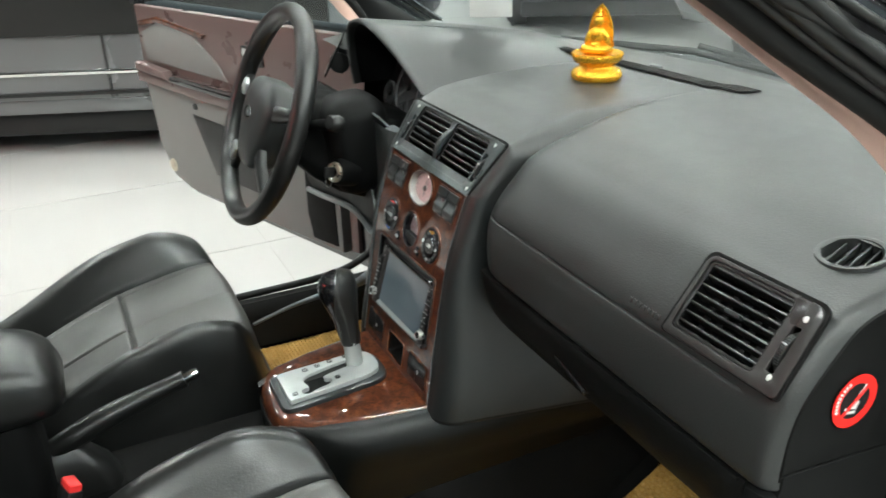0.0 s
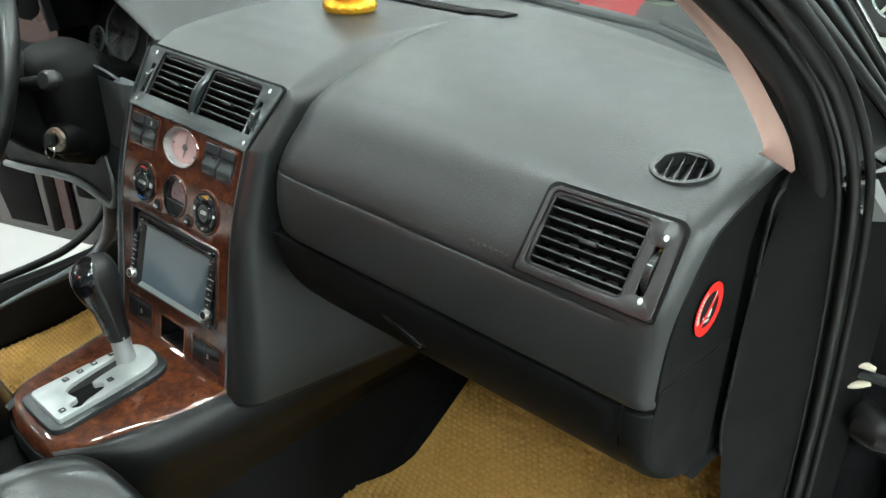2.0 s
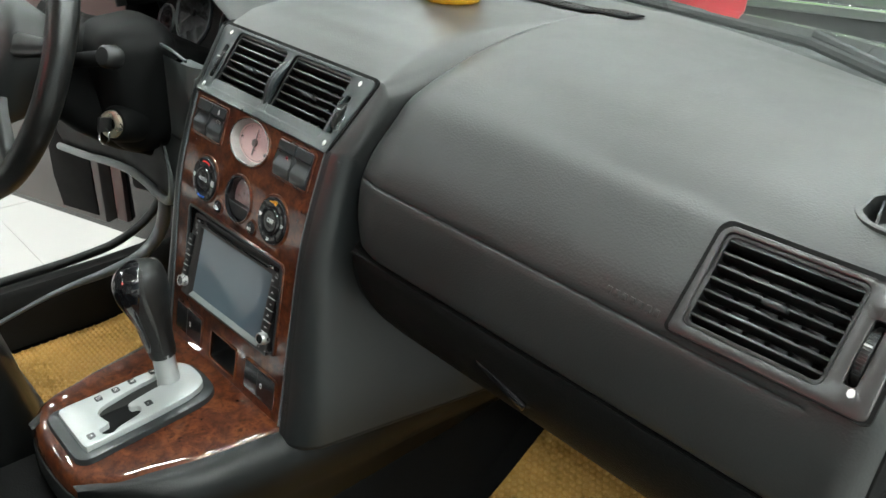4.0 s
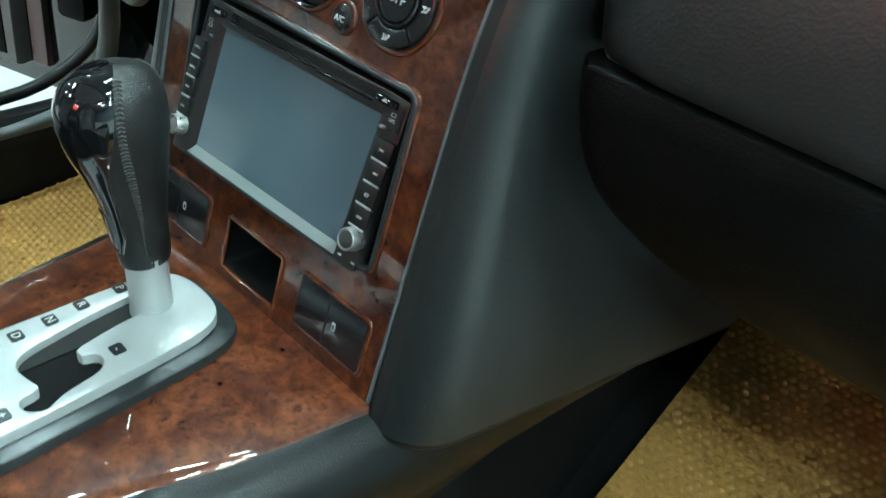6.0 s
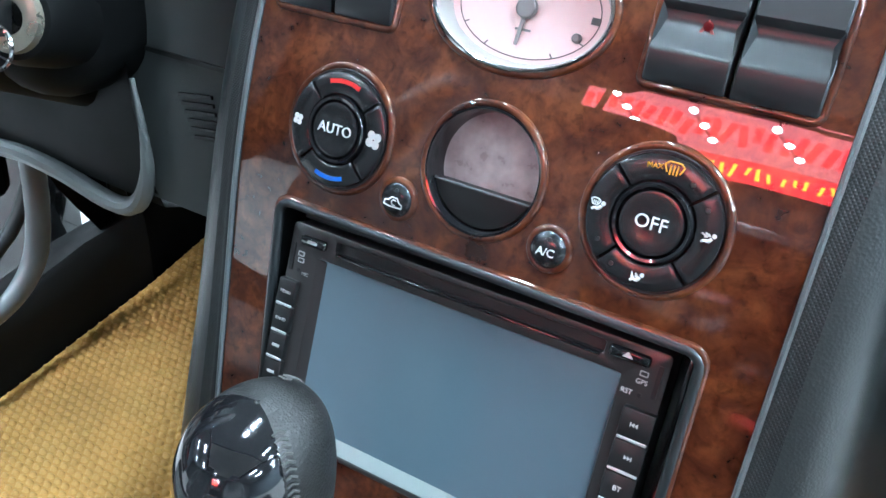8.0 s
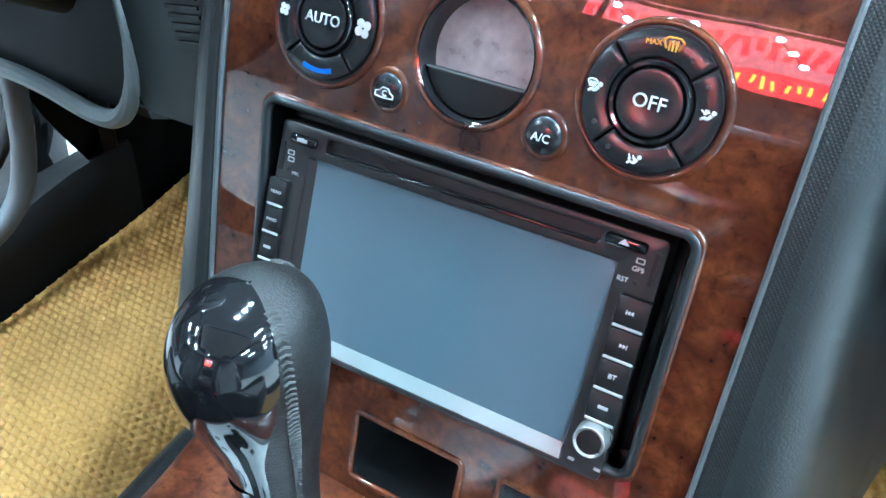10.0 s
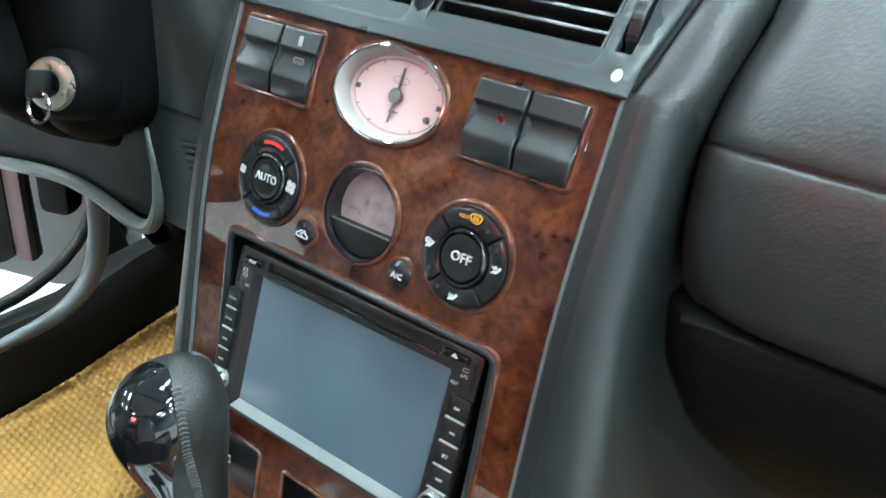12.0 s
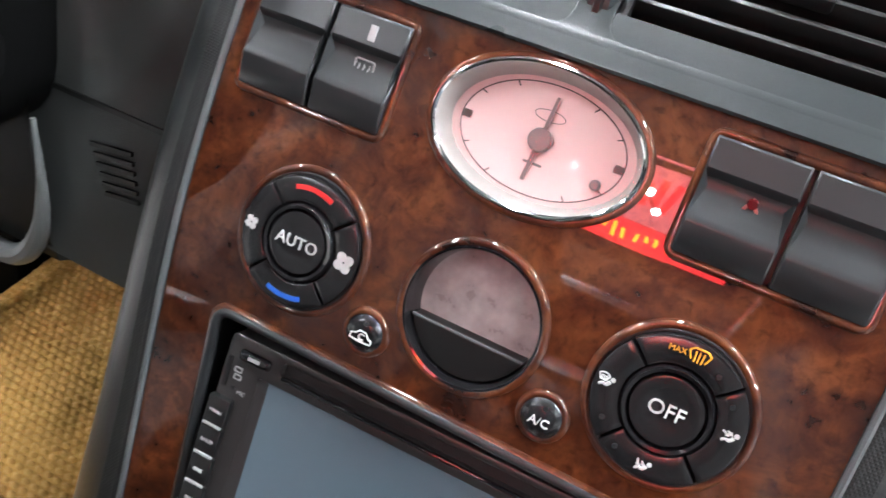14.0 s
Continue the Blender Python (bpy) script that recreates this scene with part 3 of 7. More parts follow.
part("embossed_print", bm, DASH, dashboard)

# glovebox
lid_left = smooth_path([(0.275, 0, 0.655), (0.240, 0, 0.668), (0.207, 0, 0.688), (0.178, 0, 0.718), (0.161, 0, 0.757), (0.155, 0, 0.80)], 80)
bm = bmesh.new()
gsec = smooth_path([(0, y, z) for y, z in [(0.042, 0.8000), (0.0295, 0.7996), (0.0268, 0.7972), (0.0262, 0.785), (0.031, 0.758), (0.045, 0.731), (0.070, 0.703), (0.10, 0.678), (0.128, 0.662), (0.150, 0.657)]], 60)
rows = []
for i in range(40):
    v = i / 39
    row = []
    for p in gsec:
        xl = float(np.interp(p.z, [q.z for q in lid_left], [q.x for q in lid_left]))
        x = xl + (0.622 - xl) * v
        r = 0.03
        d = Vector((0, 0.25, 0.78)) - p
        inset = 0.018 * (1 - math.sqrt(max(0, 1 - ((xl + r - x) / r) ** 2))) if x < xl + r else 0.0
        if x > 0.617:
            inset += 0.005 * ((x - 0.617) / 0.005) ** 2
        row.append(Vector((x, p.y, p.z)) + d.normalized() * inset)
    rows.append(row)
grid(bm, rows)
lid = part("glovebox_lid", bm, LID, dashboard, "grained glovebox lid, its colour darkened for the shade below the pad")
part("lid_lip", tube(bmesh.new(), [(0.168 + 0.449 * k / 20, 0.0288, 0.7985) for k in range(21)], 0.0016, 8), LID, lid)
# rounded border between the lid and the door side
bm = bmesh.new()
rows = []
for i in range(14):
    x = 0.6250 + 0.0240 * i / 13
    q = max(0.0, (x - 0.631) / 0.018)
    inset = 0.013 * (1 - math.sqrt(max(0.0, 1 - q * q))) + (0.003 if i == 0 else 0.0)
    rows.append([Vector((x, p.y, p.z)) + (Vector((0, 0.25, 0.78)) - p).normalized() * inset for p in gsec])
grid(bm, rows)
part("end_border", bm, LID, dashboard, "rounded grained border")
bm = bmesh.new()
lm = frame_at((0.366, 0.0335, 0.7650), (1, 0, -0.30), (0, -0.24, 0.97))
part("latch_recess", plate(rrect(0, 0, 0.075, 0.022, 0.008), 0.012, (), lm @ Matrix.Translation((0, 0, 0.0008)), 0.0), PLASTIC, lid)
part("latch", box(bmesh.new(), (0.06, 0.009, 0.006), lm @ Matrix.Translation((0.004, -0.006, 0.003)), 0.002), SATIN, lid)
# lower edge and bulkhead below
bm = bmesh.new()
grid(bm, [[(x, y, z) for y, z in ((0.142, 0.658), (0.20, 0.652), (0.33, 0.64), (0.55, 0.60))] for x in (0.15, 0.3, 0.45, 0.655)])
part("underside", bm, PLASTIC, dashboard)

# end cap at the door
outline = [(p.y + 0.012, p.z - 0.006) for p in sec if p.y < 0.25]
outline += [(p.y + 0.006, p.z) for p in gsec if p.z < 0.795]
outline += [(0.185, 0.655), (0.183, 0.80), (0.176, 0.90), (0.19, 0.935), (0.235, 0.955)]
part("end_filler", box(bmesh.new(), (0.03, 0.09, 0.30), pose(0.633, 0.232, 0.80), 0.004), END_BLACK, dashboard)
part("corner_filler", box(bmesh.new(), (0.05, 0.10, 0.05), pose(0.640, 0.25, 0.932, 12), 0.01), END_BLACK, dashboard)
def inward(p, centre, d):
    q = p + (centre - p).normalized() * d
    return (q.y, q.z)


em = frame_at((0.6494, 0, 0), (0, 1, 0), (0, 0, 1))
upper = [(0.043, 0.8200)] + [inward(p, core, 0.0125) for p in reversed(sec) if p.y < 0.245 and p.z > 0.812] + [(0.235, 0.953), (0.192, 0.935), (0.177, 0.90), (0.181, 0.8065)]
lower = [(0.181, 0.8042), (0.183, 0.657)] + [inward(p, Vector((0, 0.25, 0.78)), 0.0115) for p in reversed(gsec) if p.z < 0.7985] + [(0.0425, 0.806), (0.0435, 0.8177)]
cap = part("end_cap", plate(upper, 0.008, (), em, 0.0015), END_BLACK, dashboard, "dark end panel of the dash")
part("end_cap_lower", plate(lower, 0.008, (), em, 0.0015), END_BLACK, dashboard)
# long lens-shaped groove behind the cap, with a raised rim
g_left = smooth_path([(0.6575, 0.206, 0.949), (0.6570, 0.190, 0.936), (0.657, 0.187, 0.883), (0.657, 0.188, 0.81), (0.657, 0.184, 0.748), (0.657, 0.187, 0.691), (0.657, 0.203, 0.650)], 40)
g_right = smooth_path([(0.6575, 0.207, 0.949), (0.660, 0.226, 0.915), (0.661, 0.234, 0.841), (0.661, 0.234, 0.768), (0.661, 0.232, 0.70), (0.661, 0.224, 0.655), (0.657, 0.204, 0.649)], 40)
bm = bmesh.new()
grid(bm, [[a.lerp(b, k / 6) + Vector((-0.007 * math.sin(math.pi * k / 6), 0, 0)) for k in range(7)] for a, b in zip(g_left, g_right)])
groove = part("end_groove", bm, END_BLACK, dashboard, "long shallow groove in the dash end", angle=70)
for path in (g_left, g_right):
    part("groove_rim", tube(bmesh.new(), path, 0.0017, 8), DASH_DARK, groove)

# warning sticker on the end cap
sm = frame_at((0.6512, 0.106, 0.8715), (0, 1, 0), (0, 0, 1))
sticker = thing("warning_sticker", "round red airbag warning sticker on the dash end", "sticker", (0.6512, 0.106, 0.8715))
part("red_ring", plate(oval(0, 0, 0.0245, 0.0245), 0.0004, [oval(0, 0, 0.0165, 0.0165)], sm @ Matrix.Translation((0, 0, 0.0006))), STICKER_RED, sticker)
part("black_disc", plate(oval(0, 0, 0.0168, 0.0168), 0.0003, (), sm @ Matrix.Translation((0, 0, 0.0003))), PLASTIC, sticker)
part("red_bar", plate([(-0.0165, -0.0018), (0.0165, -0.0018), (0.0165, 0.0018), (-0.0165, 0.0018)], 0.0003, (), sm @ Matrix.Rotation(radians(42), 4, "Z") @ Matrix.Translation((0, 0, 0.0009))), STICKER_RED, sticker)
bm = bmesh.new()
for pts in ([(-0.011, -0.004), (-0.008, -0.010), (0.002, -0.012), (0.003, -0.0095), (-0.006, -0.008), (-0.009, -0.003)],
            [(-0.004, -0.006), (0.003, -0.0085), (0.006, -0.002), (0.002, 0.001)], [(0.002, 0.004), (0.006, 0.003), (0.008, 0.008), (0.005, 0.009)],
            [(0.006, 0.0085), (0.008, 0.008), (0.011, 0.013), (0.009, 0.0138)]):
    fill(bm, pts, (), 0.0007)
bmesh.ops.transform(bm, matrix=sm, verts=bm.verts)
part("white_seat_symbol", bm, WHITE_INK, sticker, smooth=False)
bm = bmesh.new()
for k in range(9):
    a = radians(118 + 9.5 * k)
    box(bm, (0.0022, 0.0032, 0.0002), sm @ Matrix.Translation((0.0205 * math.cos(a), 0.0205 * math.sin(a), 0.0008)) @ Matrix.Rotation(a - math.pi / 2, 4, "Z"))
part("unreadable_print", bm, WHITE_INK, sticker, smooth=False)


# ---------- air vents ----------
def vent(name, parent_label, m, w_top, w_bot, h, cells, wheels, dots, n_slats=7, tall=0.70, shift=0.002, skin=None):
    """A framed outlet in the plane of m: cells are (x0, x1), wheels x places, dots (x, y, pale)."""
    v = thing(name, parent_label, "air vent", tuple(m.translation))
    holes = []
    for x0, x1 in cells:
        holes.append(rrect((x0 + x1) / 2, shift, x1 - x0, h * tall, 0.006))
    for x in wheels:
        holes.append(rrect(x, -0.003, 0.0075, h * 0.52, 0.002))
    r = 0.010 if len(cells) == 1 else 0.006
    t, b = w_top / 2, w_bot / 2
    out = []
    rl = 0.0045
    for cx, cy, a0, r in ((t - r, h / 2 - r, 0, r), (-t + r, h / 2 - r, 90, r), (-b + rl, -h / 2 + rl, 180, rl), (b - rl, -h / 2 + rl, 270, rl)):
        out += [(cx + r * math.cos(radians(a0 + 18 * k)), cy + r * math.sin(radians(a0 + 18 * k))) for k in range(6)]
    part("frame", plate(out, 0.004, holes, m @ Matrix.Translation((0, 0, 0.003)), 0.0009), skin or PEWTER, v, "satin surround")
    # dark gasket round the frame
    g = [(x + (0.0028 if x > 0 else -0.0028), y + (0.0034 if y > 0 else -0.001)) for x, y in out]
    part("gasket", plate(g, 0.003, [[(x * 0.97, y * 0.94) for x, y in out]], m @ Matrix.Translation((0, 0, 0.0021))), END_BLACK, v)
    for x0, x1 in cells:
        w, hh, cx = x1 - x0, h * tall, (x0 + x1) / 2
        # recess box
        bm = bmesh.new()
        o = rrect(cx, shift, w, hh, 0.006)
        grid(bm, [[m @ Vector((x, y, z)) for x, y in o] for z in (0.0028, -0.03)], close_v=True)
        bm.faces.new([bm.verts.new(m @ Vector((x, y, -0.03))) for x, y in o])
        duct = part("duct", bm, PLASTIC, v)
        # inner bezel
        part("bezel", plate(rrect(cx, shift, w + 0.001, hh + 0.001, 0.006), 0.003, [rrect(cx, shift, w - 0.006, hh - 0.006, 0.004)], m @ Matrix.Translation((0, 0, 0.0005)), 0.0006), PLASTIC, v)
        for k in range(n_slats):
            y = shift - hh / 2 + hh * (k + 0.75) / (n_slats + 0.5)
            part("slat", box(bmesh.new(), (w - 0.004, 0.0022, 0.013), m @ pose(cx, y, -0.0065, -16), 0.0006), SLAT, v)
        for k in range(5):
            x = x0 + w * (k + 1) / 6
            part("vane", box(bmesh.new(), (0.0014, hh - 0.004, 0.010), m @ pose(x, shift, -0.0235)), END_BLACK, v)
        part("tab", box(bmesh.new(), (0.017, 0.0045, 0.008), m @ pose(cx + 0.002, shift, 0.0005), 0.0015), SWITCH, v)
    for x in wheels:
        bm = bmesh.new()
        lathe(bm, [(0.0, -0.003), (0.0195, -0.003), (0.0205, -0.002), (0.0205, 0.002), (0.0195, 0.003), (0.0, 0.003)], 36, m @ pose(x, -0.003, -0.0145, 0, 90))
        wh = part("thumbwheel", bm, RUBBER, v)
        bm = bmesh.new()
        for k in range(-6, 7):
            a = radians(90 + 6.5 * k)
            box(bm, (0.0055, 0.0008, 0.0008), m @ Matrix.Translation((x, -0.003 + 0.0207 * math.cos(a), -0.0145 + 0.0207 * math.sin(a))) @ Matrix.Rotation(a - math.pi / 2, 4, "X"))
        part("knurl", bm, SWITCH, wh)
        part("marker", box(bmesh.new(), (0.0048, 0.0012, 0.0008), m @ pose(x, 0.0015, 0.0063)), WHITE_INK, wh)
    for x, y in dots:
        part("dot", lathe(bmesh.new(), [(0.0, 0.0004), (0.0016, 0.0003), (0.0023, 0.0), (0.0023, -0.0008)], 16, m @ Matrix.Translation((x, y, 0.0032)), 1.0, 1.25), WHITE_INK, v, "white open-close mark")
    return v


# darker skin than the centre vent's, painting in the weaker light here
vent("side_vent", "side air vent with black slats, frame darkened for its dimmer light", frame_at((0.5685, 0.0605, 0.9150), (1, 0, 0.02), (0, 0.61, 0.792)), 0.127, 0.131, 0.081,
     [(-0.0590, 0.0360)], [0.0490], [(0.0515, 0.026), (0.0520, -0.0275)], 7, 0.85, 0.002, FASCIA)

cv = vent("centre_vent", "pewter framed twin centre air vents with black slats", frame_at((0.001, 0.0590, 0.9172), (1, 0, 0.0), (0, 0.616, 0.787)), 0.274, 0.244, 0.0800,
          [(-0.103, -0.0065), (0.0065, 0.103)], [-0.1125, 0.1125], [(-0.1165, -0.0335), (0.1145, -0.0335), (-0.118, 0.0325), (0.118, 0.0325)], 7, 0.85, 0.0022)
bm = bmesh.new()
grid(bm, [[(x, y, z) for x in np.linspace(-0.1235, 0.1245, 20)] for y, z in ((0.0370, 0.8840), (0.0308, 0.8852), (0.0302, 0.8864), (0.0312, 0.8876), (0.0345, 0.8908), (0.0430, 0.9008))])
part("lower_lip", bm, PEWTER, cv)
# arched bar between the two outlets
bm = bmesh.new()
vm = frame_at((0.001, 0.0590, 0.9172), (1, 0, 0.0), (0, 0.616, 0.787))
rows = []
for j in range(13):
    y = -0.026 + 0.054 * j / 12
    rise = 0.0095 * (1 - ((y - 0.001) / 0.0275) ** 2) + 0.001
    rows.append([vm @ Vector((x, y, z)) for x, z in ((-0.0062, -0.012), (-0.0058, rise - 0.0025), (-0.0035, rise), (0.0035, rise), (0.0058, rise - 0.0025), (0.0062, -0.012))])
grid(bm, rows)
part("arched_bar", bm, PEWTER, cv, "satin pewter bar")
bm = bmesh.new()
rows = []
for j in range(13):
    y = -0.028 + 0.057 * j / 12
    rise = 0.0098 * (1 - ((y - 0.001) / 0.0285) ** 2) + 0.001
    rows.append([vm @ Vector((x, y, z)) for x, z in ((-0.0016, rise - 0.0005), (-0.001, rise + 0.0006), (0.001, rise + 0.0006), (0.0016, rise - 0.0005))])
grid(bm, rows)
part("bar_groove", bm, PLASTIC, cv)

# ---------- stack surround: both flanks ----------
def edge_y(z):
    """Depth of the stack's front edge: along the face, then along the vent's slope."""
    return face_y(z) if z < 0.886 else face_y(0.886) + (z - 0.886) * (0.0855 - face_y(0.886)) / 0.0640


def flank_curve(z):
    """Across the stack's edge at a height: a flat strip, a rounding and the side running back."""
    low = step(0.82, 0.58, z)
    r, lean = 0.0225 + 0.017 * low, 0.085 + 0.115 * low
    pts = [(-0.003, 0.010), (-0.0022, 0.0006), (-0.0012, -0.0010), (0.0005, -0.0017), (0.0013, -0.0019), (0.0021, -0.0018), (0.0028, -0.0016), (0.0035, -0.0014)]
    end = math.pi / 2 - math.atan(lean)
    pts += [(0.0035 + r * math.sin(end * k / 16), -0.0014 + r * (1 - math.cos(end * k / 16))) for k in range(1, 17)]
    x1, y1 = pts[-1]
    return pts + [(x1 + lean * d, y1 + d) for d in (0.004, 0.01, 0.018, 0.028, 0.04, 0.055, 0.075, 0.10, 0.14, 0.19, 0.26)]


STRIP = 9
for side in (1, -1):
    rows = []
    for k in range(80):
        z = 0.575 + ((0.888 if side > 0 else 0.947) - 0.575) * k / 79
        e = edge_y(z)
        x0 = 0.1225 + 0.013 * step(0.882, 0.950, z) + 0.0035 * step(0.70, 0.58, z)
        row = []
        for dx, dy in flank_curve(z):
            row.append((side * (x0 + dx), e + dy, z))
        rows.append(row)
    bm = bmesh.new()
    grid(bm, [row[STRIP:] for row in rows])
    part("stack_flank", bm, FLANK, dashboard, "smooth grey vinyl flank", angle=70)
    bm = bmesh.new()
    grid(bm, [row[:STRIP + 1] for row in rows])
    part("edge_strip", bm, HATCH, dashboard, "finely hatched edge beside the wood", angle=70)
    # bright edge beading beside the wood
    bm = bmesh.new()
    tube(bm, [(side * 0.1222, face_y(z) - 0.0008, z) for z in np.linspace(0.586, 0.884, 40)], 0.0013, 8)
    part("edge_bead", bm, GREY_TRIM, dashboard)
    # foot of the flank, curling under
    bm = bmesh.new()
    rows = []
    for k in range(8):
        a = k / 7 * math.pi / 2
        z = 0.575 - 0.012 * math.sin(a)
        rows.append([(side * (0.126 + dx - 0.014 * (1 - math.cos(a))), edge_y(0.575) + dy + 0.01 * (1 - math.cos(a)), z) for dx, dy in flank_curve(0.575)[1:]])
    grid(bm, rows)
    part("flank_foot", bm, DASH_DARK, dashboard)

# ---------- wooden face of the stack ----------
SW_L, SW_R = (-0.0830, 0.8600, 0.0610, 0.0380), (0.0802, 0.8612, 0.0600, 0.0370)
LOW_L, LOW_R = (-0.0785, 0.6135, 0.0610, 0.0360), (0.0790, 0.6140, 0.0610, 0.0360)
POCKET = (0.0010, 0.6115, 0.0570, 0.0370)
HOLE = (0.0020, 0.7105, 0.1955, 0.1050)
holes = [rrect(*SW_L, 0.003), rrect(*SW_R, 0.003), rrect(*LOW_L, 0.003), rrect(*LOW_R, 0.003), rrect(*POCKET, 0.003), rrect(*HOLE, 0.006),
         oval(-0.0010, 0.8595, 0.0375, 0.0236, 56), oval(-0.0680, 0.7988, 0.0258, 0.0255, 56), oval(0.0692, 0.8, 0.0258, 0.0255, 56),
         oval(0.0005, 0.7992, 0.0258, 0.0252, 56), oval(-0.0338, 0.7788, 0.0078, 0.0077, 28), oval(0.0345, 0.7795, 0.0078, 0.0077, 28)]
stack = thing("console_panel", "glossy burl wood centre console panel with cut-outs", "console panel", (0, face_y(0.6), 0.6))
top_l, top_r, bot = -0.1245, 0.1235, 0.1195
outline = [(-bot, 0.583), (bot, 0.583), (0.1215, 0.72), (0.122, 0.80), (top_r, 0.8845)] + [(x, 0.8845 + 0.0015 * (1 - (x / 0.124) ** 2)) for x in (0.08, 0.04, 0.0, -0.04, -0.08)] + [(top_l, 0.8845), (-0.122, 0.80), (-0.1215, 0.72)]
bm = bmesh.new()
fill(bm, outline, holes)
for k in range(37):
    bmesh.ops.bisect_plane(bm, geom=list(bm.verts) + list(bm.edges) + list(bm.faces), plane_co=(0, 0.5885 + 0.008 * k, 0), plane_no=(0, 1, 0))
for v in bm.verts:
    v.co = Vector((v.co.x, face_y(v.co.y), v.co.y))
bmesh.ops.recalc_face_normals(bm, faces=bm.faces)
if sum(f.normal.y for f in bm.faces) > 0:
    bmesh.ops.reverse_faces(bm, faces=bm.faces)
r = bmesh.ops.extrude_face_region(bm, geom=list(bm.faces))
bmesh.ops.translate(bm, vec=(0, 0.004, -0.001), verts=[g for g in r["geom"] if isinstance(g, bmesh.types.BMVert)])
part("wood_face", bm, WOOD, stack, "lacquered reddish brown burl wood", angle=30)


def rim(loop, radius, mat, name, parent, lift=0.0):
    bm = bmesh.new()
    tube(bm, [on_face(x, z, lift).translation for x, z in loop], radius, 10, True, up=(0, -1, 0.3))
    return part(name, bm, mat, parent, angle=80)


for h in holes:
    rim(h, 0.0017, WOOD, "rounded_rim", stack)
rim(rrect(0.0020, 0.7105, 0.1925, 0.1020, 0.006), 0.0022, SWITCH, "bay_bead", stack, 0.0004)
# dark lining behind the wood, open at the stereo's bay and the pocket
bm = bmesh.new()
fill(bm, [(-0.118, 0.586), (0.118, 0.586), (0.121, 0.883), (-0.121, 0.883)], [rrect(*POCKET, 0.003), rrect(*HOLE, 0.006), oval(0.0005, 0.7992, 0.0258, 0.0252, 40), oval(-0.0010, 0.8595, 0.0375, 0.0236, 40)])
for k in range(37):
    bmesh.ops.bisect_plane(bm, geom=list(bm.verts) + list(bm.edges) + list(bm.faces), plane_co=(0, 0.5885 + 0.008 * k, 0), plane_no=(0, 1, 0))
for v in bm.verts:
    v.co = Vector((v.co.x, face_y(v.co.y) + 0.0065, v.co.y))
part("lining", bm, PLASTIC, stack)


def well(rect, depth, name, mat, radius=0.004):
    """A hollow behind a cut-out."""
    bm = bmesh.new()
    o = rrect(*rect, radius)
    rings = [[on_face(x, z).translation + Vector((0, d, 0)) for x, z in o] for d in (0.002, depth)]
    vs = grid(bm, rings, close_v=True)
    bm.faces.new(vs[-1])
    return part(name, bm, mat, stack)


well(POCKET, 0.07, "pocket", PLASTIC)
well(HOLE, 0.05, "stereo_bay", PLASTIC, 0.006)


# ---------- switches ----------
def rocker(rect, side, tilt_icon):
    """One rocker key of a pair: a key with a scooped middle."""
    x, z, w, h = rect
    cx = x + side * w / 4
    m = on_face(cx, z)
    hw, hh = w / 4 - 0.0009, h / 2 / math.cos(math.atan(face_slope(z))) - 0.0013
    bm = bmesh.new()
    prof = [(-hh, -0.003), (-hh, 0.0014), (-hh + 0.0006, 0.0020), (-0.0125, 0.0035), (-0.0088, 0.0046), (-0.0078, 0.0046), (-0.0060, 0.0040), (-0.0025, 0.0022), (0.0015, 0.0008), (0.0045, 0.0004), (0.0062, 0.0010),
            (0.0076, 0.0030), (0.0086, 0.0036), (hh - 0.0008, 0.0028), (hh, 0.0020), (hh, -0.003)]
    rows = []
    for u, dz in ((-hw, -0.0006), (-hw + 0.0007, 0.0), (hw - 0.0007, 0.0), (hw, -0.0006)):
        rows.append([m @ Vector((u, v, q + (dz if q > 0 else 0))) for v, q in prof])
    vs = grid(bm, rows)
    bm.faces.new(vs[0])
    bm.faces.new(vs[-1])
    # side cheeks of the scoop
    for u, d in ((-hw, 1), (hw, -1)):
        vs = [bm.verts.new(m @ Vector((u + d * a, v, q))) for a, v, q in ((0.0003, -0.0082, 0.0043), (0.0003, 0.0080, 0.0031), (0.0026, 0.0035, 0.0006))]
        bm.faces.new(vs)
    return bm, m


pairs = []
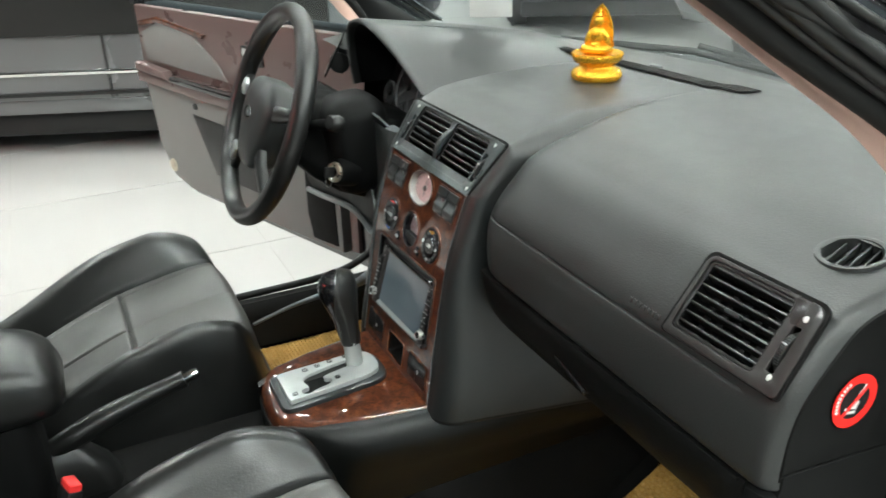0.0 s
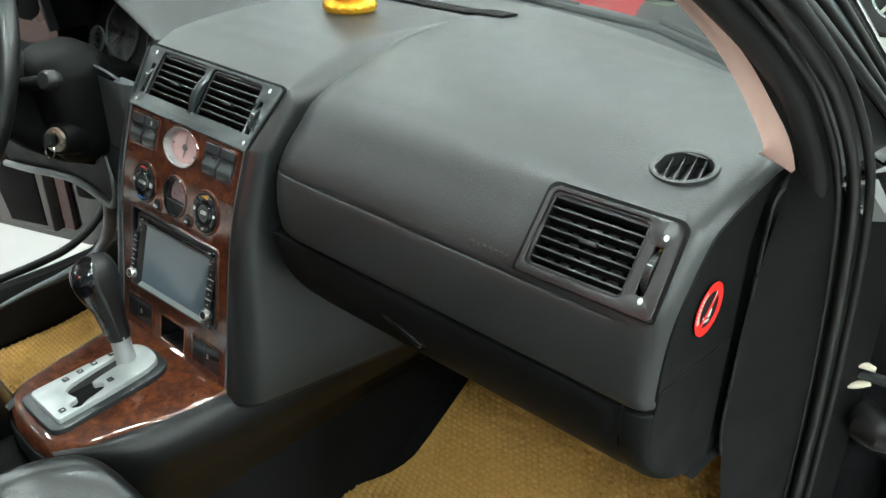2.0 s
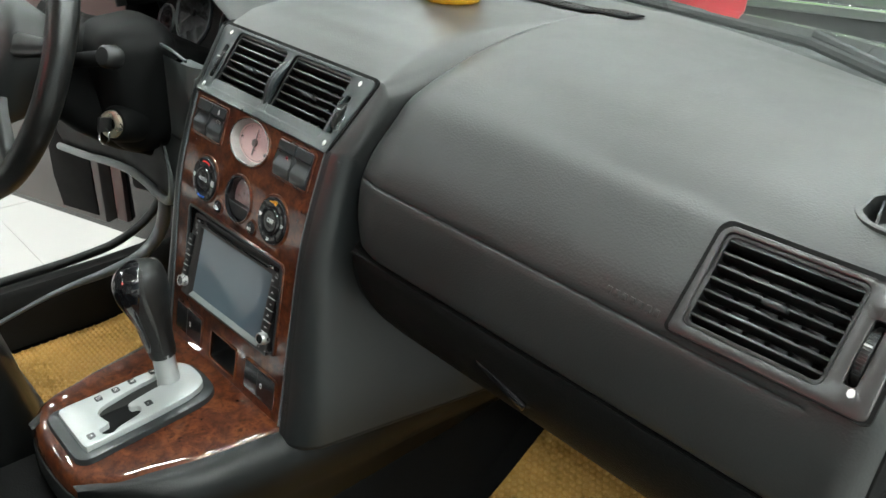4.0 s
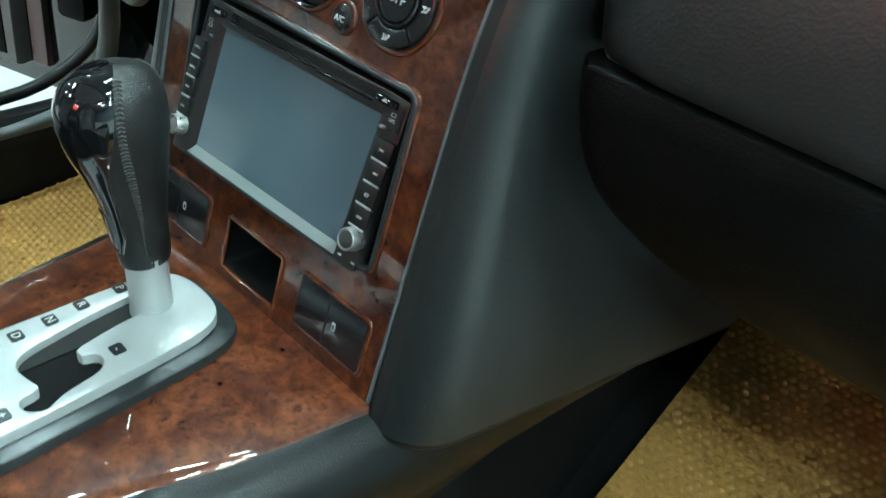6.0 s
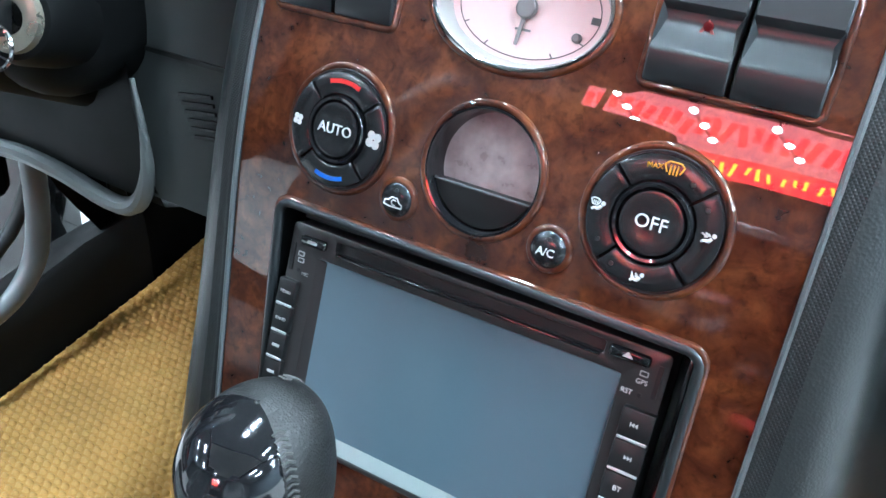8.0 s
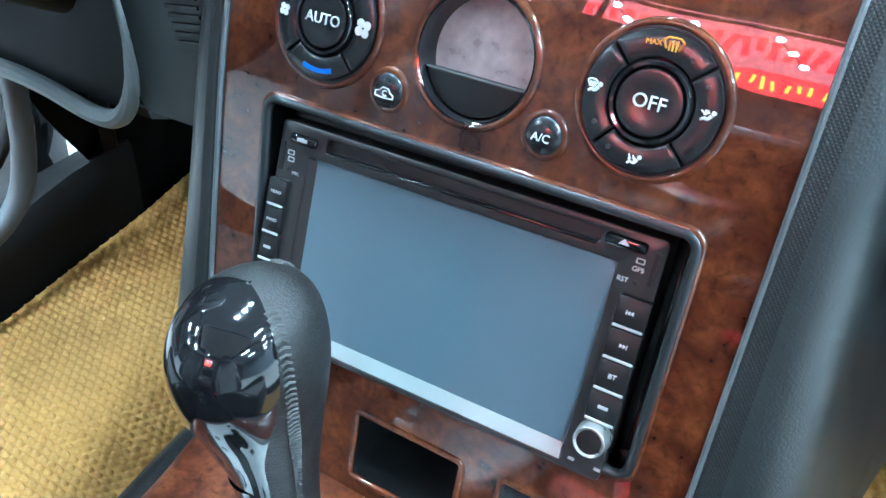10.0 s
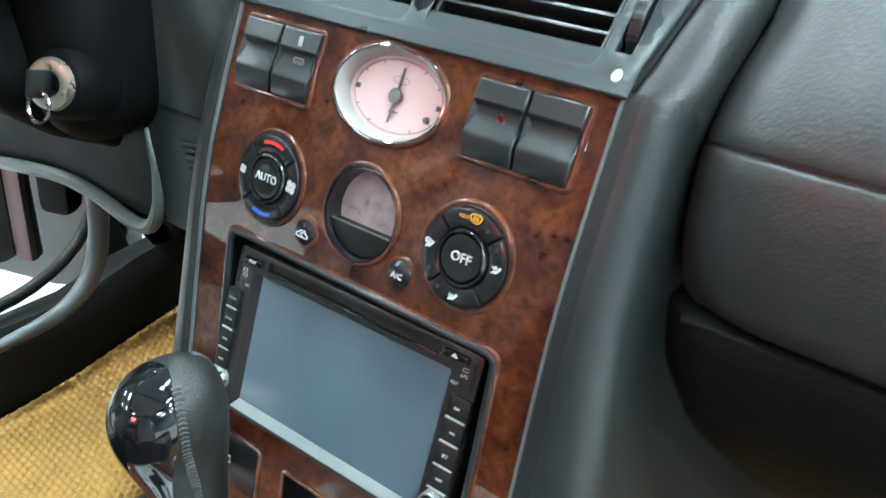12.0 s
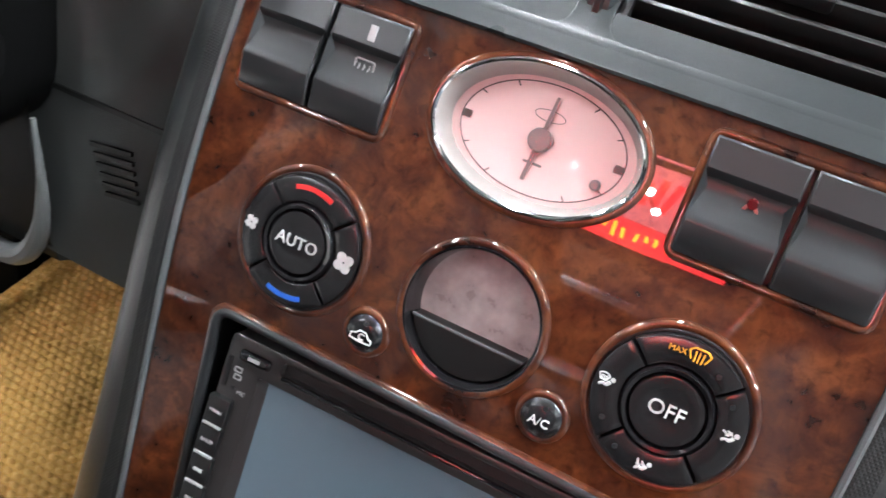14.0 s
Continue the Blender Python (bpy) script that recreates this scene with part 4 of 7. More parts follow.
for rect, lab in ((SW_L, "pair of charcoal rocker switches beside the clock"), (SW_R, "pair of charcoal rocker switches with hazard key")):
    sw = thing("rocker_switch_pair", lab, "switch", tuple(on_face(rect[0], rect[1]).translation), "rocker switches")
    for side in (-1, 1):
        bm, m = rocker(rect, side, None)
        key = part("key", bm, SWITCH, sw)
        if rect is SW_L and side == 1:
            part("indicator", box(bmesh.new(), (0.0028, 0.0055, 0.0006), m @ pose(0.0014, 0.0128, 0.0036), 0.0002), GREY_INK, key)
            mm = m @ pose(0.0012, 0.0010, 0.0013, 14)
            bm = plate(rrect(0, 0, 0.0080, 0.0058, 0.001), 0.0006, [rrect(0, 0, 0.0070, 0.0048, 0.0006)], mm)
            part("heater_outline", bm, GREY_INK, key, smooth=False)
            bm = bmesh.new()
            for k in (-1, 0, 1):
                tube(bm, [mm @ Vector((k * 0.002 + 0.0003 * math.sin(1.5 * q), -0.0036 + 0.0048 * q / 6, 0.0001)) for q in range(7)], 0.00026, 5)
            part("heater_waves", bm, GREY_INK, key)
        if rect is SW_R and side == -1:
            mm = m @ pose(0.0026, 0.0008, 0.0013, 14)
            part("hazard_triangle", plate([(-0.0040, -0.0028), (0.0040, -0.0028), (0, 0.0040)], 0.0003, [[(-0.0022, -0.0017), (0.0022, -0.0017), (0, 0.0020)]], mm), HAZARD_INK, key, smooth=False)
            part("hazard_lamp", lathe(bmesh.new(), [(0, 0.0007), (0.0014, 0.0005), (0.0018, -0.0004)], 16, mm @ Matrix.Translation((0, 0.0018, 0.0))), HAZARD_LENS, key, "dark red unlit lens")
low = (("heated seat and pocket switch blank, left of the tray", LOW_L), ("black blanking switch with small white mark", LOW_R))
for lab, rect in low:
    x, z, w, h = rect
    m = on_face(x, z)
    sw = thing("switch_blank", "dark blanking switch with a small white mark", "switch", tuple(m.translation), "switch blanks")
    hh = h / 2 / math.cos(math.atan(face_slope(z)))
    body = part("cover", plate(rrect(0, 0, w - 0.0012, 2 * hh - 0.0012, 0.002), 0.005, (), m @ Matrix.Translation((0, 0, 0.0015)), 0.0008), SATIN, sw)
    part("groove", box(bmesh.new(), (0.0008, 2 * hh - 0.003, 0.0006), m @ Matrix.Translation((-0.003, 0, 0.0014))), PLASTIC, sw)
    part("white_mark", plate(rrect(0, 0, 0.003, 0.0058, 0.0004), 0.0002, [rrect(0, -0.0004, 0.0019, 0.0036, 0.0003)], m @ Matrix.Translation((0.004, 0.0, 0.0018))), WHITE_INK, sw, smooth=False)

# ---------- clock ----------
m = on_face(-0.0010, 0.8595)
ry = 0.0236 / math.cos(math.atan(face_slope(0.8595)))
clock = thing("dashboard_clock", "oval analogue clock with silver rim and pale dial", "clock", tuple(m.translation))


def oval_ring(prof, rx, ry, m, n=64):
    """A ring swept round an oval: prof of (inset, height)."""
    bm = bmesh.new()
    grid(bm, [[m @ Vector(((rx - i) * math.cos(2 * math.pi * k / n), (ry - i) * math.sin(2 * math.pi * k / n), h)) for k in range(n)] for i, h in prof], close_v=True)
    return bm


part("outer_bezel", oval_ring([(0.0002, -0.003), (0.0002, 0.0012), (0.0007, 0.0020), (0.0014, 0.0022), (0.0021, 0.0016)], 0.0375, ry, m), BEZEL, clock, "bright metal rim")
part("inner_bezel", oval_ring([(0.0020, 0.0016), (0.0025, 0.0010), (0.0034, -0.0024), (0.0046, -0.0060), (0.0050, -0.0076)], 0.0375, ry, m), RIM_PALE, clock, "pale satin funnel")
DZ = -0.0074
part("dial", plate(oval(0, 0, 0.0330, ry - 0.0046, 56), 0.001, (), m @ Matrix.Translation((0, 0, DZ))), DIAL, clock, "pale dial with the sign's red light put into its colour", smooth=False)
bm = bmesh.new()
dx, dy = 0.0292, ry - 0.0066
tube(bm, [m @ Vector((dx * math.cos(2 * math.pi * k / 64), dy * math.sin(2 * math.pi * k / 64), DZ + 0.0001)) for k in range(64)], 0.00020, 4, True, up=(0, -1, 0.3))
for k in range(12):
    a = 2 * math.pi * k / 12
    if k in (3, 9):
        continue
    ln = 0.0034 if k % 6 == 0 else 0.0021
    wd = 0.0026 if k % 6 == 0 else 0.00045
    p = Vector((dx * math.cos(a), dy * math.sin(a), 0))
    q = p * (1 - ln / p.length)
    d = math.atan2(p.y, p.x)
    c = (p + q) / 2
    box(bm, (ln, wd, 0.0002), m @ Matrix.Translation((c.x, c.y, DZ + 0.0001)) @ Matrix.Rotation(d, 4, "Z"))
part("dial_marks", bm, DIAL_INK, clock, smooth=False)
part("maker_oval", plate(oval(0, 0.0084, 0.0056, 0.0020, 32), 0.0001, [oval(0, 0.0084, 0.0053, 0.0017, 32)], m @ Matrix.Translation((0, 0, DZ + 0.0002))), POINTER, clock, smooth=False)
part("unreadable_word", plate(rrect(0, -0.0080, 0.0066, 0.0009, 0.0002), 0.0001, (), m @ Matrix.Translation((0, 0, DZ + 0.0002))), POINTER, clock, smooth=False)
part("pointer_hub", lathe(bmesh.new(), [(0.0, 0.0012), (0.0036, 0.0011), (0.0041, 0.0006), (0.0041, -0.001)], 28, m @ Matrix.Translation((0, 0, DZ + 0.0018))), POINTER, clock, "grey pointer cap")
for nm, w0, w1, ln, turn_ in (("long_pointer", 0.0016, 0.0010, 0.0150, -3), ("short_pointer", 0.0021, 0.0013, 0.0142, 175)):
    part(nm, plate([(-w0 / 2, 0.0), (w0 / 2, 0.0), (w1 / 2, ln), (-w1 / 2, ln)], 0.0004, (), m @ pose(0, 0, DZ + 0.0012, 0, 0, turn_)), POINTER, clock, smooth=False)
part("setting_knob", lathe(bmesh.new(), [(0.0, 0.0022), (0.0012, 0.0022), (0.0017, 0.0016), (0.0019, -0.0004)], 20, m @ Matrix.Translation((0.0222, -0.0072, DZ))), POINTER, clock, "small grey setting knob")
lens = fill(bmesh.new(), oval(0, 0, 0.0350, ry - 0.0024, 48))
bmesh.ops.transform(lens, matrix=m @ Matrix.Translation((0, 0, 0.0008)), verts=lens.verts)
part("lens", lens, DIAL_GLASS, clock, "clear dial lens", smooth=False)


# ---------- climate controls ----------
def sector(r0, r1, a0, a1, n=16):
    return oval(0, 0, r1, r1, n, a0, a1, False) + list(reversed(oval(0, 0, r0, r0, n, a0, a1, False)))


def climate_dial(x, z, word, cuts, lab):
    m = on_face(x, z)
    d = thing("climate_dial", lab, "control dial", tuple(m.translation), "climate dials")
    R = 0.0254
    part("skirt", lathe(bmesh.new(), [(R, -0.004), (R, 0.0005), (R - 0.0004, 0.001), (R - 0.001, 0.001), (R - 0.001, -0.002), (0.0, -0.002)], 60, m), PLASTIC, d)
    for a0, a1 in zip(cuts, cuts[1:] + [cuts[0] + 360]):
        g = 1.1
        part("push_key", plate(sector(0.0148, R - 0.0013, a0 + g, a1 - g), 0.005, (), m @ Matrix.Translation((0, 0, 0.0032)), 0.0009), SATIN, d)
    part("collar", lathe(bmesh.new(), [(0.0143, -0.002), (0.0143, 0.0036), (0.0136, 0.0046), (0.0125, 0.0044), (0.0121, 0.003), (0.0121, -0.002)], 48, m), GLOSS, d, "gloss black collar")
    part("centre_key", lathe(bmesh.new(), [(0.0, 0.0036), (0.006, 0.0038), (0.0100, 0.0044), (0.0112, 0.0042), (0.0116, 0.0034), (0.0116, -0.002)], 44, m), SATIN, d)
    part("word", words(word, 0.0068 if word == "OFF" else 0.0062, m @ Matrix.Translation((0, 0, 0.0042)), 0.00025), WHITE_INK, d, "white lettering", smooth=False)
    return d, m


def petals(bm, m, r):
    for k in range(4):
        a = radians(35 + 90 * k)
        fill(bm, [(p[0], p[1]) for p in oval(0.55 * r * math.cos(a), 0.55 * r * math.sin(a), 0.46 * r, 0.46 * r, 14)], (), 0)
    bmesh.ops.transform(bm, matrix=m, verts=bm.verts)
    return bm


def seat_figure(bm, m, arrows, screen):
    """The sign of a seated body, with air arrows or a windscreen before it."""
    def line(pts, r):
        tube(bm, [Vector((x * 0.001, y * 0.001, 0)) for x, y in pts], r * 0.001, 6)
    fill(bm, oval(0.00215, 0.00115, 0.00082, 0.00082, 16), (), 0.0003)
    line([(1.55, 0.15), (0.85, -0.75), (0.35, -1.25)], 0.62)
    line([(0.35, -1.25), (-0.75, -0.85)], 0.52)
    line([(-0.75, -0.85), (-1.75, -1.75)], 0.45)
    for x0, y0, x1, y1 in arrows:
        line([(x0, y0), (x1, y1)], 0.28)
        d = Vector((x1 - x0, y1 - y0, 0)).normalized()
        n_ = Vector((-d.y, d.x, 0))
        tip = Vector((x1, y1, 0)) + d * 0.9
        fill(bm, [((tip - d * 1.2 + n_ * q).x * 0.001, (tip - d * 1.2 + n_ * q).y * 0.001) for q in (0.75, -0.75)] + [(tip.x * 0.001, tip.y * 0.001)], (), 0.0003)
    if screen:
        line([(-2.6, 1.9), (-1.5, 2.5), (0.0, 2.4), (0.9, 1.7)], 0.24)
        line([(-2.6, 1.9), (-1.75, 0.1), (0.1, 0.0), (0.9, 1.7)], 0.24)
        for q in (-1.5, -0.8, -0.1):
            line([(q, 1.7), (q + 0.05, 0.2)], 0.2)
    bmesh.ops.transform(bm, matrix=m, verts=bm.verts)
    return bm


d1, m1 = climate_dial(-0.0680, 0.7988, "AUTO", [40, 134, 225, 313], "round black climate dial marked AUTO with fan keys")
part("red_bar", plate(sector(0.0193, 0.0211, 66, 110), 0.0003, (), m1 @ Matrix.Translation((0, 0, 0.0035))), RED_INK, d1, smooth=False)
part("blue_bar", plate(sector(0.0197, 0.0215, 250, 290), 0.0003, (), m1 @ Matrix.Translation((0, 0, 0.0035))), BLUE_INK, d1, smooth=False)
part("fan_symbol", petals(bmesh.new(), m1 @ Matrix.Translation((0.0193, 0.0004, 0.0035)), 0.0040), WHITE_INK, d1, smooth=False)
part("fan_symbol", petals(bmesh.new(), m1 @ Matrix.Translation((-0.0203, 0.0, 0.0035)), 0.0027), WHITE_INK, d1, smooth=False)
d2, m2 = climate_dial(0.0692, 0.8, "OFF", [42, 136, 229, 313], "round black climate dial marked OFF with airflow keys")
part("max_word", words("MAX", 0.0026, m2 @ Matrix.Translation((-0.0042, 0.0194, 0.0035)) @ Matrix.Rotation(radians(5), 4, "Z"), 0.0001), ORANGE_INK, d2, smooth=False)
bm = bmesh.new()
fm = m2 @ Matrix.Translation((0.0024, 0.0201, 0.0035))
for a, b in (((-0.0034, 0.0008), (-0.002, 0.0020)), ((-0.002, 0.0020), (0.002, 0.0020)), ((0.002, 0.0020), (0.0034, 0.0008)), ((-0.0034, 0.0008), (-0.0022, -0.0018)), ((0.0034, 0.0008), (0.0022, -0.0018)),
             ((-0.0013, 0.0010), (-0.0011, -0.0024)), ((0.0, 0.0010), (0.0, -0.0024)), ((0.0013, 0.0010), (0.0011, -0.0024))):
    tube(bm, [fm @ Vector((*a, 0)), fm @ Vector((*b, 0))], 0.0003, 5)
part("screen_symbol", bm, ORANGE_INK, d2)
for at, arrows, screen in (((-0.0202, 0.0006), (), True), ((0.0192, 0.0008), ((-2.2, 1.3, -0.6, 0.5), (-0.9, 1.6, 0.3, 1.1)), False), ((-0.0002, -0.0196), ((-1.8, 1.5, -1.2, -0.1), (-0.4, 1.3, 0.3, 0.4)), False)):
    part("air_symbol", seat_figure(bmesh.new(), m2 @ Matrix.Translation((*at, 0.0033)), arrows, screen), WHITE_INK, d2, smooth=False)
for a, r in ((59, 0.0191), (29.5, 0.0194), (212.5, 0.0202), (241, 0.0204)):
    part("lamp_dot", lathe(bmesh.new(), [(0, 0.0002), (0.0009, 0.0001), (0.0009, -0.0004)], 12, m2 @ Matrix.Translation((r * math.cos(radians(a)), r * math.sin(radians(a)), 0.0034))), SWITCH, d2)
for x, z, lab in ((-0.0338, 0.7788, "small round black recirculation button with car outline"), (0.0345, 0.7795, "small round black A/C button")):
    m = on_face(x, z)
    bt = thing("round_button", lab, "button", tuple(m.translation), "round buttons")
    part("cap", lathe(bmesh.new(), [(0, 0.0040), (0.004, 0.0038), (0.0062, 0.0030), (0.0071, 0.0018), (0.0072, -0.003)], 32, m), SATIN, bt)
    part("lamp_dot", lathe(bmesh.new(), [(0, 0.0003), (0.0010, 0.0002), (0.0010, -0.0006)], 12, m @ Matrix.Translation((0.0006, 0.0043, 0.0036))), SWITCH, bt)
    if x > 0:
        part("word", words("A/C", 0.0044, m @ Matrix.Translation((0, -0.0006, 0.0040)), 0.0003), WHITE_INK, bt, smooth=False)
    else:
        bm = bmesh.new()
        car = [(-0.0042, -0.0012), (-0.004, 0.0006), (-0.0022, 0.001), (-0.0008, 0.0024), (0.0018, 0.0022), (0.0028, 0.0006), (0.0042, 0.0), (0.0042, -0.0014), (0.002, -0.0016), (-0.002, -0.0016)]
        tube(bm, [m @ Vector((a, b - 0.001, 0.0040)) for a, b in car], 0.00032, 5, True, up=(0, -1, 0.3))
        tube(bm, [m @ Vector((0.0012 * math.cos(radians(q)) + 0.0004, 0.0011 * math.sin(radians(q)) - 0.0008, 0.0040)) for q in range(40, 330, 30)], 0.00028, 5, False, up=(0, -1, 0.3))
        part("car_outline", bm, WHITE_INK, bt)

# climate display: a round well with a raised lower lip
m = on_face(0.0005, 0.7992)
disp = thing("climate_display", "round unlit climate display with a dark lower shutter", "display", tuple(m.translation))
part("ring", lathe(bmesh.new(), [(0.0253, -0.016), (0.0253, 0.0004), (0.0248, 0.0012), (0.0240, 0.0010), (0.0233, -0.0010), (0.0226, -0.0135)], 56, m), GLOSS, disp, "gloss black ring")
part("screen", lathe(bmesh.new(), [(0.0, -0.0105), (0.0228, -0.0105), (0.0228, -0.0130)], 48, m), DISPLAY, disp, "pinkish grey unlit screen")
low_half = [p for p in oval(0, 0, 0.0225, 0.0225, 40, 200, 340, False)]
part("shutter", plate(low_half, 0.008, (), m @ Matrix.Translation((0, 0, -0.0030)), 0.0005), PLASTIC, disp, "dark lower shutter")
part("shutter_edge", box(bmesh.new(), (0.0425, 0.0007, 0.0012), m @ Matrix.Translation((0, -0.0077, -0.0032))), GREY_TRIM, disp)

# ---------- car stereo ----------
um = frame_at((0.0035, -0.0125, 0.711), (1, 0.03, 0), (0, 0.31, 1))
stereo = thing("car_stereo", "double-height touchscreen car stereo with black fascia, switched off", "car stereo", tuple(um.translation))
FX0, FX1, FY0, FY1 = -0.0915, 0.0845, -0.0585, 0.0430
SX0, SX1, SY0, SY1 = -0.0750, 0.0675, -0.0555, 0.0295
fascia_out = rrect((FX0 + FX1) / 2, (FY0 + FY1) / 2, FX1 - FX0, FY1 - FY0, 0.0025)
screen_hole = rrect((SX0 + SX1) / 2, (SY0 + SY1) / 2, SX1 - SX0, SY1 - SY0, 0.001)
part("fascia", plate(fascia_out, 0.022, [screen_hole, rrect(-0.004, 0.0372, 0.126, 0.0052, 0.0012)], um, 0.0008), FASCIA, stereo, "satin brown-black fascia")
# loading slot: a dark mouth under a thin tray edge
part("disc_slot", box(bmesh.new(), (0.126, 0.0052, 0.004), um @ pose(-0.004, 0.0372, -0.0055)), PLASTIC, stereo)
part("slot_lip", box(bmesh.new(), (0.124, 0.0014, 0.0022), um @ pose(-0.004, 0.0341, 0.0004), 0.0005), GLOSS, stereo)
part("top_sleeve", box(bmesh.new(), (0.172, 0.003, 0.018), um @ pose(-0.0035, 0.0462, -0.0135), 0.0006), PLASTIC, stereo, "dark metal sleeve edge")
part("surround", plate(rrect(-0.0015, -0.007, 0.192, 0.1125, 0.004), 0.006, [rrect((FX0 + FX1) / 2, (FY0 + FY1) / 2, FX1 - FX0 + 0.0008, FY1 - FY0 + 0.0008, 0.0025)], um @ Matrix.Translation((0, 0, -0.0165)), 0.0006), GLOSS, stereo)
part("screen", box(bmesh.new(), (SX1 - SX0 - 0.003, SY1 - SY0 - 0.006, 0.002), um @ pose((SX0 + SX1) / 2 + 0.0013, (SY0 + SY1) / 2 + 0.003, -0.0028), 0.0), LCD, stereo, "unlit screen with its blue-grey reflection put into the colour", smooth=False)
# sloping borders of the screen
for nm, pts in (("lower_border", [(SX0, SY0, 0.0), (SX1, SY0, 0.0), (SX1 - 0.001, SY0 + 0.0065, -0.0017), (SX0 + 0.005, SY0 + 0.0065, -0.0017)]),
                ("left_border", [(SX0, SY1, 0.0), (SX0, SY0, 0.0), (SX0 + 0.005, SY0 + 0.0065, -0.0017), (SX0 + 0.0038, SY1 - 0.001, -0.0017)])):
    bm = bmesh.new()
    front = [bm.verts.new(um @ Vector(p)) for p in pts]
    back_ = [bm.verts.new(um @ Vector((p[0], p[1], -0.004))) for p in pts]
    bm.faces.new(front)
    bm.faces.new(list(reversed(back_)))
    for q in range(4):
        bm.faces.new((front[q], back_[q], back_[(q + 1) % 4], front[(q + 1) % 4]))
    part(nm, bm, LCD_EDGE if nm == "lower_border" else FASCIA, stereo, "grey sloping screen border" if nm == "lower_border" else "", smooth=False)


def skip_mark(bm, m, way):
    """The sign of two triangles against a bar."""
    for q in (0, 1):
        x = way * (0.0004 + 0.0013 * q) - way * 0.0013
        fill(bm, [(x, 0.0009), (x + way * 0.0013, 0.0), (x, -0.0009)], (), 0)
    x = way * 0.0019
    fill(bm, [(x - 0.0002, -0.0009), (x + 0.0002, -0.0009), (x + 0.0002, 0.0009), (x - 0.0002, 0.0009)], (), 0)
    bmesh.ops.transform(bm, matrix=m, verts=bm.verts)
    return bm


for side, x, y0 in ((1, 0.0786, 0.0132), (-1, -0.0872, 0.0104)):
    for k in range(4):
        y = y0 - 0.01315 * k
        wk = 0.0128 if side == 1 else 0.0098
        key = part("key", box(bmesh.new(), (wk, 0.0120, 0.004), um @ pose(x, y, 0.0009), 0.0008), PLASTIC, stereo)
        part("key_edge", box(bmesh.new(), (wk - 0.0012, 0.0011, 0.0009), um @ pose(x, y - 0.0061, 0.0028), 0.0002), SILVER, key)
        km_ = um @ Matrix.Translation((x, y, 0.0031))
        if side == 1 and k < 2:
            part("key_mark", skip_mark(bmesh.new(), km_, -1 if k == 0 else 1), WHITE_INK, key, smooth=False)
        elif side == 1 and k == 2:
            part("key_word", words("BT", 0.0029, km_, 0.0001), WHITE_INK, key, smooth=False)
        elif side == -1 and k < 2:
            part("key_word", words(("MENU", "BAND")[k], 0.0021, km_, 0.0001), GREY_INK, key, smooth=False)
        else:
            part("key_mark", box(bmesh.new(), (0.0040, 0.0013, 0.0002), km_), GREY_INK, key, smooth=False)
part("word", words("GPS", 0.0027, um @ Matrix.Translation((0.0757, 0.0292, 0.0003)), 0.0001), WHITE_INK, stereo, smooth=False)
part("word", words("RST", 0.0027, um @ Matrix.Translation((0.0712, 0.0240, 0.0003)), 0.0001), WHITE_INK, stereo, smooth=False)
part("word", words("MIC", 0.0022, um @ Matrix.Translation((-0.0805, 0.0205, 0.0003)), 0.0001), GREY_INK, stereo, smooth=False)
for x, y in ((0.0762, 0.0240), (-0.0845, 0.0215)):
    part("pin_hole", lathe(bmesh.new(), [(0, 0.0002), (0.0009, 0.0002), (0.0009, -0.001)], 12, um @ Matrix.Translation((x, y, 0.0001))), PLASTIC, stereo)
for x, y in ((0.0758, 0.0325), (-0.0845, 0.0292), (-0.0840, 0.0262)):
    part("card_mark", plate(rrect(0, 0, 0.0034, 0.0022, 0.0004), 0.0002, [rrect(0, 0, 0.0025, 0.0014, 0.0003)], um @ Matrix.Translation((x, y, 0.0003))), GREY_INK, stereo, smooth=False)
for x, y in ((0.0813, 0.0310), (-0.0890, 0.0270)):
    part("card_slot", box(bmesh.new(), (0.0018, 0.0130, 0.0008), um @ pose(x, y, 0.0001)), PLASTIC, stereo)
ej = part("eject_key", box(bmesh.new(), (0.0165, 0.0048, 0.003), um @ pose(0.0690, 0.0375, 0.0006), 0.0014, 3), GLOSS, stereo)
part("eject_mark", plate([(-0.0022, -0.0008), (0.0022, -0.0008), (0, 0.0014)], 0.0002, (), um @ Matrix.Translation((0.0685, 0.0377, 0.0024))), WHITE_INK, ej, smooth=False)
md = part("mode_key", box(bmesh.new(), (0.0140, 0.0046, 0.003), um @ pose(-0.0785, 0.0362, 0.0006), 0.0014, 3), GLOSS, stereo)
part("mode_mark", box(bmesh.new(), (0.0052, 0.0014, 0.0002), um @ pose(-0.0785, 0.0362, 0.0022)), GREY_INK, md, smooth=False)
for x, y in ((0.0780, -0.0400), (-0.0868, -0.0420)):
    kn = part("volume_knob", lathe(bmesh.new(), [(0.0, 0.0068), (0.0052, 0.0068), (0.0060, 0.0074), (0.0066, 0.0066), (0.0070, 0.001), (0.0072, -0.002)], 36, um @ Matrix.Translation((x, y, 0))), KNOB_METAL, stereo, "turned metal volume knob")
    part("knob_face", lathe(bmesh.new(), [(0.0, 0.0002), (0.0050, 0.0001), (0.0052, -0.001)], 28, um @ Matrix.Translation((x, y, 0.0069))), KNOB_FACE, kn, "bright turned knob face")
for x in (0.0720, 0.0830):
    part("small_mark", box(bmesh.new(), (0.0026, 0.0012, 0.0002), um @ pose(x, -0.0530, 0.0003)), GREY_INK, stereo, smooth=False)

# ---------- gear selector ----------
gm = frame_at((-0.004, -0.135, 0.5875), (1, 0, 0), (0, 1, 0.03))


def on_gate(u, v, lift=0.0):
    return gm @ Matrix.Translation((u, v, lift))


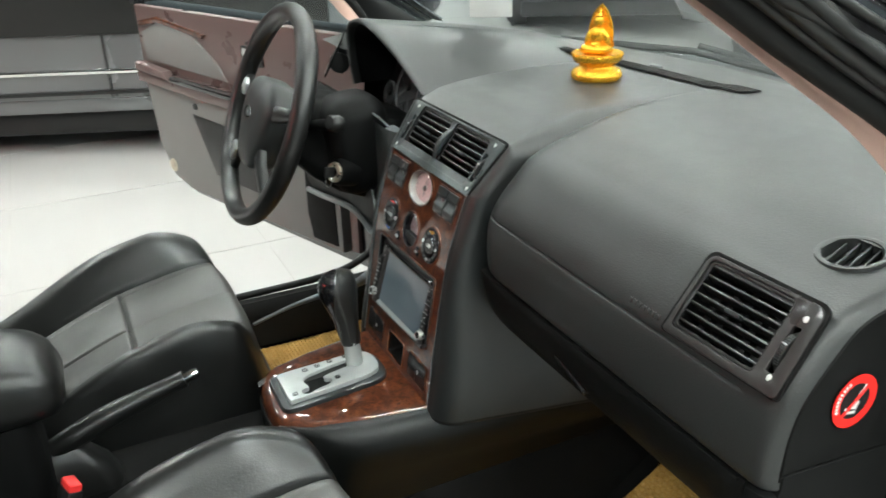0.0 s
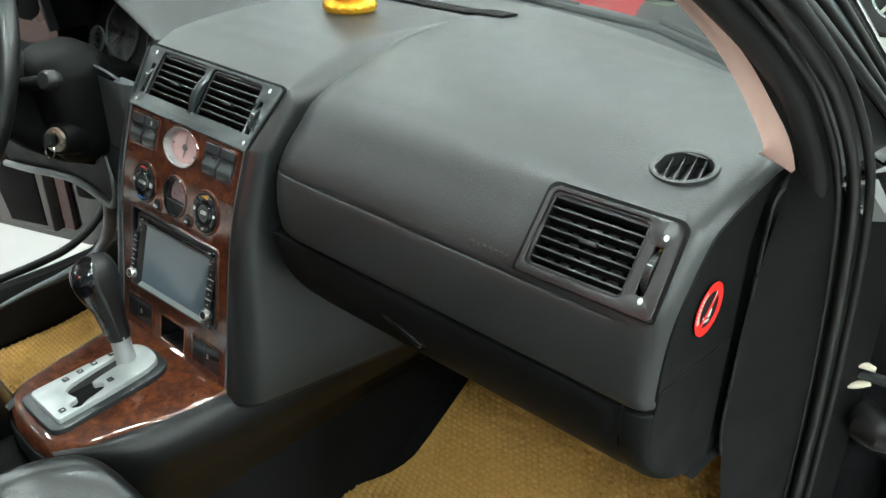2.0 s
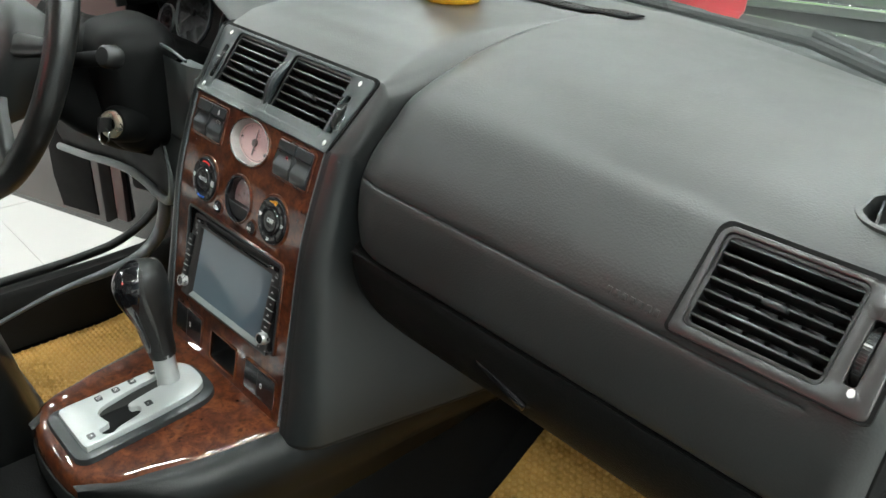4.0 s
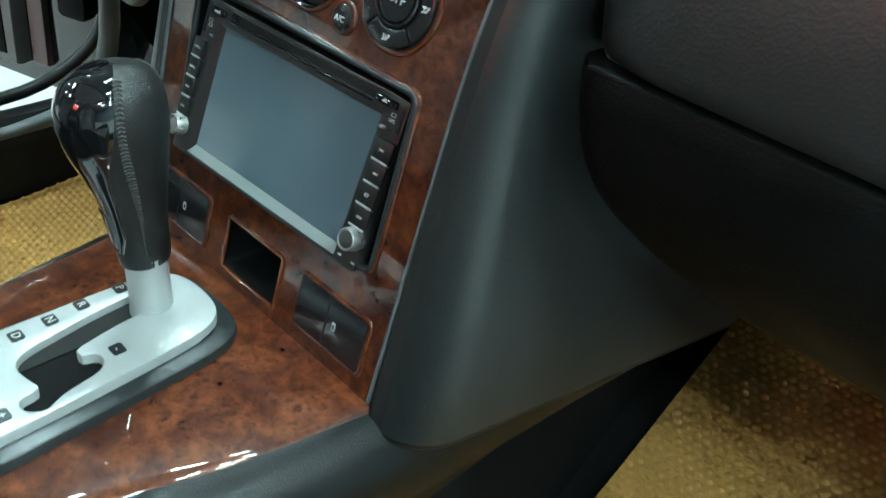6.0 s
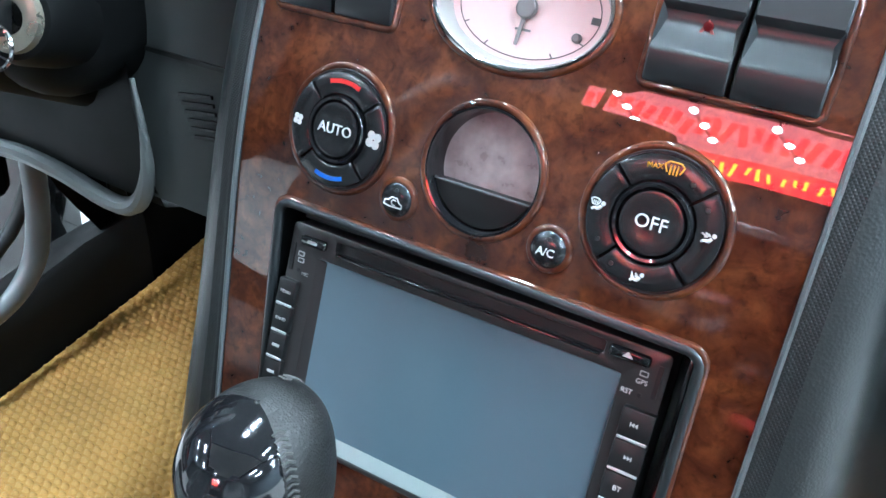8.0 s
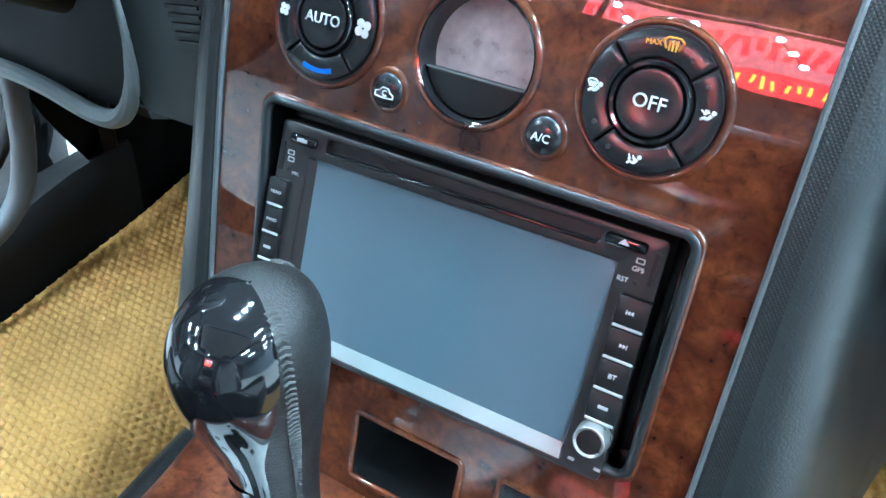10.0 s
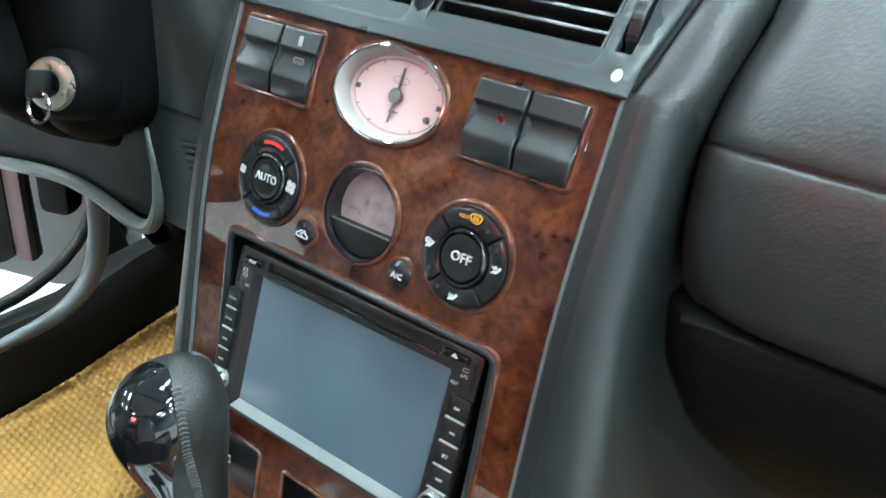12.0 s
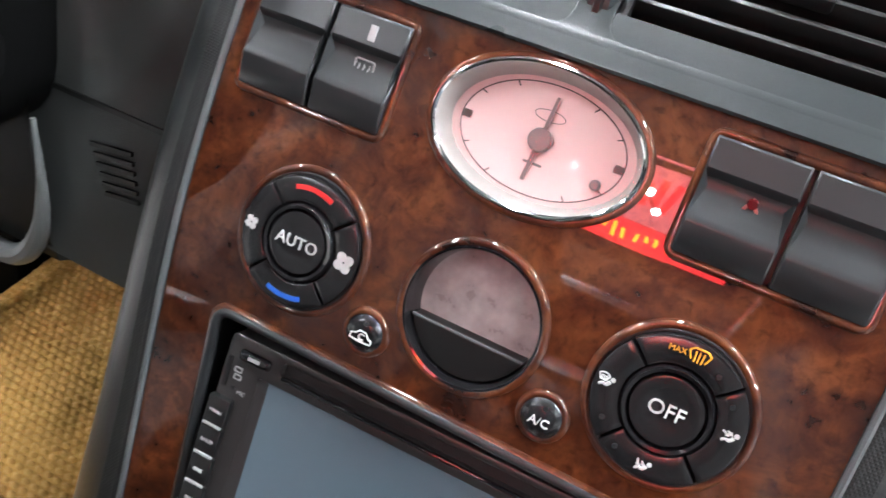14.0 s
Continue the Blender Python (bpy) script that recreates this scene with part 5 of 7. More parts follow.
console = thing("gear_console", "burl wood topped gear console between the seats", "console", (0, -0.14, 0.45))
def straight(a, b, n):
    return [Vector((a[0] + (b[0] - a[0]) * k / n, a[1] + (b[1] - a[1]) * k / n, 0)) for k in range(n)]


# outline: straight tapering sides and a rounded nose
nose = smooth_path([(0.101, -0.050, 0), (0.094, -0.070, 0), (0.078, -0.086, 0), (0.050, -0.096, 0), (0.0, -0.100, 0), (-0.050, -0.096, 0), (-0.078, -0.084, 0), (-0.092, -0.068, 0), (-0.098, -0.046, 0)], 50)
loop = straight((-0.114, 0.100), (0.130, 0.100), 24) + straight((0.130, 0.100), (0.101, -0.050), 24) + nose[:-1] + straight((-0.098, -0.046), (-0.114, 0.100), 24)

def nose_part(p):
    """How far a point of the outline belongs to the rolled-over nose."""
    return max(step(0.035, -0.05, p.y), 0.55 * step(0.0, -0.08, p.x) * step(0.1, 0.05, p.y))


rings = []
for sa, ha, sb, hb_ in ((0.70, -0.0055, 0.70, -0.0055), (0.96, -0.0058, 0.84, -0.0062), (0.985, -0.0064, 0.91, -0.0085), (0.996, -0.0080, 0.96, -0.0135), (1.0, -0.0105, 0.99, -0.021), (1.002, -0.020, 1.0, -0.034)):
    ring = []
    for p in loop:
        k = nose_part(p)
        sc, h = sa + (sb - sa) * k, ha + (hb_ - ha) * k
        ring.append(gm @ Vector((p.x * sc, p.y * sc if p.y < 0.09 else p.y, h)))
    rings.append(ring)
bm = bmesh.new()
vs = grid(bm, rings, close_v=True)
bm.faces.new(vs[0])
part("wood_top", bm, WOOD_TOP, console, "lacquered burl wood", angle=50)
bm = bmesh.new()
rings = [[gm @ Vector((p.x * s, p.y * s if p.y < 0.09 else p.y, h - 0.011 * nose_part(p))) for p in loop] for s, h in ((1.004, -0.021), (1.02, -0.0225), (1.03, -0.028), (1.03, -0.05), (0.92, -0.10), (0.86, -0.24))]
grid(bm, rings, close_v=True)
part("skirt", bm, DASH_DARK, console, "black plastic flank")
for sd in (1, -1):
    bm = bmesh.new()
    rows = []
    for y in np.linspace(-0.232, 0.34, 30):
        zc = 0.578 + 0.03 * (min(y, -0.02) + 0.135)
        wd = float(np.interp(y, [-0.232, -0.20, -0.16, -0.115, -0.065, 0.0, 0.15, 0.34], [0.070, 0.091, 0.101, 0.110, 0.119, 0.127, 0.140, 0.16]))
        rr = step(-0.24, -0.14, y)
        rows.append([(sd * (wd + dx) + (0.010 if sd < 0 else 0), y, zc + dz) for dx, dz in ((-0.012, 0.0), (0.0, 0.001), (0.012 * rr, -0.003), (0.022 * rr, -0.012), (0.029 * rr, -0.028), (0.030 * rr, -0.045), (0.022 * rr, -0.075), ((0.123 - wd) * rr, -0.12), ((0.118 - wd) * rr, -0.33))])
    grid(bm, rows)
    part("side_bolster", bm, CONSOLE_SIDE, console, "soft black console side", angle=60)
pl = smooth_path([(-0.027, -0.084, 0), (0.030, -0.084, 0), (0.044, -0.081, 0), (0.050, -0.070, 0), (0.049, -0.04, 0), (0.046, 0.02, 0), (0.043, 0.055, 0), (0.034, 0.074, 0), (0.016, 0.081, 0), (-0.016, 0.081, 0), (-0.034, 0.074, 0), (-0.043, 0.055, 0), (-0.0455, 0.02, 0), (-0.0465, -0.04, 0), (-0.0465, -0.070, 0), (-0.041, -0.081, 0), (-0.027, -0.084, 0)], 80)[:-1]
part("plinth", plate([(p.x, p.y) for p in pl], 0.008, (), on_gate(0, 0, 0.0015), 0.003), SWITCH, console, "dark grey plinth")

selector = thing("gear_selector", "automatic gear selector with silver gate and black leather knob", "gear lever", (-0.004, -0.135, 0.5875))
gate = [(-0.0230, 0.0470), (-0.0215, 0.0300), (-0.0190, 0.0080), (-0.0150, -0.0140), (-0.0115, -0.0300), (-0.0070, -0.0380), (0.0000, -0.0410), (0.0110, -0.0395), (0.0180, -0.0380), (0.0205, -0.0420), (0.0215, -0.0485), (0.0260, -0.0510), (0.0320, -0.0490), (0.0355, -0.0420), (0.0330, -0.0360),
        (0.0305, -0.0300), (0.0285, -0.0200), (0.0255, -0.0080), (0.0190, -0.0025), (0.0125, -0.0040), (0.0102, -0.0100), (0.0060, -0.0108), (0.0030, -0.0090), (0.0000, 0.0040), (-0.0030, 0.0220), (-0.0048, 0.0450), (-0.0095, 0.0570), (-0.0165, 0.0575), (-0.0215, 0.0530)]
gout = [(-0.030, -0.072), (0.034, -0.072), (0.0385, -0.0685), (0.0392, -0.060), (0.0375, -0.020), (0.034, 0.030), (0.030, 0.055), (0.022, 0.068), (0.008, 0.073), (-0.012, 0.073), (-0.026, 0.068), (-0.034, 0.055), (-0.0355, 0.030), (-0.0355, -0.020), (-0.0355, -0.060), (-0.0345, -0.0685)]
gate_s = [(p.x, p.y) for p in smooth_path([(x, y, 0) for x, y in gate] + [(gate[0][0], gate[0][1], 0)], 110)[:-1]]
gout_s = [(p.x, p.y) for p in smooth_path([(x, y, 0) for x, y in gout] + [(gout[0][0], gout[0][1], 0)], 70)[:-1]]
part("gate_plate", plate(gout_s, 0.008, [gate_s], on_gate(0, 0, 0.0088), 0.0008), SILVER, selector, "brushed silver gate plate")
part("gate_floor", plate(rrect(0, 0, 0.062, 0.13, 0.01), 0.001, (), on_gate(0, 0, 0.0020)), LOCK_BLACK, selector)
bm = bmesh.new()
box(bm, (0.020, 0.090, 0.001), on_gate(-0.013, 0.006, 0.0028))
part("gate_boot", bm, RUBBER, selector)
for ch, u, v in (("P", -0.0315, 0.0345), ("R", -0.0300, 0.0095), ("N", -0.0275, -0.0105), ("D", -0.0255, -0.0305), ("-", 0.0165, 0.0070), ("+", 0.0270, -0.0605)):
    turn = Matrix.Rotation(0, 4, "Z")
    pad = part("letter_tile", plate(rrect(0, 0, 0.0088, 0.0078, 0.0016), 0.0004, (), on_gate(u, v, 0.0093)), SWITCH, selector)
    part("letter", words(ch, 0.0068, on_gate(u, v, 0.0095), 0.0001), WHITE_INK, pad, smooth=False)
base, top = on_gate(-0.009, 0.043, 0.003).translation, Vector((-0.011, -0.104, 0.750))
ax = (top - base).normalized()
lm = frame_at(base, Vector((1, 0, 0)) - ax * ax.x, Vector((0, 1, 0)) - ax * ax.y)
L = (top - base).length
part("shaft", lathe(bmesh.new(), [(0.0135, -0.004), (0.0125, 0.008), (0.0122, 0.040), (0.0128, 0.046)], 30, lm), SILVER, selector, "satin silver shaft")
KN = [(0.0128, 0.040, 0.0), (0.0134, 0.046, 0.0), (0.0142, 0.062, -0.001), (0.0162, 0.082, -0.002), (0.0195, 0.100, -0.004), (0.0228, 0.116, -0.006), (0.0245, 0.129, -0.007), (0.0240, 0.140, -0.007),
      (0.0210, 0.149, -0.006), (0.0155, 0.1550, -0.005), (0.008, 0.1578, -0.004), (0.0005, 0.1588, -0.004)]
prof = smooth_path([(r * 1.04, z * 1.03, o) for r, z, o in KN], 60)


def knob_point(p, k, n, grow=0.0):
    a = 2 * math.pi * k / n
    rx, ry_ = p.x * 0.92 + grow, p.x * 1.10 + grow
    return lm @ Vector((rx * math.cos(a), ry_ * math.sin(a) + p.z, p.y))


bm = bmesh.new()
NK = 48
grid(bm, [[knob_point(p, k, NK) for k in range(NK)] for p in prof], close_v=True)
knob = part("knob", bm, LEATHER_WORN, selector, "black stitched leather knob")
# glossy cap: a long shield over the driver's side of the knob, narrowing downwards
def cap_row(p):
    w = step(0.088, 0.148, p.y)
    a0, a1 = 214 - 34 * w, 312 + 30 * w
    low = step(0.050, 0.068, p.y)
    mid_a, half = (a0 + a1) / 2, (a1 - a0) / 2 * (0.62 + 0.38 * low)
    row = []
    for k in range(41):
        u = -1 + 2 * k / 40
        lift = 0.0012 * (1 - abs(u) ** 10) - 0.0004
        row.append(knob_point(p, (mid_a + half * u) / 360 * NK, NK, lift))
    return row


bm = bmesh.new()
rows = [cap_row(p) for p in prof if 0.0525 < p.y < 0.1655]
rows = [[q.lerp(lm @ Vector((0, -0.006, 0.058)), 0.08) for q in rows[0]]] + rows
grid(bm, rows)
part("gloss_cap", bm, GLOSS, knob, "gloss black shield", angle=80)
bm = bmesh.new()
grid(bm, [[knob_point(p, (263 + 26 * u) / 360 * NK, NK, 0.0016 - 0.0008 * u * u) for u in (-1, -0.8, -0.4, 0, 0.4, 0.8, 1)] for p in prof if 0.057 < p.y < 0.082])
part("release_key", bm, GLOSS, knob, "small gloss release key", angle=80)
for a_deg in (344, 100):
    bm = bmesh.new()
    k = NK * a_deg / 360
    pts = [knob_point(p, k, NK, 0.0006) for p in prof if 0.050 < p.y < 0.162]
    for q0, q1 in zip(pts, pts[1:]):
        c = (q0 + q1) / 2
        d = (q1 - q0).normalized()
        s = d.cross((c - lm @ Vector((0, -0.006, 0.12))).normalized())
        tube(bm, [c - s * 0.0022 - d * 0.0008, c, c + s * 0.0022 - d * 0.0008], 0.0006, 5)
    part("stitching", bm, STITCH, knob, "grey cross stitching")

# ---------- driver's side of the dash ----------
# binnacle hood
HX = -0.37


def top_z(y):
    return float(np.interp(y, [0.05, 0.0855, 0.12, 0.16, 0.21, 0.30, 0.46, 0.62], [0.93, 0.9500, 0.9575, 0.9640, 0.9685, 0.9715, 0.967, 0.949]))


# front lip of the hood, from its outer leg over the crown down to the centre outlet
LIP = smooth_path([(-0.540, 0.124, 0.890), (-0.538, 0.118, 0.930), (-0.530, 0.112, 0.968), (-0.508, 0.105, 1.000), (-0.468, 0.099, 1.024), (-0.415, 0.097, 1.035), (-0.360, 0.098, 1.032),
                   (-0.300, 0.103, 1.012), (-0.245, 0.110, 0.982), (-0.195, 0.116, 0.951), (-0.160, 0.119, 0.931), (-0.142, 0.121, 0.920)], 80)


def hood_row(v, shrink=0.0):
    row = []
    for p in LIP:
        y = p.y + (0.52 - p.y) * v
        e = v ** 1.15
        z = p.z + (top_z(y) - 0.003 - p.z) * e
        x = p.x + 0.02 * v * (1 if p.x < -0.36 else -0.4)
        c = Vector((-0.345, y, 0.92))
        q = Vector((x, y, z))
        row.append(q + (c - q).normalized() * shrink if shrink else q)
    return row


bm = bmesh.new()
grid(bm, [hood_row(0.03, 0.012), [q + Vector((0, -0.002, 0)) for q in hood_row(0.0, 0.011)], [q + Vector((0, -0.005, 0)) for q in hood_row(0.0, 0.0065)], [q + Vector((0, -0.003, 0)) for q in hood_row(0.0, 0.002)]] + [hood_row((k / 30) ** 1.3) for k in range(1, 31)])
part("binnacle_hood", bm, DASH, dashboard, "arched grey instrument hood", angle=60)
bm = bmesh.new()
grid(bm, [[q + Vector((0, 0, -0.014 * k / 8)) for q in hood_row(0.025 + 0.3 * k / 8, 0.0125 + 0.012 * k / 8)] for k in range(9)])
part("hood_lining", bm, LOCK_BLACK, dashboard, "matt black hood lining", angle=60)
# instrument cluster
im = frame_at((HX, 0.195, 0.893), (1, 0, 0), (0, 0.32, 0.95))
cluster = thing("instrument_cluster", "dark instrument cluster with chrome ringed dials", "instrument cluster", (HX, 0.15, 0.88))
part("backplate", plate([(-0.165, -0.10), (0.205, -0.10), (0.20, -0.01), (0.135, 0.035), (0.07, 0.07), (0.0, 0.09), (-0.09, 0.085), (-0.15, 0.05)], 0.01, (), im), LOCK_BLACK, cluster)
for x, r, y in ((-0.062, 0.050, 0.0), (0.068, 0.050, 0.0), (0.142, 0.024, -0.035), (-0.138, 0.024, -0.025)):
    g = part("gauge", lathe(bmesh.new(), [(0.0, 0.001), (r, 0.001), (r, 0.0002)], 44, im @ Matrix.Translation((x, y, 0))), LOCK_BLACK, cluster)
    part("ring", lathe(bmesh.new(), [(r, 0.0), (r, 0.004), (r - 0.0010, 0.0050), (r - 0.0022, 0.004), (r - 0.0024, 0.001)], 48, im @ Matrix.Translation((x, y, 0))), GREY_TRIM, g, "dull grey ring")
    bm = bmesh.new()
    for k in range(21):
        a = radians(225 - 13.5 * k)
        box(bm, (0.005 if k % 2 == 0 else 0.003, 0.0009, 0.0003), im @ Matrix.Translation((x + (r - 0.008) * math.cos(a), y + (r - 0.008) * math.sin(a), 0.0013)) @ Matrix.Rotation(a, 4, "Z"))
    part("scale_marks", bm, GREY_TRIM, g, smooth=False)
    part("needle", box(bmesh.new(), (0.0016, r * 0.8, 0.001), im @ Matrix.Translation((x, y, 0.003)) @ Matrix.Rotation(radians(125), 4, "Z") @ Matrix.Translation((0, r * 0.3, 0))), POINTER, g)
    part("hub", lathe(bmesh.new(), [(0, 0.006), (0.005, 0.006), (0.006, 0.001)], 20, im @ Matrix.Translation((x, y, 0))), PLASTIC, g)
# panel below the cluster and towards the stack
bm = bmesh.new()
rows = []
for i in range(34):
    x = -0.66 + 0.418 * i / 33
    row = []
    for y, z in ((0.195, 0.800), (0.15, 0.835), (0.10, 0.868), (0.070, 0.886), (0.052, 0.884), (0.042, 0.872), (0.036, 0.845), (0.034, 0.80), (0.036, 0.76), (0.042, 0.715), (0.052, 0.690), (0.075, 0.682), (0.14, 0.68), (0.3, 0.675)):
        lift = 0.06 * step(-0.24, -0.19, x) if z < 0.77 else 0.0
        drop = float(np.interp(x, [-0.66, -0.56, -0.46, -0.39], [-0.050, -0.033, -0.012, 0.0])) * step(0.80, 0.70, z)
        row.append((x, y + 0.012 * step(-0.20, -0.13, x), z + lift * step(0.77, 0.70, z) + drop))
    rows.append(row)
grid(bm, rows)
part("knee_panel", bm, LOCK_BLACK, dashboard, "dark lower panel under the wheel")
# pale lip of the knee panel, swinging up beside the stack
bm = bmesh.new()
lp = smooth_path([(-0.66, 0.042, 0.643), (-0.56, 0.043, 0.660), (-0.46, 0.044, 0.680), (-0.39, 0.046, 0.690), (-0.34, 0.048, 0.688), (-0.29, 0.048, 0.681), (-0.262, 0.046, 0.688), (-0.245, 0.043, 0.711), (-0.240, 0.040, 0.742), (-0.243, 0.038, 0.775)], 70)
tube(bm, lp, [0.0062 * (1 - 0.75 * step(55, 69, k)) for k in range(70)], 10)
part("knee_panel_lip", bm, PALE_TRIM, dashboard, "pale grey rolled lip")
# inner filler with gills next to the stack
bm = bmesh.new()
grid(bm, [[(x, 0.048 + 0.02 * step(-0.18, -0.13, x), z) for z in np.linspace(0.698, 0.895, 14)] for x in np.linspace(-0.262, -0.126, 12)])
part("stack_filler", bm, FILLER, dashboard, "grey vinyl filler beside the stack")
for k in range(6):
    part("gill_slot", box(bmesh.new(), (0.026 - 0.001 * k, 0.003, 0.0020), pose(-0.203 + 0.0016 * k, 0.0478, 0.772 - 0.0046 * k, 0, -8)), PLASTIC, dashboard)
part("filler_joint", box(bmesh.new(), (0.125, 0.012, 0.0026), pose(-0.190, 0.053, 0.791)), PLASTIC, dashboard)
part("side_tray", box(bmesh.new(), (0.085, 0.03, 0.018), pose(-0.186, 0.066, 0.878, 14), 0.006, 3), GREY_TRIM, dashboard, "satin grey filler strip")
# driver's end outlet
dv = vent("driver_vent", "silver framed side air vent beyond the steering wheel", frame_at((-0.625, 0.115, 0.935), (0.92, -0.38, 0), (0.1, 0.45, 0.85)), 0.11, 0.10, 0.08, [(-0.045, 0.03)], [0.043], [(0.044, 0.024)])

# ---------- steering ----------
column = thing("steering_column", "black plastic steering column shroud with ignition lock", "steering column", (HX, 0.0, 0.84))
wc = Vector((HX, -0.102, 0.898))
wn = Vector((0, -0.925, 0.380)).normalized()
wm = frame_at(wc, (1, 0, 0), Vector((0, 1, 0)) - wn * wn.y)
if (wm.to_3x3() @ Vector((0, 0, 1))).dot(wn) < 0:
    wm = frame_at(wc, (1, 0, 0), wn.cross(Vector((1, 0, 0))))
rings = []
for d, hx, hy, oy in ((-0.035, 0.050, 0.045, 0.0), (-0.05, 0.062, 0.055, -0.003), (-0.09, 0.085, 0.068, -0.008), (-0.14, 0.100, 0.075, -0.012), (-0.19, 0.105, 0.075, -0.012), (-0.25, 0.10, 0.07, 0)):
    rings.append([wm @ Vector((x, y + oy, d)) for x, y in rrect(0, 0, 2 * hx, 2 * hy, 0.03, 6)])
bm = bmesh.new()
loft(bm, rings)
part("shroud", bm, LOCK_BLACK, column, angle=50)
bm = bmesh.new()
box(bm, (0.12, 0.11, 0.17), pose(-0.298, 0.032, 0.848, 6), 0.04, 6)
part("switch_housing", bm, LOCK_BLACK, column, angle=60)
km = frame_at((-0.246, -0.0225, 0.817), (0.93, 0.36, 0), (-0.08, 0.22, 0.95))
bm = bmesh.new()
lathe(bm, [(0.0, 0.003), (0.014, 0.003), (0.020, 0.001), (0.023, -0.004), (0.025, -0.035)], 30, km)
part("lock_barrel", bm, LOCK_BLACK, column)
kb = part("lock_ring", lathe(bmesh.new(), [(0.0085, 0.003), (0.0085, 0.006), (0.0135, 0.0072), (0.0165, 0.0062), (0.0172, 0.002)], 30, km), KEY_BRASS, column, "worn metal lock ring")
key = part("key", box(bmesh.new(), (0.004, 0.018, 0.02), km @ pose(0, 0, 0.014), 0.0012), PLASTIC, column)
bm = bmesh.new()
tube(bm, [km @ Vector((0.002 + 0.008 * math.cos(radians(a)), -0.014 + 0.010 * math.sin(radians(a)), 0.016)) for a in range(0, 360, 18)], 0.0012, 6, True)
part("key_loop", bm, CHROME, key, "thin steel ring")
# stalk with a knurled end and its bracket
bm = bmesh.new()
tube(bm, [(-0.33, -0.045, 0.875), (-0.28, -0.040, 0.892), (-0.225, -0.028, 0.905)], [0.008, 0.009, 0.010], 14)
part("stalk", bm, LOCK_BLACK, column)
bm = bmesh.new()
lathe(bm, [(0.0, 0.018), (0.010, 0.017), (0.013, 0.013), (0.014, 0.0), (0.012, -0.006)], 22, frame_at((-0.214, -0.024, 0.908), (0.9, 0.3, -0.1), (0.0, 0.3, 0.9)))
part("stalk_knob", bm, PLASTIC, column, "knurled black knob")
bm = bmesh.new()
tube(bm, smooth_path([(-0.43, 0.046, 0.897), (-0.361, 0.046, 0.903), (-0.29, 0.046, 0.909), (-0.225, 0.049, 0.906), (-0.193, 0.055, 0.896)], 30), 0.0018, 8)
part("column_seam", bm, GREY_TRIM, column)

wheel = thing("steering_wheel", "black leather four spoke steering wheel with silver keys", "steering wheel", tuple(wc))
RR = 0.178
bm = bmesh.new()
rows = []
for k in range(72):
    a = 2 * math.pi * k / 72
    grip = 0.0155 + 0.0015 * (math.exp(-((math.degrees(a) - 40) / 18) ** 2) + math.exp(-((math.degrees(a) - 140) / 18) ** 2))
    rows.append([wm @ Vector(((RR + grip * math.cos(b)) * math.cos(a), (RR + grip * math.cos(b)) * math.sin(a), grip * 1.05 * math.sin(b))) for b in [2 * math.pi * q / 16 for q in range(16)]])
grid(bm, rows, close_u=True, close_v=True)
part("rim", bm, LEATHER, wheel, "black leather rim", angle=80)
bm = bmesh.new()
hub = smooth_path([(x, y, 0) for x, y in [(0.0, 0.062), (0.052, 0.056), (0.078, 0.030), (0.080, -0.005), (0.062, -0.050), (0.040, -0.085), (0.0, -0.095), (-0.040, -0.085), (-0.062, -0.050), (-0.080, -0.005), (-0.078, 0.030), (-0.052, 0.056), (0.0, 0.062)]], 60)[:-1]
rings = [[wm @ Vector((p.x * s, p.y * s, h)) for p in hub] for s, h in ((0.9, -0.035), (1.0, -0.02), (1.0, 0.006), (0.96, 0.014), (0.85, 0.020), (0.5, 0.026), (0.05, 0.028))]
loft(bm, rings)
part("airbag_pad", bm, DASH, wheel, "grained grey airbag pad", angle=60)
for a, w in ((168, 0.030), (12, 0.030), (228, 0.028), (312, 0.028)):
    bm = bmesh.new()
    ra = radians(a)
    dv_ = Vector((math.cos(ra), math.sin(ra), 0))
    sd = Vector((-dv_.y, dv_.x, 0))
    rings = []
    for r, ww, h in ((0.06, w, 0.012), (0.10, w * 0.85, 0.010), (0.14, w * 0.65, 0.004), (0.172, w * 0.6, 0.0)):
        rings.append([wm @ (dv_ * r + sd * x + Vector((0, 0, h + z - 0.006))) for x, z in ((-ww / 2, -0.006), (-ww / 2, 0.004), (-ww / 3, 0.008), (ww / 3, 0.008), (ww / 2, 0.004), (ww / 2, -0.006))])
    loft(bm, rings)
    sp = part("spoke", bm, PLASTIC, wheel, angle=50)
    if a in (168, 228):
        part("spoke_key", box(bmesh.new(), (0.036, 0.024, 0.010), wm @ Matrix.Rotation(ra, 4, "Z") @ pose(0.118, 0.0, 0.012, 0, 10), 0.005, 4), SILVER, sp, "silver spoke key")
part("maker_oval", plate(oval(0, 0, 0.020, 0.010, 32), 0.002, [oval(0, 0, 0.017, 0.0075, 32)], wm @ Matrix.Translation((0, -0.002, 0.0300))), CHROME, wheel)

# ---------- ornament on the dash ----------
bm = bmesh.new()
om = Matrix.Translation((-0.031, 0.338, 0.9718)) @ Matrix.Rotation(radians(35), 4, "Z")
N = 144
rings = []
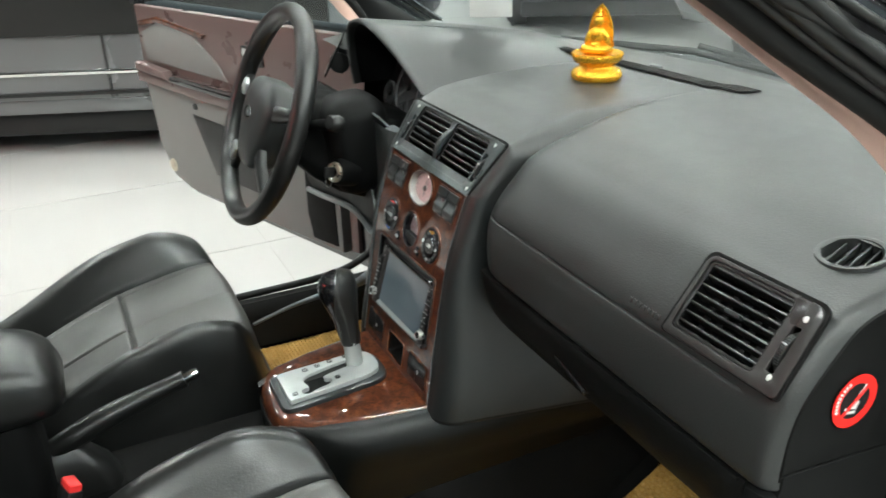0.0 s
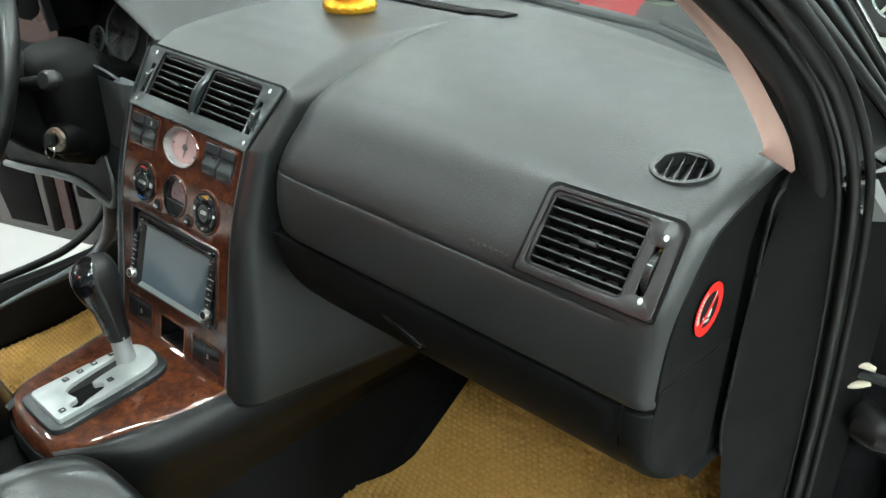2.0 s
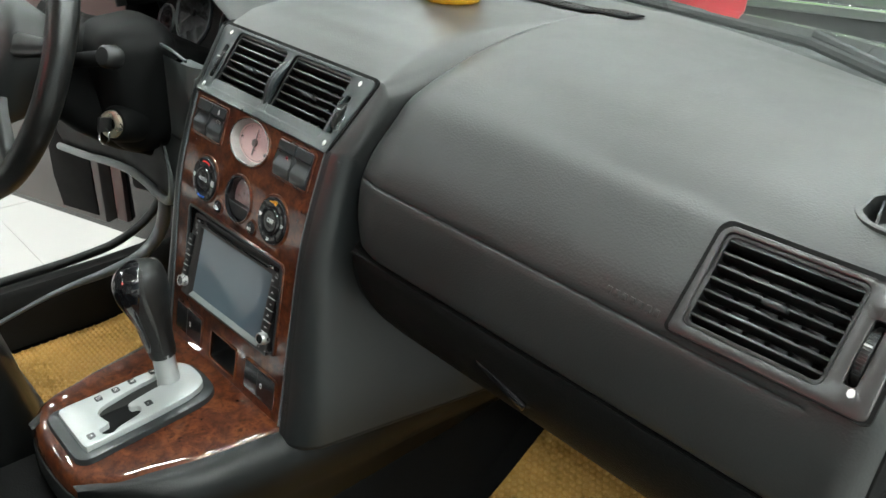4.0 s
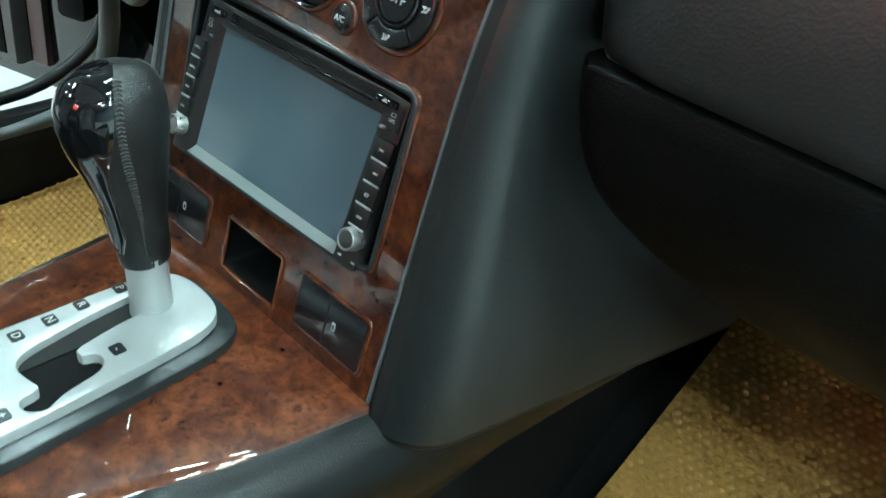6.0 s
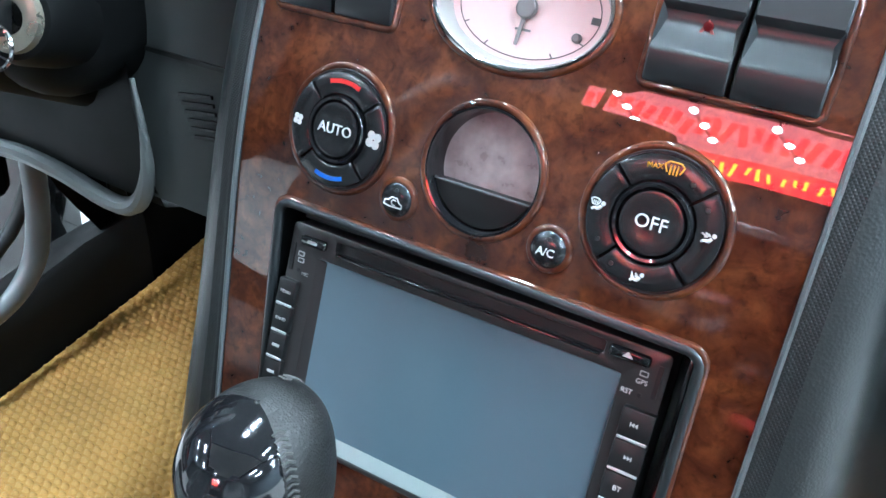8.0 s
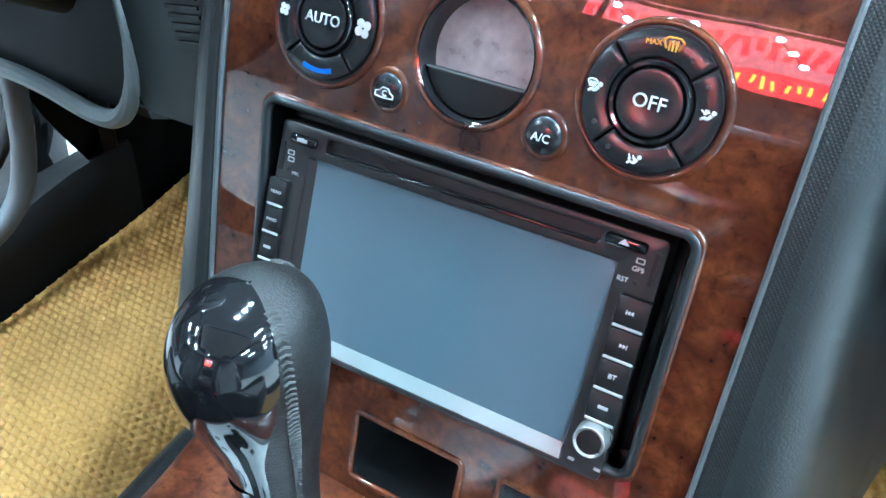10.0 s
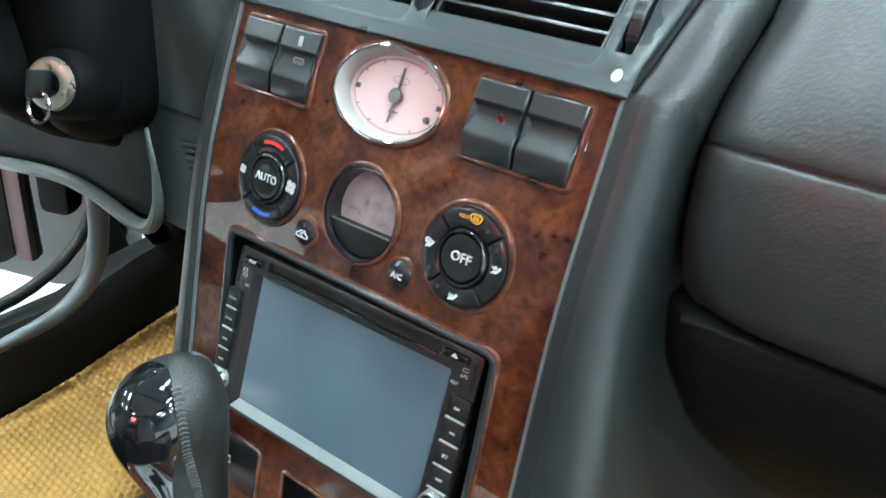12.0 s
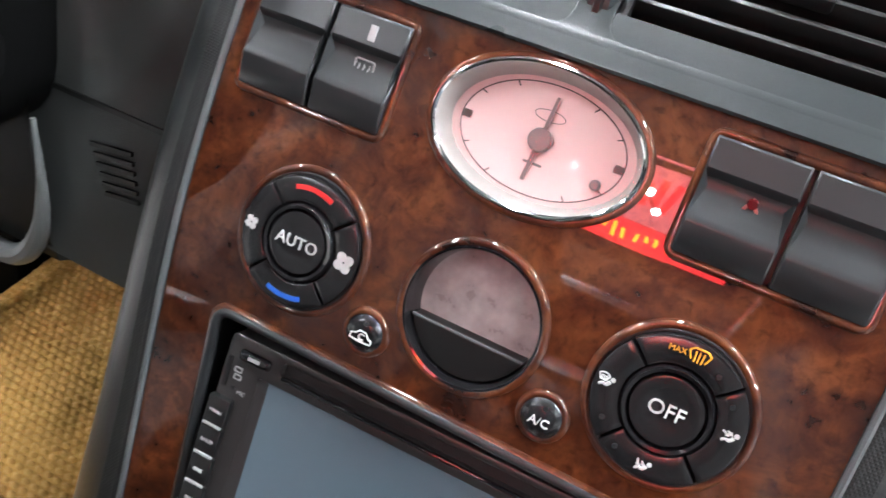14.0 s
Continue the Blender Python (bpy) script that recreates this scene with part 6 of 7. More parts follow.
for r, z, petals_, wave in ((0.0, 0.0, 16, 0), (0.036, 0.0, 16, 0.04), (0.0385, 0.004, 16, 0.07), (0.0375, 0.009, 16, 0.09), (0.0345, 0.0145, 16, 0.05), (0.0275, 0.0175, 16, 0), (0.0262, 0.0205, 16, 0),
                            (0.0300, 0.0235, 18, 0.05), (0.0362, 0.0290, 18, 0.09), (0.0388, 0.0350, 18, 0.08), (0.0372, 0.0395, 18, 0.05), (0.0325, 0.0375, 18, 0.0), (0.0240, 0.0372, 18, 0), (0.0, 0.0380, 18, 0)):
    ring = []
    for k in range(N):
        a = 2 * math.pi * k / N
        lobe = abs(math.sin(a * petals_ / 2))
        rr = r * (1 + wave * (lobe - 0.6))
        ring.append(om @ Vector((rr * math.cos(a), rr * math.sin(a), z + (0.006 * (lobe - 0.6) if wave > 0.06 and z > 0.02 else 0.0))))
    rings.append(ring)
grid(bm, rings, close_v=True)


def lump(c, r, turn=0.0, folds=0, deep=0.0):
    """A rounded body with upright folds."""
    rows_ = []
    for i in range(13):
        t = -math.pi / 2 + math.pi * i / 12
        rows_.append([om @ (Vector(c) + Matrix.Rotation(turn, 3, "Y") @ Vector((r[0] * math.cos(t) * math.cos(q) * (1 + deep * math.sin(folds * q)), r[1] * math.cos(t) * math.sin(q) * (1 + deep * math.sin(folds * q)), r[2] * math.sin(t)))) for q in [2 * math.pi * k / 36 for k in range(36)]])
    grid(bm, rows_, close_v=True)


lump((0, -0.003, 0.0445), (0.0245, 0.0165, 0.0085), 0.0, 9, 0.05)
lump((-0.0145, -0.011, 0.0450), (0.0095, 0.0085, 0.0065), 0.25, 5, 0.05)
lump((0.0145, -0.011, 0.0450), (0.0095, 0.0085, 0.0065), -0.25, 5, 0.05)
lump((0, 0.001, 0.0610), (0.0142, 0.0105, 0.0185), 0.0, 11, 0.04)
lump((-0.0140, -0.002, 0.0595), (0.0052, 0.0062, 0.0135), 0.30, 6, 0.06)
lump((0.0140, -0.002, 0.0595), (0.0052, 0.0062, 0.0135), -0.30, 6, 0.06)
lump((0, -0.0115, 0.0520), (0.0075, 0.0050, 0.0040))
lump((0, -0.0005, 0.0842), (0.0072, 0.0074, 0.0090))
lump((0, 0.0005, 0.0925), (0.0050, 0.0052, 0.0048), 0.0, 8, 0.08)
lump((0, 0.0005, 0.0985), (0.0024, 0.0024, 0.0036))
for sx in (-1, 1):
    lump((sx * 0.0074, 0.0, 0.0825), (0.0012, 0.0020, 0.0042))
halo = [(0.0, 0.110), (0.0085, 0.101), (0.0150, 0.089), (0.0190, 0.074), (0.0200, 0.058), (0.0180, 0.044), (-0.0180, 0.044), (-0.0200, 0.058), (-0.0190, 0.074), (-0.0150, 0.089), (-0.0085, 0.101)]
rim_ = smooth_path([(x, 0, z) for x, z in halo] + [(halo[0][0], 0, halo[0][1])], 72)[:-1]
rows_ = [[om @ Vector((p.x * k, 0.0115 + d, 0.07 + (p.z - 0.07) * k)) for p in rim_] for k, d in ((0.1, 0.0), (0.82, 0.0), (0.86, -0.0016), (0.98, -0.0016), (1.0, 0.0), (0.98, 0.002), (0.1, 0.002))]
grid(bm, rows_, close_v=True)
bmesh.ops.remove_doubles(bm, verts=bm.verts, dist=1e-6)
single("gold_ornament", bm, GOLD, "polished amber gold figurine on a lotus base on the dash", "ornament", angle=50)


# ---------- seats ----------
def seat(x0, lift=0.0):
    s = thing("front_seat", "black leather front seat with side bolsters", "car seat", (x0, -0.42, 0.30), "front seats")
    bm = bmesh.new()
    nx, ny = 190, 170
    rows = []
    for j in range(ny):
        v = j / (ny - 1)
        row = []
        for i in range(nx):
            u = -1 + 2 * i / (nx - 1)
            w = 0.262 - 0.018 * (1 - v) ** 3
            x = u * w
            y = -0.160 - 0.56 * v
            au = abs(u)
            z = 0.572 + lift - 0.055 * v - 0.075 * step(0.3, 0.9, v) + 0.012 * math.exp(-((v - 0.14) / 0.12) ** 2)
            z += 0.075 * step(0.52, 0.80, au) * (0.30 + 0.70 * step(0.0, 0.28, v)) * (1 - 0.45 * step(0.4, 1.0, v))
            z -= 0.17 * step(0.82, 1.0, au) ** 1.6
            front = 1 - step(0.0, 0.13, v)
            z -= 0.14 * front ** 2.2
            y += 0.020 * (1 - front) * (1 - step(0.0, 0.3, v)) * (1 - au * au)
            y -= 0.05 * au ** 4 * (1 - step(0, 0.4, v))
            # seams
            g = 0.0
            if v > 0.03:
                g = max(g, math.exp(-((au - 0.585) / 0.008) ** 2))
            if au < 0.58:
                g = max(g, math.exp(-((v - 0.40) / 0.0045) ** 2))
                if v > 0.40:
                    g = max(g, 0.9 * math.exp(-((u + 0.02) / 0.008) ** 2))
            z -= 0.009 * g - 0.004 * math.sin(math.pi * min(1, au / 0.58)) * (1 if v > 0.03 else 0)
            row.append((x0 + x, y, z))
        rows.append(row)
    lo = round((1 - 0.585) / 2 * (nx - 1))
    hi = nx - 1 - lo
    for name, a, b, mat, lab in (("side_roll", 0, lo, LEATHER, "glossy black leather side roll"), ("cushion", lo, hi, LEATHER_PANEL, "black leather cushion panels with seams, lightened as lit from above"), ("side_roll", hi, nx - 1, LEATHER, "glossy black leather side roll")):
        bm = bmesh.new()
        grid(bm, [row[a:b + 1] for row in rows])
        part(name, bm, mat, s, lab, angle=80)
    bm = bmesh.new()
    loop = [(x0 + p[0], p[1]) for p in rrect(0, -0.44, 0.505, 0.52, 0.06, 6)]
    grid(bm, [[(x0 + (x - x0) * k, y, z) for x, y in loop] for k, z in ((1.0, 0.47), (1.0, 0.40), (0.96, 0.34), (0.9, 0.32))], close_v=True)
    part("cushion_base", bm, PLASTIC, s)
    # backrest: side view curve with bolsters
    bm = bmesh.new()
    rows = []
    for j in range(44):
        v = j / 43
        zc = 0.52 + 0.62 * v
        yc = -0.725 - 0.20 * v - 0.02 * math.sin(math.pi * v)
        row = []
        for i in range(52):
            a = 2 * math.pi * i / 52
            cx, sy = math.cos(a), math.sin(a)
            w = 0.27 - 0.05 * step(0.6, 1.0, v) - 0.02 * (1 - step(0, 0.15, v))
            x = w * (abs(cx) ** 0.75) * (1 if cx > 0 else -1)
            t = 0.055 + (0.045 + 0.050 * step(0.0, 0.1, v) * (1 - step(0.25, 0.55, v))) * step(0.55, 0.85, abs(x) / w) * (1 - step(0.7, 1.0, v))
            row.append((x0 + x, yc + t * (abs(sy) ** 0.7) * (1 if sy > 0 else -0.9), zc))
        rows.append(row)
    vs = grid(bm, rows, close_v=True)
    bm.faces.new(vs[0])
    bm.faces.new(vs[-1])
    part("backrest", bm, LEATHER, s, angle=70)
    bm = bmesh.new()
    rings = [[(x0 + x * k, -1.005 + y * k - 0.06 * (z - 1.2), z) for x, y in rrect(0, 0, 0.25, 0.09, 0.04, 6)] for k, z in ((0.75, 1.262), (1.0, 1.285), (1.0, 1.355), (0.8, 1.38))]
    loft(bm, rings)
    part("headrest", bm, LEATHER, s, angle=60)
    for dx in (-0.06, 0.06):
        part("headrest_post", tube(bmesh.new(), [(x0 + dx, -0.98, 1.10), (x0 + dx, -1.01, 1.29)], 0.006, 10), CHROME, s)
    return s


seat(-0.380)
seat(0.368, 0.022)
# buckle
bk = thing("seat_belt_buckle", "black seat belt buckle with red release key", "seat belt buckle", (0.103, -0.52, 0.53))
bmx = frame_at((0.093, -0.507, 0.565), (0.9, 0.3, 0), (-0.1, 0.3, 0.9))
part("housing", box(bmesh.new(), (0.032, 0.07, 0.02), bmx, 0.004), PLASTIC, bk)
part("release_key", box(bmesh.new(), (0.028, 0.014, 0.016), bmx @ pose(0, 0.036, 0), 0.003), RED_INK, bk, "red release key")

# ---------- armrest, handbrake and tunnel ----------
# centre armrest: padded lid on a closed box
ar = thing("armrest_box", "black leather armrest box between the front seats", "storage box", (-0.02, -0.64, 0.50))
def armrest_ring(x, k):
    """Side outline of the lid, drawn in towards its middle by k."""
    side = smooth_path([(0, -0.515, 0.662), (0, -0.487, 0.668), (0, -0.480, 0.695), (0, -0.495, 0.728), (0, -0.530, 0.748), (0, -0.60, 0.754), (0, -0.76, 0.756), (0, -0.80, 0.745), (0, -0.808, 0.70), (0, -0.79, 0.664), (0, -0.65, 0.660), (0, -0.515, 0.662)], 60)[:-1]
    mid = Vector((0, -0.645, 0.705))
    return [(x, q.y + (mid.y - q.y) * k * 0.35, q.z + (mid.z - q.z) * k) for q in side]


bm = bmesh.new()
loft(bm, [armrest_ring(x, k) for x, k in ((-0.092, 0.55), (-0.088, 0.25), (-0.076, 0.08), (-0.058, 0.0), (0.018, 0.0), (0.036, 0.08), (0.048, 0.25), (0.052, 0.55))])
part("lid", bm, LEATHER, ar, "padded leather lid", angle=70)
bm = bmesh.new()
loft(bm, [[(-0.02 + x * k, -0.65 + y * k, z) for x, y in rrect(0, 0, 0.125, 0.26, 0.03, 6)] for k, z in ((1.0, 0.49), (1.0, 0.58), (0.98, 0.650), (0.94, 0.664))])
part("box", bm, LOCK_BLACK, ar)

hb = thing("handbrake", "black handbrake lever with a chrome button", "handbrake", (-0.04, -0.50, 0.5))
bm = bmesh.new()
hp = smooth_path([(-0.045, -0.56, 0.545), (-0.042, -0.50, 0.575), (-0.038, -0.44, 0.600), (-0.034, -0.38, 0.620), (-0.031, -0.335, 0.633)], 24)
tube(bm, hp, [0.012 + 0.005 * math.sin(math.pi * min(1, k / 20)) for k in range(24)], 14)
part("grip", bm, LEATHER, hb)
part("button", tube(bmesh.new(), [(-0.031, -0.335, 0.633), (-0.0305, -0.322, 0.637), (-0.030, -0.316, 0.639)], [0.008, 0.008, 0.006], 14), CHROME, hb, "chrome button")
bm = bmesh.new()
rings = [[(-0.045 + x * k, -0.53 + y * k, z) for x, y in rrect(0, 0, 0.06, 0.16, 0.02, 5)] for k, z in ((1.15, 0.50), (1.0, 0.53), (0.7, 0.56), (0.45, 0.575))]
loft(bm, rings)
part("boot", bm, LEATHER, hb, "soft black boot")
bm = bmesh.new()
rows = []
for y in np.linspace(-0.95, 0.5, 30):
    top = 0.50 if y < -0.25 else 0.50 - 0.02 * step(-0.2, 0.1, y)
    rows.append([(x, y, z) for x, z in ((-0.135, 0.27), (-0.127, 0.36), (-0.121, 0.46), (-0.112, top - 0.008), (-0.09, top), (0.09, top), (0.112, top - 0.008), (0.121, 0.46), (0.127, 0.36), (0.135, 0.27))])
grid(bm, rows)
single("tunnel", bm, CARPET, "black carpeted centre tunnel between the footwells", "tunnel", kind="structure")

# ---------- footwells ----------
bm = bmesh.new()
rows = []
for y, z, zp in ((-1.6, 0.272, 0.272), (0.0, 0.272, 0.272), (0.22, 0.270, 0.272), (0.28, 0.268, 0.294), (0.36, 0.268, 0.344), (0.46, 0.300, 0.402), (0.60, 0.372, 0.492), (0.72, 0.432, 0.565), (0.80, 0.55, 0.62), (0.82, 0.75, 0.75)):
    rows.append([(x, y, z) for x in (-0.70, -0.4, 0.0)] + [(x, y, zp) for x in (0.10, 0.4, 0.70)])
grid(bm, rows)
single("footwell_carpet", bm, CARPET, "black carpet over the car floor", "carpet", kind="structure")


def footwell_mat(x_in, x_out, y0, z_of, lab, flare=0.0):
    """A moulded mat of small raised cells, with a thin base sheet."""
    mt = thing("floor_mat", lab, "floor mat", ((x_in + x_out) / 2, y0, z_of(y0)), "floor mats")
    lo, hi = min(x_in, x_out), max(x_in, x_out)
    ys = np.linspace(y0, 0.70, 40)

    bm = bmesh.new()
    def widen(x, y):
        """The mat's inner edge swings out before the foot slope."""
        return x - flare * step(0.27, 0.12, y) * (hi - x) / (hi - lo)

    top = [[(widen(x, y), y, z_of(y) + 0.004) for y in ys] for x in np.linspace(lo, hi, 12)]
    bot = [[(widen(x, y), y, z_of(y)) for y in ys] for x in np.linspace(lo, hi, 12)]
    grid(bm, top)
    grid(bm, bot)
    for a, b in ((top[0], bot[0]), (top[-1], bot[-1]), ([r[0] for r in top], [r[0] for r in bot]), ([r[-1] for r in top], [r[-1] for r in bot])):
        grid(bm, [a, b])
    part("base_sheet", bm, MAT_GROOVE, mt)
    verts, faces = [], []
    px, py = 0.0116, 0.0081
    j = 0
    s = 0.0
    y = y0 + 0.004
    while y < 0.694:
        dz = z_of(y + 0.002) - z_of(y)
        k = 0.002 / math.hypot(0.002, dz)
        nrm = Vector((0, -dz, 0.002)).normalized()
        along = Vector((0, 0.002, dz)).normalized()
        x = lo + 0.005 + (px / 2 if j % 2 else 0)
        while x < hi - 0.005:
            c = Vector((widen(x, y), y, z_of(y) + 0.0041))
            b0 = len(verts)
            for a in range(6):
                t = radians(60 * a)
                verts.append(c + Vector((0.0050 * math.cos(t), 0, 0)) + along * (0.0039 * math.sin(t)))
            for a in range(6):
                t = radians(60 * a)
                verts.append(c + Vector((0.0030 * math.cos(t), 0, 0)) + along * (0.0022 * math.sin(t)) + nrm * 0.0034)
            for a in range(6):
                faces.append((b0 + a, b0 + (a + 1) % 6, b0 + 6 + (a + 1) % 6, b0 + 6 + a))
            faces.append(tuple(b0 + 6 + a for a in range(6)))
            x += px
        y += py * k
        j += 1
    me = bpy.data.meshes.new("honeycomb")
    me.from_pydata([tuple(v) for v in verts], [], faces)
    me.polygons.foreach_set("use_smooth", [True] * len(me.polygons))
    me.materials.append(MAT_GOLD)
    ob = new("honeycomb", me)
    ob.parent = mt
    ob.matrix_parent_inverse = mt.matrix_basis.inverted()
    tagged(ob, "raised honeycomb relief", kind="stuff")
    return mt


def mat_z(y):
    return float(np.interp(y, [-0.3, 0.19, 0.22, 0.26, 0.30, 0.34, 0.41, 0.55, 0.72], [0.279, 0.279, 0.2815, 0.295, 0.316, 0.340, 0.384, 0.472, 0.577]))


footwell_mat(0.165, 0.63, -0.20, mat_z, "mustard yellow honeycomb floor mat in the passenger footwell", 0.042)

def driver_mat_z(y):
    return float(np.interp(y, [-0.3, 0.06, 0.14, 0.22, 0.35, 0.47, 0.58, 0.72], [0.279, 0.281, 0.293, 0.312, 0.342, 0.380, 0.420, 0.475]))


footwell_mat(-0.145, -0.645, -0.24, driver_mat_z, "mustard yellow honeycomb floor mat in the driver footwell")

# ---------- car shell ----------
shell = thing("saloon_car", "black saloon car body with open front doors", "car", (0, 0, 0.15))


def ribbon(a, b, n=60, bulge=0.0, cols=8, way=(0, 0, 1)):
    pa, pb = smooth_path(a, n), smooth_path(b, n)
    bm = bmesh.new()
    grid(bm, [[p.lerp(q, k / (cols - 1)) + Vector(way) * (bulge * math.sin(math.pi * k / (cols - 1))) for k in range(cols)] for p, q in zip(pa, pb)])
    return bm


for sd in (1, -1):
    # door frame side: trim, pillar face and seal, from the sill over the pillar to the roof
    def mir(pts):
        return [(sd * x, y, z) for x, y, z in pts]
    beige_in = [(0.640, 0.175, 0.985), (0.652, 0.150, 1.003), (0.644, 0.108, 1.052), (0.635, 0.060, 1.097), (0.624, -0.012, 1.147), (0.606, -0.11, 1.215), (0.575, -0.27, 1.315), (0.55, -0.42, 1.375)]
    beige_out = [(0.664, 0.208, 0.962), (0.661, 0.186, 0.996), (0.651, 0.150, 1.038), (0.641, 0.104, 1.082), (0.629, 0.025, 1.137), (0.612, -0.08, 1.206), (0.585, -0.24, 1.310), (0.565, -0.40, 1.375)]
    part("pillar_trim", ribbon(mir(beige_in), mir(beige_out), 60, 0.010, 8, (-0.5 * sd, -0.6, 0.6)), BEIGE, shell, "pinkish beige pillar trim", angle=70)
    seal_in = [(0.672, 0.300, 0.42), (0.672, 0.300, 0.56), (0.674, 0.275, 0.706), (0.676, 0.245, 0.838), (0.677, 0.212, 0.950), (0.668, 0.140, 1.059), (0.656, 0.061, 1.116), (0.640, -0.04, 1.180), (0.610, -0.21, 1.285), (0.578, -0.40, 1.37)]
    seal_mid = [(0.700, 0.345, 0.40), (0.700, 0.340, 0.50), (0.700, 0.325, 0.62), (0.700, 0.300, 0.74), (0.699, 0.268, 0.86), (0.697, 0.222, 0.965), (0.684, 0.172, 1.040), (0.670, 0.110, 1.095), (0.652, 0.0, 1.165), (0.640, -0.06, 1.205), (0.612, -0.21, 1.295), (0.585, -0.40, 1.372)]
    part("pillar_face", ribbon(mir([(0.680, 0.325, 0.40), (0.664, 0.235, 0.54), (0.657, 0.190, 0.706), (0.657, 0.184, 0.838), (0.660, 0.205, 0.955)] + beige_out[1:]), mir(seal_mid), 70, 0.004, 8, (0.3 * sd, -0.7, 0.3)), END_BLACK, shell, "black pillar face", angle=70)
    sp = smooth_path(mir(seal_mid), 80)
    part("edge_trim", tube(bmesh.new(), [p + Vector((-0.021 * sd, -0.004, -0.006)) for p in sp], 0.0125, 16, False, 0.75), DASH_DARK, shell, "soft grained vinyl edge trim", angle=80)
    part("door_seal", tube(bmesh.new(), [p + Vector((-0.003 * sd, -0.001, -0.002)) for p in sp], 0.0042, 12), RUBBER, shell, "black rubber door seal", angle=80)
    part("seal_lip", tube(bmesh.new(), [p + Vector((0.009 * sd, -0.002, 0.002)) for p in sp], 0.0055, 12), RUBBER, shell, "black rubber outer lip", angle=80)
    part("seal_lip", tube(bmesh.new(), [p + Vector((0.019 * sd, 0.006, 0.004)) for p in sp], 0.0040, 12), RUBBER_GREY, shell, angle=80)
    # outer pillar and hinge post
    low = [p for p in seal_mid if p[2] < 0.97]
    part("hinge_post", ribbon(mir(low), mir([(x + 0.035, y + 0.065, z) for x, y, z in low]), 40, 0.0, 5), LOCK_BLACK, shell, "black hinge post")
    part("front_wing", ribbon(mir([(x + 0.035, y + 0.065, z) for x, y, z in low]), mir([(x + 0.13, y + 0.26, z - 0.03) for x, y, z in low]), 40, 0.0, 5), BODY_BLACK, shell, "black front wing")
    high = [p for p in seal_mid if p[2] > 0.95]
    rail_in = [(0.704, 0.352, 0.966), (0.694, 0.285, 1.008), (0.676, 0.152, 1.090), (0.665, 0.055, 1.142), (0.648, -0.06, 1.200), (0.600, -0.37, 1.368)]
    rail_out = [(0.706, 0.405, 0.962), (0.696, 0.347, 1.000), (0.679, 0.239, 1.077), (0.669, 0.164, 1.126), (0.655, 0.05, 1.190), (0.605, -0.30, 1.372)]
    part("pillar_recess", ribbon(mir(high), mir(rail_in), 60, -0.014, 8, (0.6 * sd, -0.5, 0.5)), PLASTIC, shell, "dark pillar recess", angle=70)
    part("outer_pillar", ribbon(mir(rail_in), mir(rail_out), 60, 0.010, 8, (0.6 * sd, -0.4, 0.6)), BODY_BLACK, shell, "black painted pillar", angle=70)
    for off, rad, mt_ in ((0.0, 0.0035, CHROME), (0.25, 0.003, RUBBER), (0.62, 0.0035, RUBBER), (1.0, 0.005, RUBBER)):
        pts = [(a[0] + (b[0] - a[0]) * (1 - off) + 0.006, a[1] + (b[1] - a[1]) * (1 - off) - 0.004, a[2] + (b[2] - a[2]) * (1 - off) + 0.006) for a, b in zip(rail_in, rail_out)]
        part("pillar_moulding", tube(bmesh.new(), smooth_path(mir(pts), 50), rad, 8), mt_, shell, angle=80)
    tri = [(0.702, 0.222, 0.962), (0.709, 0.360, 0.945), (0.716, 0.276, 0.912)]
    bm = bmesh.new()
    vs = [bm.verts.new((sd * (x + 0.012 * k), y + 0.01 * k, z)) for k in (0, 1) for x, y, z in tri]
    bm.faces.new(vs[:3])
    bm.faces.new(vs[3:])
    for a, b in ((0, 1), (1, 2), (2, 0)):
        bm.faces.new((vs[a], vs[b], vs[b + 3], vs[a + 3]))
    part("wing_bracket", bm, GREY_DOOR, shell, "grey triangular wing bracket", smooth=False)
    part("bracket_edge", tube(bmesh.new(), mir([(x - 0.002, y - 0.003, z) for x, y, z in (tri[0], tri[2], tri[1])]), 0.0025, 6), ALLOY, shell)
    # sill with seal
    bm = bmesh.new()
    rows = []
    for y in np.linspace(-1.6, 0.36, 24):
        up = 0.045 * step(0.12, 0.34, y) ** 1.5
        up += 0.015 if sd < 0 else 0.0
        rows.append([(sd * x, y, z + up * (1 if x < 0.75 else 0.4)) for x, z in ((0.655, 0.27), (0.658, 0.34), (0.662, 0.372), (0.668, 0.380), (0.682, 0.376), (0.700, 0.372), (0.706, 0.355), (0.745, 0.352), (0.765, 0.345), (0.775, 0.31), (0.775, 0.20))])
    grid(bm, rows)
    part("sill", bm, SILL, shell, "black plastic door sill", angle=50)
    bm = bmesh.new()
    tube(bm, smooth_path(mir([(0.700, -1.55, 0.384), (0.700, -0.6, 0.384), (0.700, -0.1, 0.385), (0.700, 0.10, 0.388), (0.700, 0.20, 0.392), (0.698, 0.28, 0.396), (0.696, 0.335, 0.41)] if sd > 0 else [(0.700, -1.55, 0.398), (0.700, -0.6, 0.398), (0.700, -0.1, 0.400), (0.700, 0.07, 0.405), (0.700, 0.15, 0.422), (0.700, 0.212, 0.465), (0.700, 0.248, 0.54), (0.700, 0.265, 0.64), (0.700, 0.255, 0.76)]), 80), 0.0085, 12)
    part("sill_seal", bm, RUBBER_GREY, shell, "dusty rubber sill seal", angle=80)
    # kick panel with a rolled pale edge
    bm = bmesh.new()
    grid(bm, [[(sd * x, y, z) for z in (0.28, 0.45, 0.6, 0.7)] for x, y in ((0.680, 0.325), (0.678, 0.38), (0.676, 0.45), (0.676, 0.80))])
